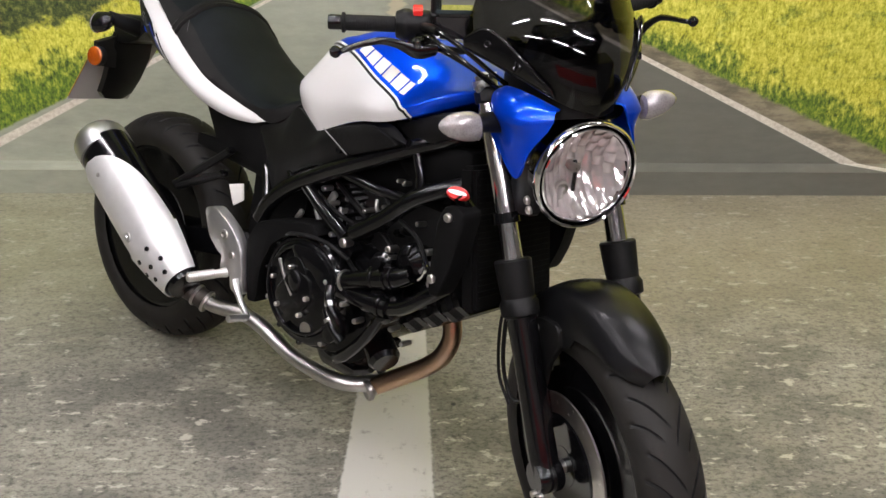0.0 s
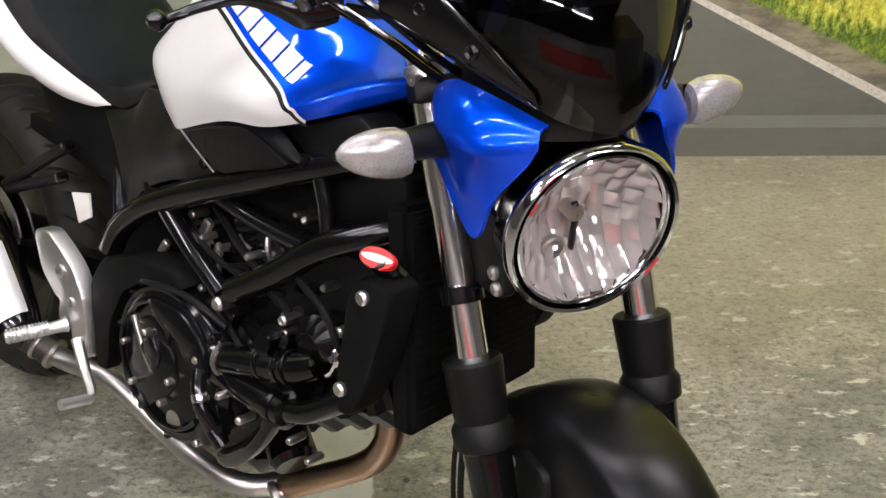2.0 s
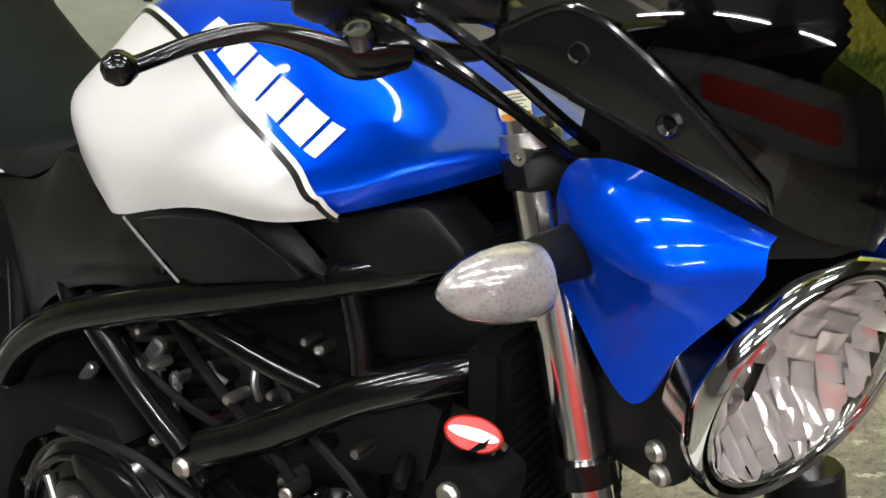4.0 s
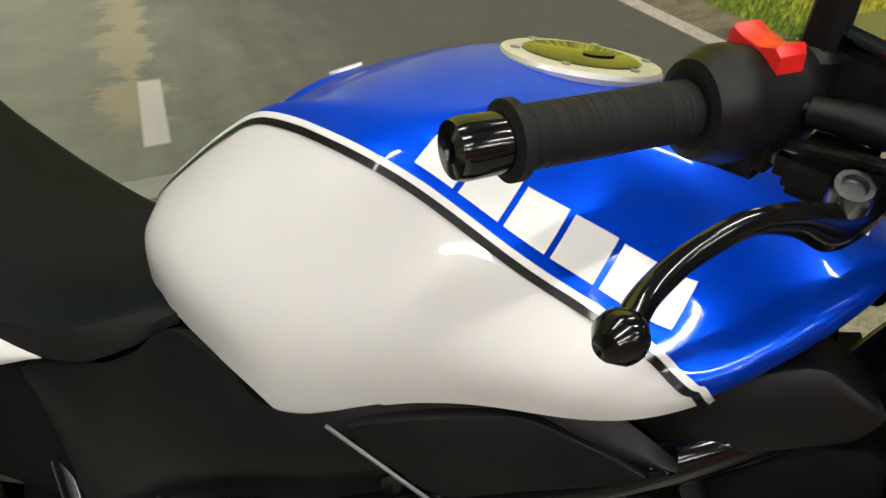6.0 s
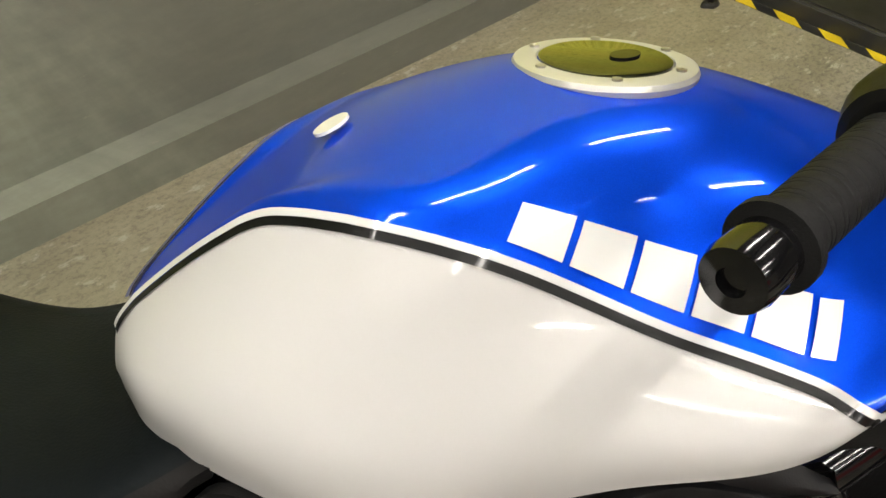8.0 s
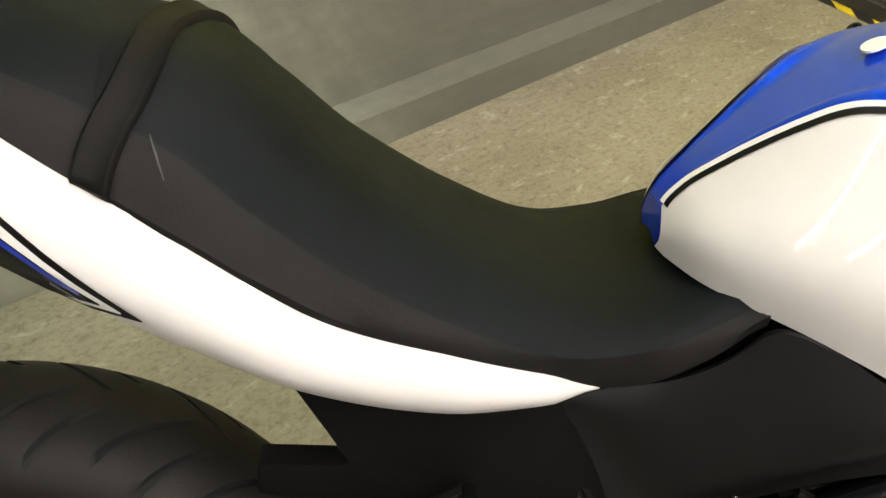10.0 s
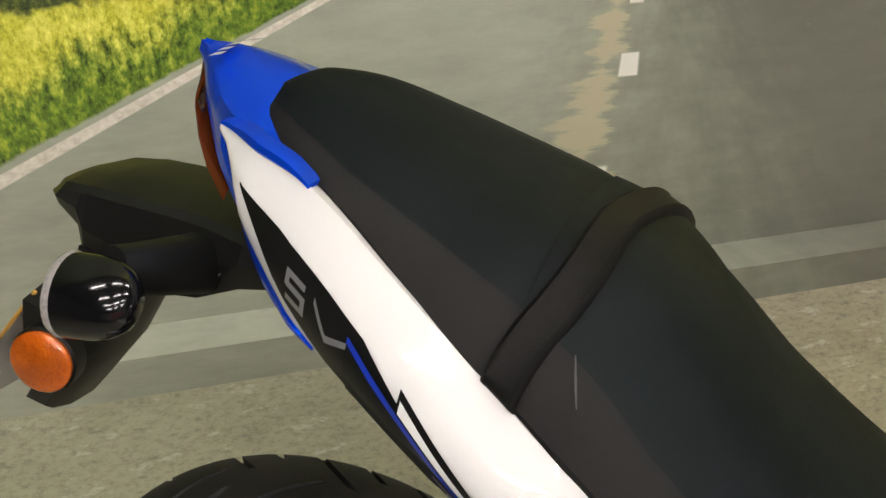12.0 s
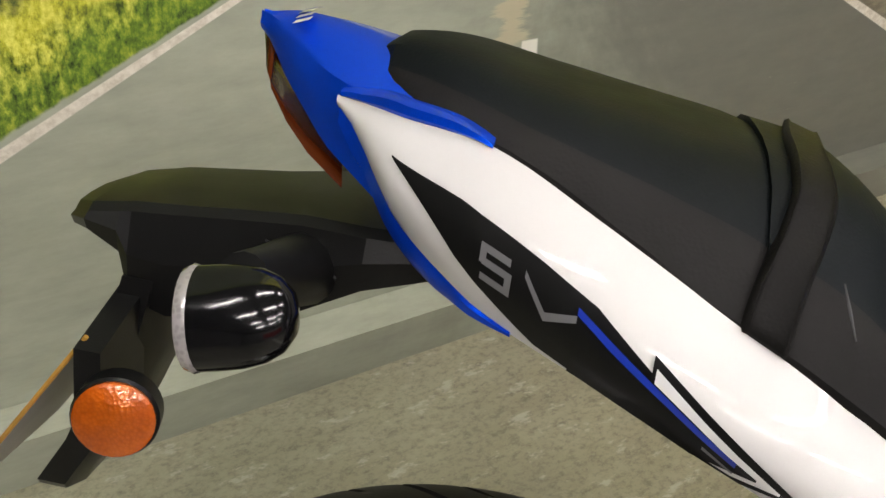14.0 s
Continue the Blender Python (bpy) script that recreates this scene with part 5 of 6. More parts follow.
# thermostat lobe with ribs, its pipe and clamps
eng("thermostat", lathe([(0.034, -0.03), (0.036, 0.0), (0.032, 0.014), (0.020, 0.022), (0.0005, 0.024)], (0.968, -0.140, 0.578), (0.25, -1, 0.25), 22), ENGINE, "round black thermostat housing")
for n in range(5):
    a = radians(30 + 30 * n)
    eng("housing_rib", tube([(0.968 + 0.012 * math.cos(a), -0.164, 0.578 + 0.012 * math.sin(a)), (0.968 + 0.033 * math.cos(a), -0.150, 0.578 + 0.033 * math.sin(a))], 0.0028, 1, 6), GLOSS)
for x, z in ((0.826, 0.482), (0.905, 0.518), (0.939, 0.529), (0.953, 0.535)):
    eng("hose_clamp", lathe([(0.0245, -0.0035), (0.0256, 0.0), (0.0245, 0.0035)], (x, -0.172, z), (0.93, 0.0, 0.36), 18), STEEL if x < 0.85 else GLOSS)
eng("hose", tube([(0.826, -0.172, 0.482), (0.880, -0.174, 0.506), (0.953, -0.172, 0.535), (0.990, -0.165, 0.556)], [0.022, 0.021, 0.022, 0.018], 5, 14), GLOSS, "black coolant hose")
eng("wire_clip", tube([(1.018, -0.170, 0.592), (1.027, -0.174, 0.586), (1.022, -0.172, 0.568), (1.012, -0.170, 0.556)], 0.0045, 3, 8), HARD_CHROME, "bright wire clip")
for way in ([(0.62, -0.14, 0.66), (0.70, -0.15, 0.625), (0.79, -0.145, 0.60), (0.90, -0.15, 0.615)], [(0.86, -0.15, 0.70), (0.92, -0.16, 0.66), (0.99, -0.165, 0.63), (1.03, -0.16, 0.57)], [(0.60, -0.15, 0.49), (0.66, -0.19, 0.535), (0.75, -0.185, 0.55), (0.82, -0.17, 0.53)]):
    eng("cable", tube(way, 0.0048, 6, 8), SATIN)
eng("oil_filter", lathe([(0.001, 0), (0.036, 0.0), (0.038, 0.06), (0.030, 0.072), (0.001, 0.072)], (0.83, -0.045, 0.325), (0.80, -0.30, -0.45), 24), GLOSS, "black oil filter")
eng("sump", skin(bmesh.new(), [[(x, -w, z), (x, w, z), (x, w, 0.30), (x, -w, 0.30)] for x, w, z in ((0.63, 0.06, 0.275), (0.68, 0.06, 0.240), (0.78, 0.06, 0.240), (0.83, 0.05, 0.28))]), ENGINE, "", 25)

# bright castings behind the frame tubes, bolts on the engine's side
for x, z, w, h, turn in ((0.708, 0.627, 0.016, 0.034, 25), (0.617, 0.559, 0.013, 0.030, 30), (0.740, 0.606, 0.009, 0.022, -20)):
    eng("casting", soft_box((-w / 2, -0.006, -h / 2), (w / 2, 0.006, h / 2), 0.003, Matrix.Translation((x, -0.128, z)) @ Matrix.Rotation(radians(turn), 4, "Y")), ALLOY, "bare alloy casting")
for x, z, r in ((0.915, 0.584, 0.0075), (0.921, 0.568, 0.0055), (1.034, 0.553, 0.0075), (0.906, 0.721, 0.0055), (0.890, 0.722, 0.0045)):
    eng("engine_bolt", lathe([(r, -0.03), (r, 0.003), (r * 0.7, 0.005), (r * 0.6, 0.002), (0.0005, 0.002)], (x, -0.160 if z < 0.7 else -0.135, z), (0.1, -1, 0.1), 12), STEEL, "bright bolt head")
eng("engine_sheet", soft_box((-0.004, -0.004, -0.018), (0.004, 0.004, 0.018), 0.001, Matrix.Translation((1.010, -0.152, 0.578)) @ Matrix.Rotation(radians(38), 4, "Y")), ALLOY, "bright metal tab")

# radiator with side guards
FIN = plain("fin_black", (0.003, 0.003, 0.003), 0.8, spec=0.1)
radiator = add("radiator", soft_box((-0.018, -0.160, -0.150), (0.018, 0.118, 0.135), 0.008, Matrix.Translation((1.098, 0, 0.675)) @ Matrix.Rotation(radians(-14), 4, "Y")), FIN, bike, "black radiator behind the fork")
for n in range(22):
    z = -0.125 + 0.0115 * n
    add("fin", soft_box((0.018, -0.148, z), (0.0205, 0.106, z + 0.006), 0.0008, Matrix.Translation((1.098, 0, 0.675)) @ Matrix.Rotation(radians(-14), 4, "Y")), FIN, radiator)
def rad_guard():
    return slab(corners([(1.076, 0.735), (1.100, 0.745), (1.130, 0.735), (1.118, 0.62), (1.100, 0.560), (1.078, 0.555), (1.068, 0.61), (1.066, 0.70)], 0.15), -0.170, -0.222, 0.008)
guards = both("radiator_guard", rad_guard, DEEP, radiator, "matt black radiator side guard")
for flip, g in zip((False, True), guards):
    for x, z in ((1.093, 0.718), (1.082, 0.592)):
        b2 = lathe([(0.009, -0.004), (0.009, 0.005), (0.006, 0.008), (0.0005, 0.008)], (x, -0.222, z), (0, -1, 0), 10)
        add("guard_bolt", mirrored(b2) if flip else b2, STEEL, g)
# red oval badge with a white bar beside the radiator
BADGE_AT, BADGE_WAY = (1.096, -0.214, 0.766), Vector((0.30, -0.78, 0.50)).normalized()
badge = add("side_badge", lathe([(0.015, -0.016), (0.0215, -0.010), (0.0215, 0.0), (0.0195, 0.003), (0.0005, 0.0036)], BADGE_AT, BADGE_WAY, 28, squash=0.60), RED, radiator, "small red oval side badge with a white bar")
add("badge_bar", lathe([(0.0185, 0.002), (0.0185, 0.0042), (0.0005, 0.0046)], BADGE_AT, BADGE_WAY, 24, squash=0.24), DECAL_WHITE, badge)
add("badge_stay", tube([(1.100, -0.175, 0.735), (1.098, -0.196, 0.750), BADGE_AT], [0.012, 0.014, 0.013], 3, 10), GLOSS, badge)

# ---- exhaust ----
pipe = add("exhaust_pipe", tube([(0.966, 0.0, 0.490), (0.982, 0.0, 0.452), (0.999, 0.0, 0.415), (1.003, 0.0, 0.380), (0.990, -0.003, 0.338), (0.960, -0.008, 0.302), (0.915, -0.018, 0.263), (0.872, -0.032, 0.228), (0.846, -0.040, 0.206)], 0.0215, 6, 18), BRONZE, bike, "bronze heat-tinted exhaust header")
add("pipe_collar", lathe([(0.022, -0.008), (0.032, -0.005), (0.032, 0.005), (0.022, 0.008)], (0.978, 0.0, 0.461), (0.42, 0, -0.9), 18), ALLOY, pipe)
add("pipe_mouth", lathe([(0.0215, 0.0), (0.0245, 0.004), (0.0245, 0.012), (0.0205, 0.016), (0.0165, 0.012), (0.0160, -0.010), (0.0005, -0.010)], (0.850, -0.052, 0.204), (-0.35, -0.80, -0.30), 22), STEEL, pipe, "dark open pipe flange")
for n in range(3):
    add("collar_stud", lathe([(0.0045, -0.012), (0.0045, 0.010), (0.0005, 0.011)], (0.950 - 0.020 * n, -0.055 - 0.010 * n, 0.470 - 0.002 * n), (0.1, -0.5, -0.8), 8), STEEL, pipe)
add("collector", tube([(0.840, -0.030, 0.212), (0.815, -0.070, 0.206), (0.770, -0.090, 0.200), (0.690, -0.092, 0.196), (0.610, -0.098, 0.208), (0.534, -0.118, 0.246), (0.47, -0.130, 0.256), (0.39, -0.150, 0.250), (0.315, -0.178, 0.270)], 0.0185, 6, 18), STEEL, pipe, "steel pipe under the engine")
add("chamber", lathe([(0.015, 0.0), (0.045, 0.02), (0.048, 0.13), (0.030, 0.16), (0.001, 0.16)], (0.80, 0.0, 0.225), (-1, 0.0, 0.0), 24), GLOSS, pipe, "black collector box")
add("pipe_joint", tube([(0.375, -0.155, 0.252), (0.31, -0.182, 0.275)], 0.026, 1, 16), plain("sooty_steel", (0.085, 0.072, 0.062), 0.5, 0.7, wear=0.5, grain=0.2, grain_scale=200.0), pipe, "dark worn steel pipe joint")
for x in (0.372, 0.345):
    add("joint_clamp", lathe([(0.028, -0.004), (0.0295, 0.0), (0.028, 0.004)], (x, -0.156 - (0.372 - x) * 0.42, 0.253 + (0.372 - x) * 0.35), (-0.9, -0.38, 0.32), 18), STEEL, pipe)

M0, M1 = Vector((0.354, -0.212, 0.299)), Vector((-0.106, -0.190, 0.549))
MW = (M1 - M0).normalized()
MS = MW.cross(Vector((0, -1, 0))).normalized()     # up across the muffler
MO = MS.cross(MW).normalized()
if MO.y > 0:
    MO = -MO


def can(a, b, grow, lo, hi, n=24, rows=30, taper=True):
    """Part of the muffler's oval skin, between two angles."""
    rings = []
    for i in range(rows + 1):
        k = a + (b - a) * i / rows
        r = 0.064 + grow
        if taper:
            r *= 0.62 + 0.38 * min(1.0, k / 0.30) ** 0.7
            r *= 1.0 + 0.06 * math.sin(math.pi * k)
        p = M0 + (M1 - M0) * k
        rings.append([p + (MS * math.cos(t) * 1.15 + MO * math.sin(t)) * r for t in [lo + (hi - lo) * j / n for j in range(n + 1)]])
    return rings


muffler = add("muffler", skin(bmesh.new(), [r[:-1] for r in can(0.0, 0.90, 0.0, 0, 2 * math.pi)]), GLOSS, bike, "black upswept muffler")
def shield_mesh():
    """The shield: broad at the front, narrowing to a rounded point at the rear."""
    rows = []
    for i in range(31):
        k = 0.24 + 0.57 * i / 30
        wide = (1 - ((k - 0.24) / 0.57) ** 3.2) ** 0.6
        mid = 92 + 10 * (k - 0.24)
        lo, hi = radians(mid - 8 - 88 * wide), radians(mid + 8 + 78 * wide)
        rows.append(can(k, k, 0.0055, lo, hi, 24, 1)[0])
    bm = skin(bmesh.new(), rows, False, False)
    bmesh.ops.recalc_face_normals(bm, faces=bm.faces[:])
    bmesh.ops.solidify(bm, geom=bm.faces[:], thickness=0.003)
    return bm


bm = shield_mesh()
add("muffler_shield", bm, SHIELD, muffler, "brushed silver heat shield", angle=50)
bm = skin(bmesh.new(), can(0.02, 0.27, 0.010, radians(-6), radians(188)), False, False)
bmesh.ops.recalc_face_normals(bm, faces=bm.faces[:])
bmesh.ops.solidify(bm, geom=bm.faces[:], thickness=0.003)
guard2 = add("muffler_guard", bm, SHIELD, muffler, "silver guard plate with drilled holes", angle=50)
for k, t in ((0.06, 70), (0.08, 105), (0.12, 60), (0.13, 90), (0.14, 120), (0.20, 72), (0.20, 108)):
    r = can(k, k, 0.0125, radians(t), radians(t), 1, 1)[0][0]
    p = M0 + (M1 - M0) * k
    add("guard_hole", lathe([(0.0062, -0.004), (0.0062, 0.0008), (0.0005, 0.0002)], r, (r - p), 12), GLOSS, guard2)
r = can(0.33, 0.33, 0.006, radians(95), radians(95), 1, 1)[0][0]
add("shield_bolt", lathe([(0.013, -0.003), (0.013, 0.002), (0.007, 0.004), (0.006, 0.007), (0.0005, 0.007)], r, r - (M0 + (M1 - M0) * 0.33), 16), ALLOY, muffler)
r = can(0.70, 0.70, 0.006, radians(80), radians(80), 1, 1)[0][0]
add("shield_bolt", lathe([(0.006, -0.003), (0.006, 0.002), (0.0005, 0.004)], r, r - (M0 + (M1 - M0) * 0.70), 12), STEEL, muffler)
end = M0 + (M1 - M0) * 0.88
add("muffler_end", lathe([(0.071, -0.004), (0.072, 0.02), (0.070, 0.045), (0.060, 0.062), (0.042, 0.068), (0.034, 0.062), (0.028, 0.02), (0.0005, 0.02)], end, MW, 32), ALLOY, muffler, "polished chrome end cap")

# ---- foot controls ----
both("pivot_plate", lambda: slab(corners([(0.515, 0.47), (0.545, 0.525), (0.600, 0.548), (0.715, 0.578), (0.745, 0.555), (0.655, 0.535), (0.595, 0.49), (0.572, 0.42), (0.575, 0.335), (0.545, 0.33), (0.53, 0.40)], 0.15), -0.12, -0.188, 0.006), DEEP, bike, "black frame pivot cover")
def peg_hanger():
    return slab(corners([(0.373, 0.506), (0.412, 0.518), (0.450, 0.502), (0.486, 0.482), (0.517, 0.444), (0.530, 0.400), (0.540, 0.345), (0.522, 0.334), (0.500, 0.340), (0.492, 0.376), (0.466, 0.360), (0.452, 0.378), (0.452, 0.412), (0.438, 0.416), (0.398, 0.446)], 0.15), -0.172, -0.200, 0.005)
hangers = both("footrest_hanger", peg_hanger, ALLOY, bike, "bare alloy footrest bracket")
for flip, h in zip((False, True), hangers):
    def fix(name, bm, mat, label=""):
        add(name, mirrored(bm) if flip else bm, mat, h, label)
    peg = tube([(0.478, -0.200, 0.378), (0.472, -0.222, 0.375), (0.450, -0.288, 0.366)], [0.013, 0.010, 0.009], 4, 12)
    fix("footrest", peg, ALLOY, "ribbed alloy footrest")
    for n in range(12):
        fix("peg_rib", lathe([(0.0115, -0.0018), (0.0125, 0.0), (0.0115, 0.0018)], (0.468 - 0.0017 * n, -0.228 - 0.005 * n, 0.3742 - 0.0007 * n), (-0.33, -1, -0.13), 12), ALLOY)
    fix("hanger_bolt", lathe([(0.011, -0.002), (0.011, 0.005), (0.006, 0.007), (0.0005, 0.004)], (0.458, -0.200, 0.466), (0, -1, 0), 14), STEEL)
    fix("hanger_bolt", lathe([(0.008, -0.002), (0.008, 0.005), (0.0005, 0.006)], (0.492, -0.200, 0.425), (0, -1, 0), 14), STEEL)
    fix("foot_pedal", tube([(0.520, -0.208, 0.375), (0.555, -0.215, 0.340), (0.600, -0.230, 0.322), (0.604, -0.245, 0.320)], [0.010, 0.008, 0.0075, 0.0075], 5, 10), ALLOY, "alloy foot pedal")
    fix("pedal_tip", tube([(0.606, -0.238, 0.320), (0.602, -0.285, 0.324)], 0.0085, 1, 10), ALLOY)
add("side_stand", tube([(0.60, 0.13, 0.26), (0.615, 0.20, 0.16), (0.63, 0.255, 0.072)], 0.012, 4, 10), GLOSS, bike, "black side stand")
# ---- fork, mudguard and brakes ----
SLOPE = 0.455
UP = Vector((-SLOPE, 0, 1)).normalized()
def fork_at(z, y, ahead=0.0):
    return Vector((AXLE_X + 0.012 - SLOPE * (z - AXLE_Z) + ahead, y, z))
def leg(y):
    low = tube([fork_at(0.285, y), fork_at(0.34, y), fork_at(0.50, y), fork_at(0.605, y)], [0.024, 0.029, 0.027, 0.030], 4, 20)
    return low
def fork_leg(side):
    y = -0.115 * side
    o = add("fork_leg", leg(y), GLOSS, bike, "black lower fork leg", True)
    add("fork_boot", lathe([(0.028, -0.018), (0.037, -0.012), (0.038, 0.010), (0.032, 0.020), (0.033, 0.030), (0.036, 0.090), (0.033, 0.094), (0.024, 0.094)], fork_at(0.600, y), UP, 24), SATIN, o, "black plastic fork guard", True)
    add("stanchion", lathe([(0.0205, 0.0), (0.0205, 0.42)], fork_at(0.62, y), UP, 24), HARD_CHROME, o, "polished fork tube", True)
    add("fork_clamp_band", lathe([(0.0205, -0.010), (0.027, -0.010), (0.027, 0.010), (0.0205, 0.010)], fork_at(0.757, y), UP, 20), GLOSS, o, "", True)
    add("fork_cap", lathe([(0.023, 0.0), (0.023, 0.012), (0.016, 0.014), (0.015, 0.022), (0.0005, 0.022)], fork_at(0.982, y), UP, 20), ALLOY, o, "alloy fork top cap", True)
    add("fork_axle_lug", lathe([(0.030, -0.026), (0.034, -0.02), (0.034, 0.02), (0.030, 0.026), (0.0005, 0.026)], fork_at(0.304, y), (0, 1, 0), 20), GLOSS, o, "", True)
    for dz in (0.0, 0.03):
        add("lug_bolt", lathe([(0.0065, 0.0), (0.0065, 0.01), (0.0005, 0.011)], fork_at(0.29 - dz * 0.4, y, 0.03 - dz) + Vector((0, -0.026 * side, 0)), (0, -side, 0), 10), STEEL, o, "", True)
    add("caliper", soft_box((-0.03, -0.026, -0.055), (0.03, 0.026, 0.055), 0.010, Matrix.Translation(fork_at(0.40, y * 0.72, -0.062)) @ Matrix.Rotation(radians(-20), 4, "Y")), GLOSS, o, "black brake caliper", True)
    return o
fork_leg(1), fork_leg(-1)
for z, thick, wide in ((0.775, 0.018, 0.72), (0.967, 0.014, 1.0)):
    m = Matrix.Translation(fork_at(z, 0)) @ Matrix.Rotation(radians(-RAKE), 4, "Y")
    yoke = bmesh.new()
    outline = [(0.035, -0.135), (0.035, 0.135), (-0.02, 0.140), (-0.05, 0.06), (-0.06, 0.0), (-0.05, -0.06), (-0.02, -0.140)]
    rings = [[m @ Vector((x * k, y * k * wide, h)) for x, y in corners(outline, 0.2)] for k, h in ((0.96, -thick), (1.0, -thick * 0.7), (1.0, thick * 0.7), (0.96, thick))]
    skin(yoke, rings)
    add("fork_yoke", yoke, SATIN, bike, "black fork yoke", True)
for side in (-1, 1):
    add("yoke_bolt", lathe([(0.0085, -0.02), (0.0085, 0.008), (0.007, 0.011), (0.0035, 0.011), (0.0035, 0.007), (0.0005, 0.007)], fork_at(0.985, 0.128 * side, 0.012), (0.35, side, 0), 18), STEEL, bike, "bright yoke pinch bolt", True)
FORK_TAG = TURNED @ Matrix.Translation((1.118, -0.134, 0.895)) @ Matrix.Rotation(radians(-10), 4, "Y")
fork_tag = add("fork_tag", slab([(-0.008, -0.011), (0.008, -0.011), (0.008, 0.011), (-0.008, 0.011)], 0.0, -0.0015, 0.0006), PLATE, bike, "small grey printed tag")
fork_tag.matrix_basis = FORK_TAG
for n in range(4):
    add("tag_bar", slab([(-0.006 + 0.0032 * n, -0.008), (-0.0042 + 0.0032 * n, -0.008), (-0.0042 + 0.0032 * n, 0.006), (-0.006 + 0.0032 * n, 0.006)], -0.0015, -0.002, 0.0002), DECAL_BLACK, fork_tag)

def front_guard():
    """Mudguard that follows the tyre, with a raised crown and side wings."""
    rows = []
    for i in range(33):
        k = i / 32
        a = radians(60 + 82 * k)
        crown = 0.335 + 0.026 * math.sin(math.pi * min(1.0, k * 1.25)) + 0.004
        w = 0.030 + 0.046 * math.sin(math.pi * min(1.0, 0.10 + 0.80 * k)) ** 0.55
        w *= min(1.0, 0.35 + (k / 0.12) ** 0.5 * 0.65)
        drop = 0.012 + 0.075 * math.sin(math.pi * k) ** 2 * (0.65 if k < 0.35 else 1.0)
        row = []
        for j in range(21):
            s = j / 20 * 2 - 1
            t = abs(s)
            if t < 0.55:
                y, r = w * (t / 0.55) * 0.72, crown - 0.010 * (t / 0.55) ** 2
            elif t < 0.68:
                q = (t - 0.55) / 0.13
                y, r = w * (0.72 + 0.14 * q), crown - 0.010 - 0.016 * q
            else:
                q = (t - 0.68) / 0.32
                y, r = w * (0.86 + 0.14 * min(1, q * 2)), crown - 0.026 - drop * q
            row.append((AXLE_X + r * math.cos(a), math.copysign(y, s), AXLE_Z + r * math.sin(a)))
        rows.append(row)
    bm = skin(bmesh.new(), rows, False, False)
    bmesh.ops.recalc_face_normals(bm, faces=bm.faces[:])
    bmesh.ops.solidify(bm, geom=bm.faces[:], thickness=0.003)
    return bm
fender = add("front_mudguard", front_guard(), plain("mudguard_black", (0.0055, 0.0055, 0.006), 0.30, wear=0.25, spec=0.22), bike, "smooth black front mudguard", True, angle=35)
for flip in (False, True):
    bm = slab(corners([(1.245, 0.52), (1.30, 0.585), (1.37, 0.60), (1.385, 0.56), (1.345, 0.50), (1.33, 0.43), (1.30, 0.42), (1.285, 0.48)], 0.15), -0.072, -0.084, 0.004)
    add("mudguard_stay", mirrored(bm) if flip else bm, SATIN, fender, "", True)
    for x, z in ((1.315, 0.50), (1.30, 0.56)):
        b2 = lathe([(0.0085, -0.002), (0.0085, 0.004), (0.0005, 0.006)], (x, -0.086, z), (0, -1, 0), 12)
        add("stay_screw", mirrored(b2) if flip else b2, STEEL, fender, "", True)
add("brake_hose", tube([(1.262, -0.118, 0.60), (1.245, -0.122, 0.56), (1.250, -0.128, 0.46), (1.285, -0.125, 0.40), (1.31, -0.10, 0.40)], 0.0045, 6, 8), SATIN, bike, "black brake hose", True)
add("brake_hose", tube([(1.262, -0.118, 0.62), (1.238, -0.130, 0.55), (1.248, -0.136, 0.44), (1.285, -0.130, 0.385)], 0.0035, 6, 8), SATIN, bike, "black brake hose", True)

# ---- headlight ----
HL = Vector((1.300, 0, 0.857))
HW = Vector((1, 0, -0.06)).normalized()
bucket = add("headlight", lathe([(0.0005, -0.125), (0.045, -0.125), (0.080, -0.10), (0.096, -0.055), (0.100, -0.012), (0.098, 0.0)], HL, HW, 48, caps=False), GLOSS, bike, "black round headlight shell with chrome ring", True)
add("headlight_ring", lathe([(0.0985, -0.040), (0.1010, -0.036), (0.1022, -0.014), (0.1048, -0.010), (0.1050, -0.003), (0.1035, 0.003), (0.1005, 0.006), (0.0975, 0.004), (0.0962, -0.003)], HL, HW, 72, caps=False), CHROME, bucket, "chrome headlight ring", True)
add("ring_groove", lathe([(0.0965, -0.003), (0.0945, -0.007), (0.0920, -0.004)], HL, HW, 64, caps=False), GLOSS, bucket, "black groove in the ring", True)
add("inner_ring", lathe([(0.0925, -0.005), (0.0920, 0.002), (0.0900, 0.0035), (0.0880, 0.0015), (0.0868, -0.004)], HL, HW, 64, caps=False), CHROME, bucket, "thin chrome inner ring", True)
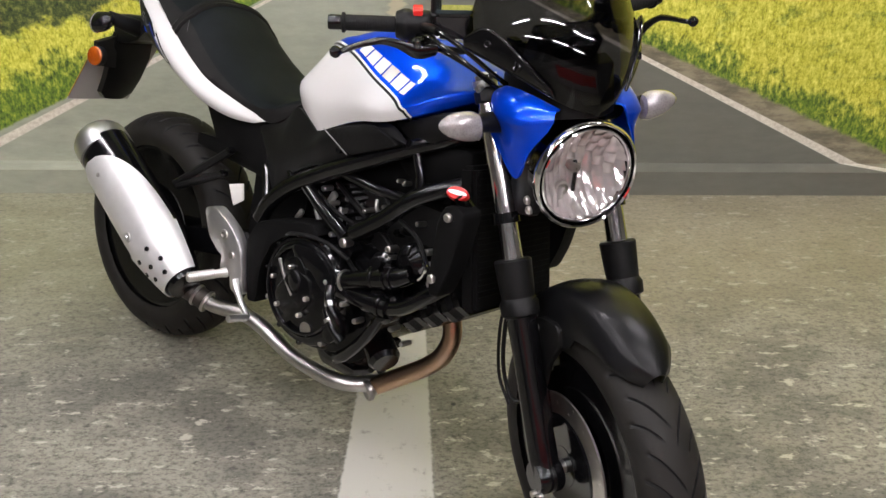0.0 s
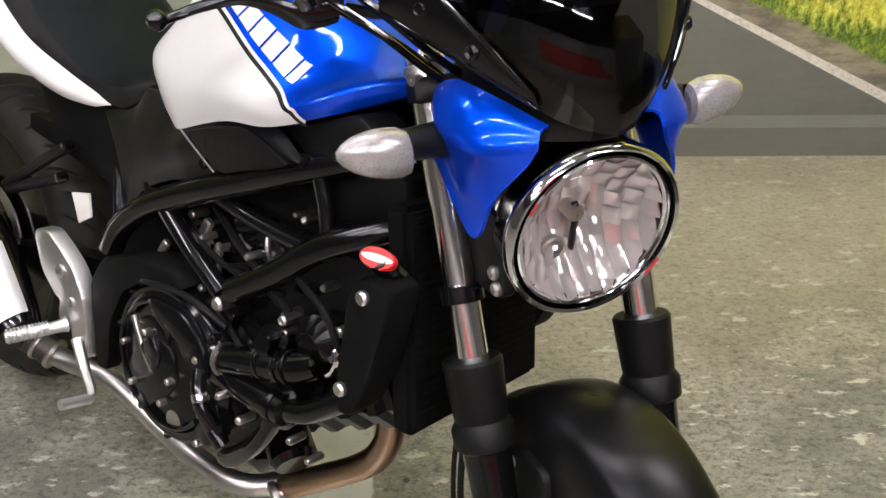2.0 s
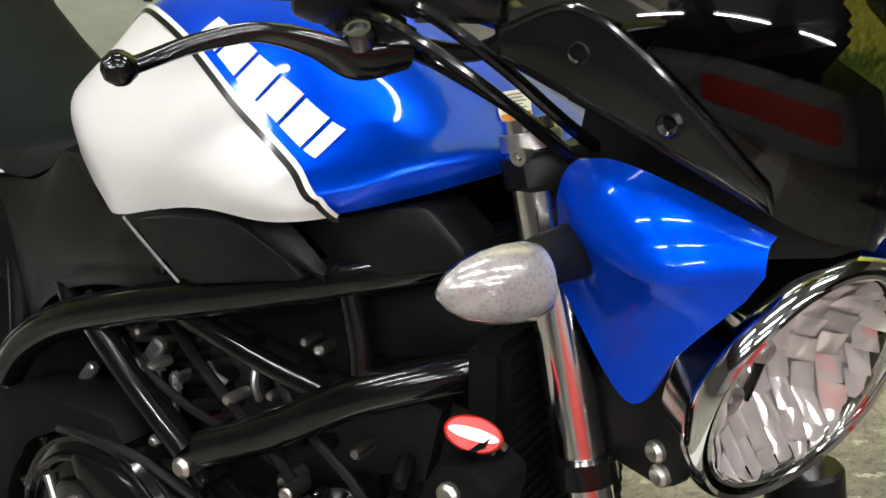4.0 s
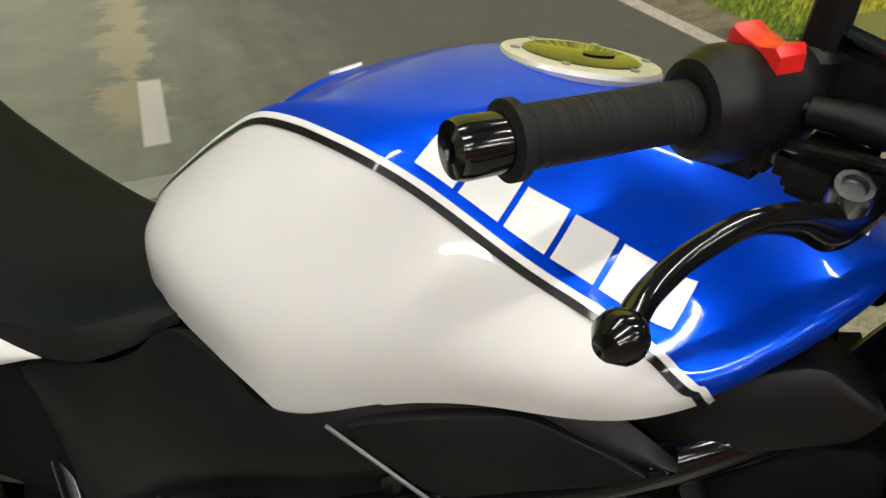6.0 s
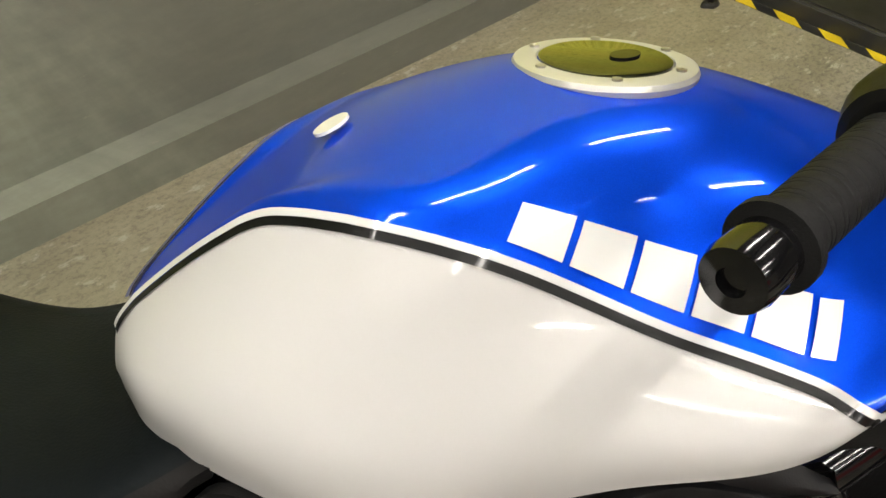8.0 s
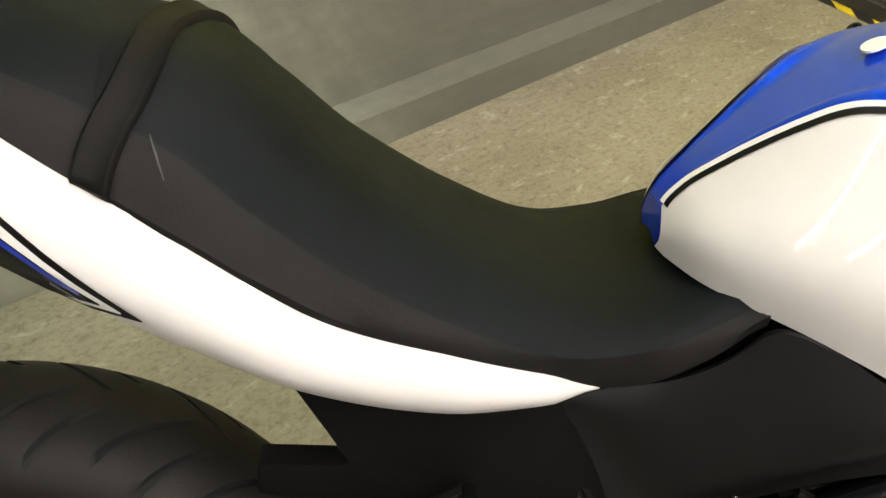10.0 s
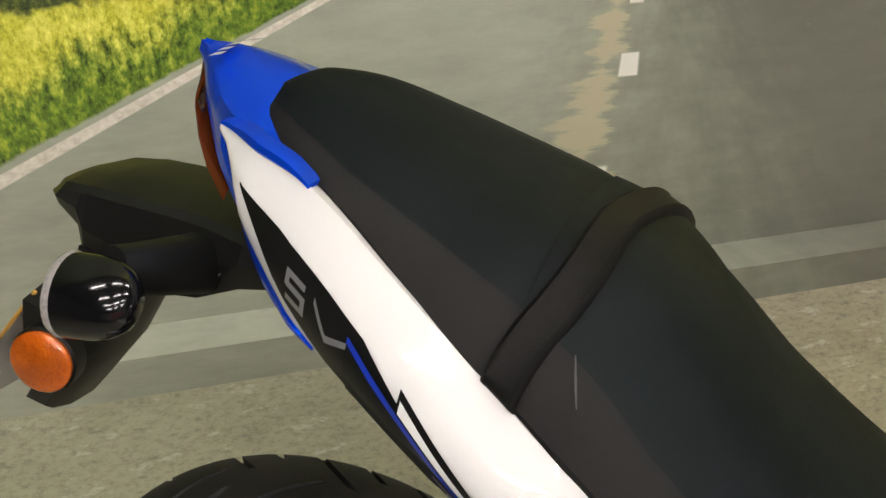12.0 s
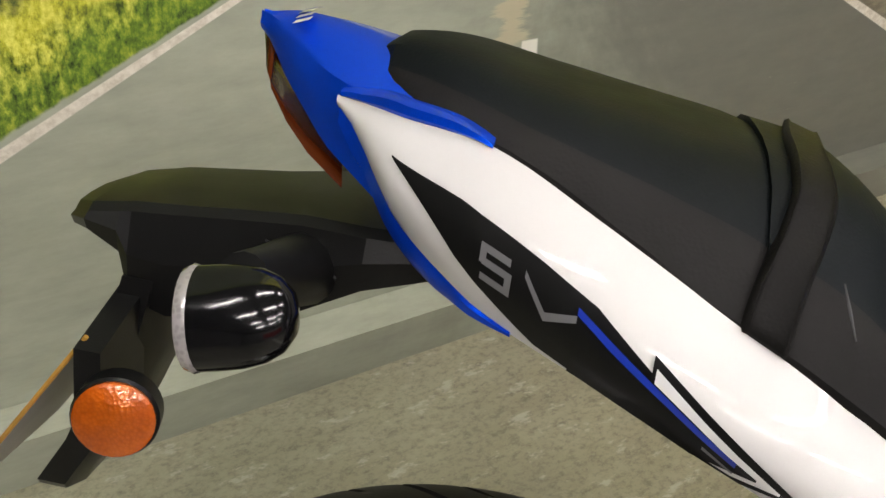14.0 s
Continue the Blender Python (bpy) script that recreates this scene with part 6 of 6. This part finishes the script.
def reflector_bowl():
    """A bowl of upright mirror cells, each a small bulging pillow, over a dished back."""
    bm = bmesh.new()
    random.seed(3)
    def depth(y, z):
        return -0.056 * (1 - (y * y + z * z) / 0.088 ** 2) - 0.006
    wide, tall, n = 0.0160, 0.0200, 4
    for i in range(-8, 9):
        for j in range(-4, 5):
            cy, cz = i * wide, j * tall + (0.006 if i % 2 else -0.006)
            if math.hypot(cy, cz) > 0.093:
                continue
            tilt, roll, swell = random.uniform(-0.30, 0.30), random.uniform(-0.45, 0.35), random.uniform(0.0022, 0.0042)
            grid = []
            for a in range(n + 1):
                row = []
                for b in range(n + 1):
                    fy, fz = a / n - 0.5, b / n - 0.5
                    y, z = cy + fy * wide, cz + fz * tall
                    r = math.hypot(y, z)
                    if r > 0.0868:
                        y, z = y * 0.0868 / r, z * 0.0868 / r
                    d = depth(y, z) + fy * wide * tilt + fz * tall * roll + swell * (1 - 4 * fy * fy) * (1 - 2 * fz * fz)
                    row.append(bm.verts.new(HL + HW * d + Vector((0, y, z))))
                grid.append(row)
            for a in range(n):
                for b in range(n):
                    bm.faces.new((grid[a][b], grid[a + 1][b], grid[a + 1][b + 1], grid[a][b + 1]))
    bmesh.ops.dissolve_degenerate(bm, dist=1e-5, edges=bm.edges[:])
    skin(bm, [[HL + HW * (depth(r, 0) - 0.010) + Vector((0, r * math.cos(a), r * math.sin(a))) for a in [2 * math.pi * j / 36 for j in range(36)]] for r in (0.0868, 0.05, 0.012, 0.001)], True, False)
    for f in bm.faces:
        if f.normal.dot(HW) < 0:
            f.normal_flip()
    return bm
add("headlight_reflector", reflector_bowl(), plain("silvered_bowl", (0.98, 0.93, 0.92), 0.10, 0.60, wear=0.02), bucket, "faceted mirror reflector", True, angle=40)
add("bulb_cap", lathe([(0.001, -0.06), (0.0105, -0.06), (0.0105, -0.040), (0.008, -0.036), (0.0005, -0.036)], HL, HW, 20), STEEL, bucket, "bulb shield", True)
add("parking_lamp", lathe([(0.014, -0.012), (0.0150, -0.004), (0.0120, -0.002), (0.0105, -0.010), (0.0005, -0.012)], HL - HW * 0.034 + Vector((0, -0.027, -0.038)), HW, 22), STEEL, bucket, "small round parking lamp", True)
add("bulb_stay", tube([HL - HW * 0.045 + Vector((0, 0, 0.012)), HL - HW * 0.040, HL - HW * 0.046 + Vector((0, 0.0, -0.050))], 0.0042, 3, 8), GLOSS, bucket, "dark bulb stay", True)
add("headlight_lens", lathe([(0.087, 0.001), (0.080, 0.007), (0.060, 0.013), (0.030, 0.0165), (0.0005, 0.018)], HL, HW, 48, caps=False), CLEAR, bucket, "clear headlight lens", True)
both("headlight_bracket", lambda: slab(corners([(1.185, 0.80), (1.215, 0.87), (1.270, 0.880), (1.292, 0.845), (1.288, 0.785), (1.215, 0.765)], 0.15), -0.085, -0.100, 0.004), SATIN, bike, "black headlight bracket", True)
for flip in (False, True):
    for x, z in ((1.269, 0.812), (1.277, 0.796)):
        b2 = lathe([(0.0085, -0.004), (0.0085, 0.004), (0.006, 0.007), (0.0005, 0.004)], (x, -0.100, z), (0, -1, 0), 14)
        add("bracket_bolt", mirrored(b2) if flip else b2, STEEL, bike, "bright bracket bolt", True)

# ---- cowl and screen ----
def cowl_side():
    """Blue side of the headlight cowl: an upper facet, a crease, and a flank that runs to a point beside the fork."""
    top = catmull([(1.160, -0.112, 0.994), (1.198, -0.112, 1.008), (1.245, -0.094, 1.004), (1.288, -0.056, 0.984)], 10)
    crease = catmull([(1.160, -0.128, 0.966), (1.208, -0.141, 0.962), (1.268, -0.126, 0.958), (1.300, -0.074, 0.966)], 10)
    low = catmull([(1.168, -0.130, 0.912), (1.252, -0.122, 0.852), (1.278, -0.110, 0.905), (1.296, -0.082, 0.948)], 10)
    rows = []
    for n, (a, b, c) in enumerate(zip(top, crease, low)):
        u = n / (len(top) - 1)
        row = []
        for j in range(7):
            k = j / 6
            row.append(a + (b - a) * k + Vector((0.0, -0.004, 0.006)) * math.sin(math.pi * k))
        for j in range(1, 12):
            k = j / 11
            hollow = math.sin(math.pi * k) * math.sin(math.pi * min(1.0, 0.15 + u))
            row.append(b + (c - b) * k + Vector((-0.004, 0.009, 0.0)) * hollow)
        rows.append(row)
    bm = skin(bmesh.new(), rows, False, False)
    bmesh.ops.recalc_face_normals(bm, faces=bm.faces[:])
    if sum((f.normal.y for f in bm.faces), 0.0) > 0:
        bmesh.ops.reverse_faces(bm, faces=bm.faces[:])
    bmesh.ops.solidify(bm, geom=bm.faces[:], thickness=0.004)
    return bm
both("headlight_cowl", cowl_side, BLUE, bike, "metallic blue headlight cowl", True, angle=50)
add("cowl_core", skin(bmesh.new(), [[(x, -w, z0), (x, -w * 0.9, z1), (x, w * 0.9, z1), (x, w, z0)] for x, w, z0, z1 in ((1.13, 0.095, 0.93, 1.03), (1.19, 0.100, 0.94, 1.05), (1.245, 0.082, 0.955, 1.045), (1.280, 0.050, 0.962, 1.020), (1.302, 0.016, 0.966, 0.990))]), SATIN, bike, "black inner cowl", True, angle=25)

def screen_mesh():
    """A smoked fly screen: a pointed nose that wraps back into two side wings."""
    base = catmull([(1.318, 0.0, 0.975), (1.300, -0.048, 0.990), (1.258, -0.100, 1.022), (1.205, -0.146, 1.052), (1.149, -0.174, 1.070)], 6)
    high = catmull([(1.180, 0.0, 1.275), (1.174, -0.045, 1.270), (1.152, -0.092, 1.250), (1.136, -0.138, 1.185), (1.135, -0.170, 1.096)], 6)
    rows = []
    for i in range(21):
        k = i / 20
        half = []
        for n, (a, b) in enumerate(zip(base, high)):
            t = n / (len(base) - 1)
            half.append(a + (b - a) * k + Vector((0.040, -0.012 * t, 0.0)) * math.sin(math.pi * k ** 0.8) * (1 - t ** 2))
        rows.append([Vector((p.x, -p.y, p.z)) for p in half[:0:-1]] + half)
    bm = skin(bmesh.new(), rows, False, False)
    bmesh.ops.recalc_face_normals(bm, faces=bm.faces[:])
    bmesh.ops.solidify(bm, geom=bm.faces[:], thickness=0.003)
    return bm
screen_ob = add("fly_screen", screen_mesh(), SMOKE, bike, "dark smoked fly screen", True, angle=50)
def wing_mesh():
    """The raised black mounting wing on the side of the screen."""
    up = catmull([(1.152, -0.179, 1.090), (1.195, -0.157, 1.112), (1.245, -0.124, 1.078), (1.290, -0.078, 1.020)], 6)
    down = catmull([(1.152, -0.179, 1.073), (1.205, -0.154, 1.058), (1.252, -0.116, 1.034), (1.292, -0.072, 1.006)], 6)
    bm = skin(bmesh.new(), [[a + (b - a) * (j / 4) + Vector((0.0, -0.003 * math.sin(math.pi * j / 4), 0)) for j in range(5)] for a, b in zip(up, down)], False, False)
    bmesh.ops.recalc_face_normals(bm, faces=bm.faces[:])
    bmesh.ops.solidify(bm, geom=bm.faces[:], thickness=0.004)
    return bm, up + down[::-1] + up[:1]
for flip in (False, True):
    bm, rim_line = wing_mesh()
    wing = add("screen_bracket", mirrored(bm) if flip else bm, GLOSS, screen_ob, "glossy black screen bracket", True)
    bm = tube(rim_line, 0.0026, 1, 8)
    add("bracket_rim", mirrored(bm) if flip else bm, GLOSS, wing, "", True)
    for at in ((1.197, -0.152, 1.086), (1.246, -0.120, 1.054)):
        b2 = lathe([(0.0085, -0.006), (0.0085, 0.005), (0.006, 0.008), (0.003, 0.005), (0.0005, 0.005)], at, (0.45, -0.85, 0.15), 14)
        add("screen_bolt", mirrored(b2) if flip else b2, GLOSS, wing, "", True)
gauge = add("instrument", soft_box((-0.028, -0.066, -0.045), (0.028, 0.066, 0.045), 0.012, Matrix.Translation((1.185, 0.0, 1.062)) @ Matrix.Rotation(radians(30), 4, "Y")), SATIN, bike, "black instrument housing", True)
add("instrument_face", soft_box((-0.031, -0.055, -0.036), (-0.0285, 0.055, 0.036), 0.002, Matrix.Translation((1.185, 0.0, 1.062)) @ Matrix.Rotation(radians(30), 4, "Y")), plain("dark_glass", (0.02, 0.022, 0.02), 0.08, coat=1.0), gauge, "dark display", True)

# front indicators
def indicator(side):
    c = Vector((1.212, -0.222 * side, 0.946))
    inset = 0.0 if side > 0 else 0.012
    def shell(lo, hi, grow):
        rows = []
        for y, r in ((0.174, 0.016), (0.178, 0.0235), (0.189, 0.0272), (0.205, 0.0268), (0.221, 0.0240), (0.236, 0.0185), (0.247, 0.0110), (0.253, 0.003)):
            rows.append([Vector((c.x + (r + grow) * 0.85 * math.cos(a), -(y - inset) * side, c.z + 0.006 * (y - 0.2) / 0.05 + (r + grow) * math.sin(a))) for a in [lo + (hi - lo) * j / 16 for j in range(17)]])
        return skin(bmesh.new(), rows, True)
    o = add("front_indicator", shell(radians(95), radians(265), 0.0), GLOSS, bike, "black front indicator shell with clear lens", True)
    add("indicator_lens", shell(radians(-100), radians(100), 0.0006), FROST, o, "clear ribbed lens", True)
    add("indicator_stem", tube([(1.185, -0.095 * side, 0.938), (1.192, -0.150 * side, 0.942), (1.204, -0.190 * side, 0.947)], [0.022, 0.019, 0.016], 4, 14), SATIN, o, "", True)
indicator(1), indicator(-1)

# ---- handlebar ----
BAR_IN, BAR_OUT = Vector((0.996, -0.239, 1.087)), Vector((0.950, -0.357, 1.091))
bar = add("handlebar", tube([(1.085, 0.0, 1.045), (1.082, -0.07, 1.046), (1.055, -0.120, 1.068), (1.018, -0.190, 1.086), BAR_IN, BAR_IN + (BAR_OUT - BAR_IN) * 0.9], 0.0115, 6, 14), GLOSS, bike, "black handlebar", True)
add("handlebar_half", mirrored(tube([(1.085, 0.0, 1.045), (1.082, -0.07, 1.046), (1.055, -0.120, 1.068), (1.018, -0.190, 1.086), BAR_IN, BAR_IN + (BAR_OUT - BAR_IN) * 0.9], 0.0115, 6, 14)), GLOSS, bar, "", True)
GW = (BAR_OUT - BAR_IN).normalized()
L = (BAR_OUT - BAR_IN).length
def grip_mesh():
    prof = [(0.014, 0.0), (0.0215, 0.002), (0.0215, 0.008), (0.0146, 0.011)]
    for n in range(27):
        z = 0.013 + (L - 0.037) * n / 26
        prof += [(0.0150, z), (0.0150, z + 0.0020), (0.0147, z + 0.0023), (0.0147, z + 0.0028)] if n % 3 else [(0.0150, z)]
    return lathe(prof + [(0.0158, L - 0.022), (0.0190, L - 0.020), (0.0190, L - 0.015), (0.012, L - 0.013)], BAR_IN, GW, 28)
def weight_mesh():
    return lathe([(0.012, L - 0.015), (0.0140, L - 0.013), (0.0145, L + 0.006), (0.0132, L + 0.011), (0.006, L + 0.012), (0.005, L + 0.009), (0.0005, L + 0.009)], BAR_IN, GW, 28)
def switch_mesh():
    bm = lathe([(0.012, -0.058), (0.021, -0.057), (0.025, -0.052), (0.0262, -0.040), (0.0262, -0.016), (0.0275, -0.013), (0.0275, -0.004), (0.026, 0.000), (0.0225, 0.010), (0.018, 0.012)], BAR_IN, GW, 28, squash=1.10)
    for f in bm.faces:
        f.smooth = True
    return bm
def brake_body():
    bm = soft_box((1.030, -0.232, 1.050), (1.078, -0.192, 1.076), 0.008)
    return bm
def lever_mesh():
    """A flat-sided lever: deep at the pivot, thin and round at the ball."""
    spine = catmull([(1.078, -0.205, 1.056), (1.074, -0.228, 1.052), (1.070, -0.246, 1.054), (1.063, -0.270, 1.066), (1.055, -0.295, 1.0725), (1.050, -0.312, 1.072), (1.044, -0.338, 1.067), (1.043, -0.362, 1.061), (1.047, -0.380, 1.058)], 5)
    deep = catmull([(v, 0, 0) for v in (0.013, 0.0145, 0.0135, 0.0095, 0.0072, 0.0066, 0.0060, 0.0056, 0.0055)], 5)
    rings = []
    for p, d in zip(spine, deep):
        h, w = d.x, 0.0065
        rings.append([(p.x + w * math.cos(a) * (1.0 if math.cos(a) > 0 else 0.8), p.y + 0.5 * w * math.cos(a), p.z + h * math.sin(a)) for a in [2 * math.pi * j / 12 for j in range(12)]])
    bm = skin(bmesh.new(), rings)
    bmesh.ops.recalc_face_normals(bm, faces=bm.faces[:])
    return bm
for flip in (False, True):
    def put(name, bm, mat, label, parent=bar):
        return add(name, mirrored(bm) if flip else bm, mat, parent, label, True)
    put("grip", grip_mesh(), GRIP, "black rubber grip")
    put("bar_end", weight_mesh(), GLOSS, "glossy black bar end weight")
    sw = put("switch_housing", switch_mesh(), SATIN, "black switch housing")
    put("lever_bracket", brake_body(), SATIN, "black lever bracket")
    lv = put("lever", lever_mesh(), GLOSS, "black lever with a ball end")
    ball = lathe([(0.0005, -0.0115), (0.0065, -0.0097), (0.0109, -0.0037), (0.0115, 0.0), (0.0109, 0.0037), (0.0065, 0.0097), (0.0005, 0.0115)], (1.049, -0.386, 1.059), (0, -1, 0), 20)
    put("lever_ball", ball, GLOSS, "", lv)
    put("lever_adjuster", lathe([(0.009, -0.008), (0.0108, -0.006), (0.0108, 0.003), (0.0092, 0.006), (0.0065, 0.006), (0.0055, 0.003), (0.0005, 0.003)], (1.072, -0.236, 1.069), (0.2, -0.35, 0.9), 14), plain("dull_chrome", (0.16, 0.16, 0.165), 0.25, 1.0, wear=0.4), "bright lever adjuster", lv)
    put("switch_body", soft_box((0.980, -0.230, 1.050), (1.026, -0.198, 1.096), 0.006), SATIN, "", sw)
    put("switch_screw", lathe([(0.004, -0.002), (0.004, 0.001), (0.0005, 0.0005)], (1.026, -0.214, 1.062), (1, 0, 0), 10), STEEL, "", sw)
# red stop switch, rocker shaped
def rocker():
    rows = []
    side = Vector((0, 0, 1)).cross(GW).normalized()
    top = GW.cross(side).normalized()
    if top.z < 0:
        top = -top
    for k, h, w in ((-0.018, 0.003, 0.008), (-0.015, 0.008, 0.0095), (-0.004, 0.004, 0.0095), (0.008, 0.006, 0.0095), (0.014, 0.009, 0.0095), (0.018, 0.004, 0.008)):
        p = BAR_IN + GW * -0.030 + side * -k * 1.0 + top * 0.0265
        rows.append([p + GW * w - top * 0.008, p + GW * w + top * h * 0.8, p + GW * w * 0.8 + top * h, p - GW * w * 0.8 + top * h, p - GW * w + top * h * 0.8, p - GW * w - top * 0.008])
    return skin(bmesh.new(), rows)
add("stop_switch", rocker(), RED, bar, "bright red stop switch", True, angle=40)
RESERVOIR = Matrix.Translation((1.0605, -0.158, 1.097)) @ Matrix.Rotation(radians(-24.7), 4, "Z")
tank_res = add("brake_reservoir", soft_box((-0.0255, -0.034, -0.026), (0.0255, 0.034, 0.020), 0.006, RESERVOIR), plain("reservoir_black", (0.012, 0.011, 0.012), 0.15, coat=0.5), bar, "black brake fluid reservoir", True)
add("reservoir_lid", soft_box((-0.0275, -0.036, 0.020), (0.0275, 0.036, 0.028), 0.003, RESERVOIR), plain("lid_gloss", (0.02, 0.03, 0.035), 0.12, coat=0.6), tank_res, "glossy dark lid", True)
add("reservoir_bolt", lathe([(0.006, -0.012), (0.006, 0.006), (0.0085, 0.007), (0.0085, 0.013), (0.0005, 0.014)], (1.087, -0.122, 1.076), (0.9, -0.4, 0), 12), ALLOY, tank_res, "", True)
add("reservoir_hose", tube([(1.080, -0.130, 1.074), (1.080, -0.128, 1.055), (1.068, -0.150, 1.045), (1.052, -0.185, 1.050)], 0.007, 5, 10), SATIN, tank_res, "black hose", True)
for way, r in (([(1.008, -0.214, 1.096), (1.041, -0.209, 1.088), (1.085, -0.204, 1.090), (1.125, -0.165, 1.060), (1.150, -0.110, 1.010), (1.150, -0.040, 0.96)], 0.0048), ([(1.006, -0.214, 1.066), (1.050, -0.222, 1.076), (1.100, -0.222, 1.080), (1.135, -0.175, 1.045), (1.155, -0.110, 0.99), (1.150, -0.03, 0.95)], 0.0042), ([(1.060, -0.198, 1.052), (1.095, -0.180, 1.045), (1.130, -0.130, 1.010), (1.150, -0.07, 0.95)], 0.0050)):
    add("control_cable", tube(way, r, 7, 10), GLOSS, bike, "black control cable", True)
add("cable_sleeve", tube([(1.036, -0.210, 1.089), (1.060, -0.207, 1.0895), (1.087, -0.203, 1.089)], [0.0075, 0.0095, 0.0085], 4, 12), SATIN, bike, "black cable sleeve", True)
for side in (-1, 1):
    add("mirror_stem", tube([(1.020, 0.180 * side, 1.090), (1.026, 0.182 * side, 1.150), (1.030, 0.200 * side, 1.235), (1.020, 0.270 * side, 1.290)], [0.011, 0.010, 0.0075, 0.006], 5, 10), SATIN, bar, "black mirror stem", True)
    add("mirror_base", lathe([(0.016, 0.0), (0.016, 0.018), (0.011, 0.024)], (1.020, 0.180 * side, 1.088), (0, 0, 1), 16), SATIN, bar, "", True)
    add("mirror_head", soft_box((-0.012, -0.065, -0.04), (0.012, 0.065, 0.04), 0.012, Matrix.Translation((1.020, 0.310 * side, 1.315)) @ Matrix.Rotation(radians(-8), 4, "Y")), SATIN, bar, "black mirror head", True)
for y in (-0.045, 0.045):
    add("bar_clamp", soft_box((1.062, y - 0.014, 0.995), (1.106, y + 0.014, 1.064), 0.006), SATIN, bike, "black handlebar clamp", True)
# ---- things on the floor ----
TAPE_Y, TAPE_B = plain("yellow_tape", (0.75, 0.55, 0.02), 0.45, wear=0.25), plain("black_tape", (0.02, 0.02, 0.02), 0.5, wear=0.3)
bm = bmesh.new()
box(bm, (4.715, 0.6, 0.0), (7.6, LEDGE_Y - 0.02, 0.05))
bmesh.ops.bevel(bm, geom=bm.edges[:], offset=0.004, segments=1, affect="EDGES")
stage = tagged(mesh_object("platform", bm, plain("platform_black", (0.02, 0.019, 0.018), 0.55, wear=0.4)), "low black display platform with hazard tape along its edge", "platform")
bm = bmesh.new()
box(bm, (4.708, 0.6, 0.0), (4.7145, LEDGE_Y - 0.02, 0.046))
part("edge_trim", bm, plain("edge_black", (0.03, 0.03, 0.03), 0.35), stage, "black edge strip", False)
for n in range(3):
    bm = bmesh.new()
    box(bm, (4.73, 0.62 + 1.25 * n, 0.05), (7.58, 1.86 + 1.25 * n, 0.053))
    part("panel", bm, plain("platform_top", (0.022, 0.021, 0.02), 0.5, wear=0.4), stage, "", False)
tape = bmesh.new()
box(tape, (4.664, 0.6, 0.0), (4.706, LEDGE_Y - 0.03, 0.0008))
tape = tagged(mesh_object("hazard_tape", tape, TAPE_B), "black and yellow striped hazard tape stuck on the floor", "tape")
for n in range(26):
    y = 0.64 + 0.144 * n
    bm = bmesh.new()
    pts = [(4.664, y, 0.0008), (4.706, y + 0.045, 0.0008), (4.706, y + 0.115, 0.0008), (4.664, y + 0.07, 0.0008)]
    skin(bm, [[(a, b, c + h) for a, b, c in pts] for h in (0.0, 0.0008)])
    part("stripe", bm, TAPE_Y, tape, smooth=False)
bm = skin(bmesh.new(), [[(4.585 + r * math.cos(a) * 0.036 * (1 + 0.2 * math.sin(3 * a)), 4.06 + r * math.sin(a) * 0.022, h) for a in [2 * math.pi * j / 18 for j in range(18)]] for r, h in ((1.0, 0.0), (1.02, 0.006), (0.8, 0.014), (0.4, 0.012))])
tagged(mesh_object("rubber_scrap", bm, RUBBER, True), "small dark rubber scrap lying on the floor", "scrap")
# unseen red banner added behind the camera, standing in for red seen in the chrome
bm = bmesh.new()
box(bm, (0.2, ROOM[2] + 0.004, 0.9), (6.2, ROOM[2] + 0.008, 2.3))
tagged(mesh_object("banner", bm, plain("banner_red", (0.62, 0.03, 0.02), 0.6, wear=0.1)), "unseen plain red banner flat on the wall, standing in for reflected red", "banner")
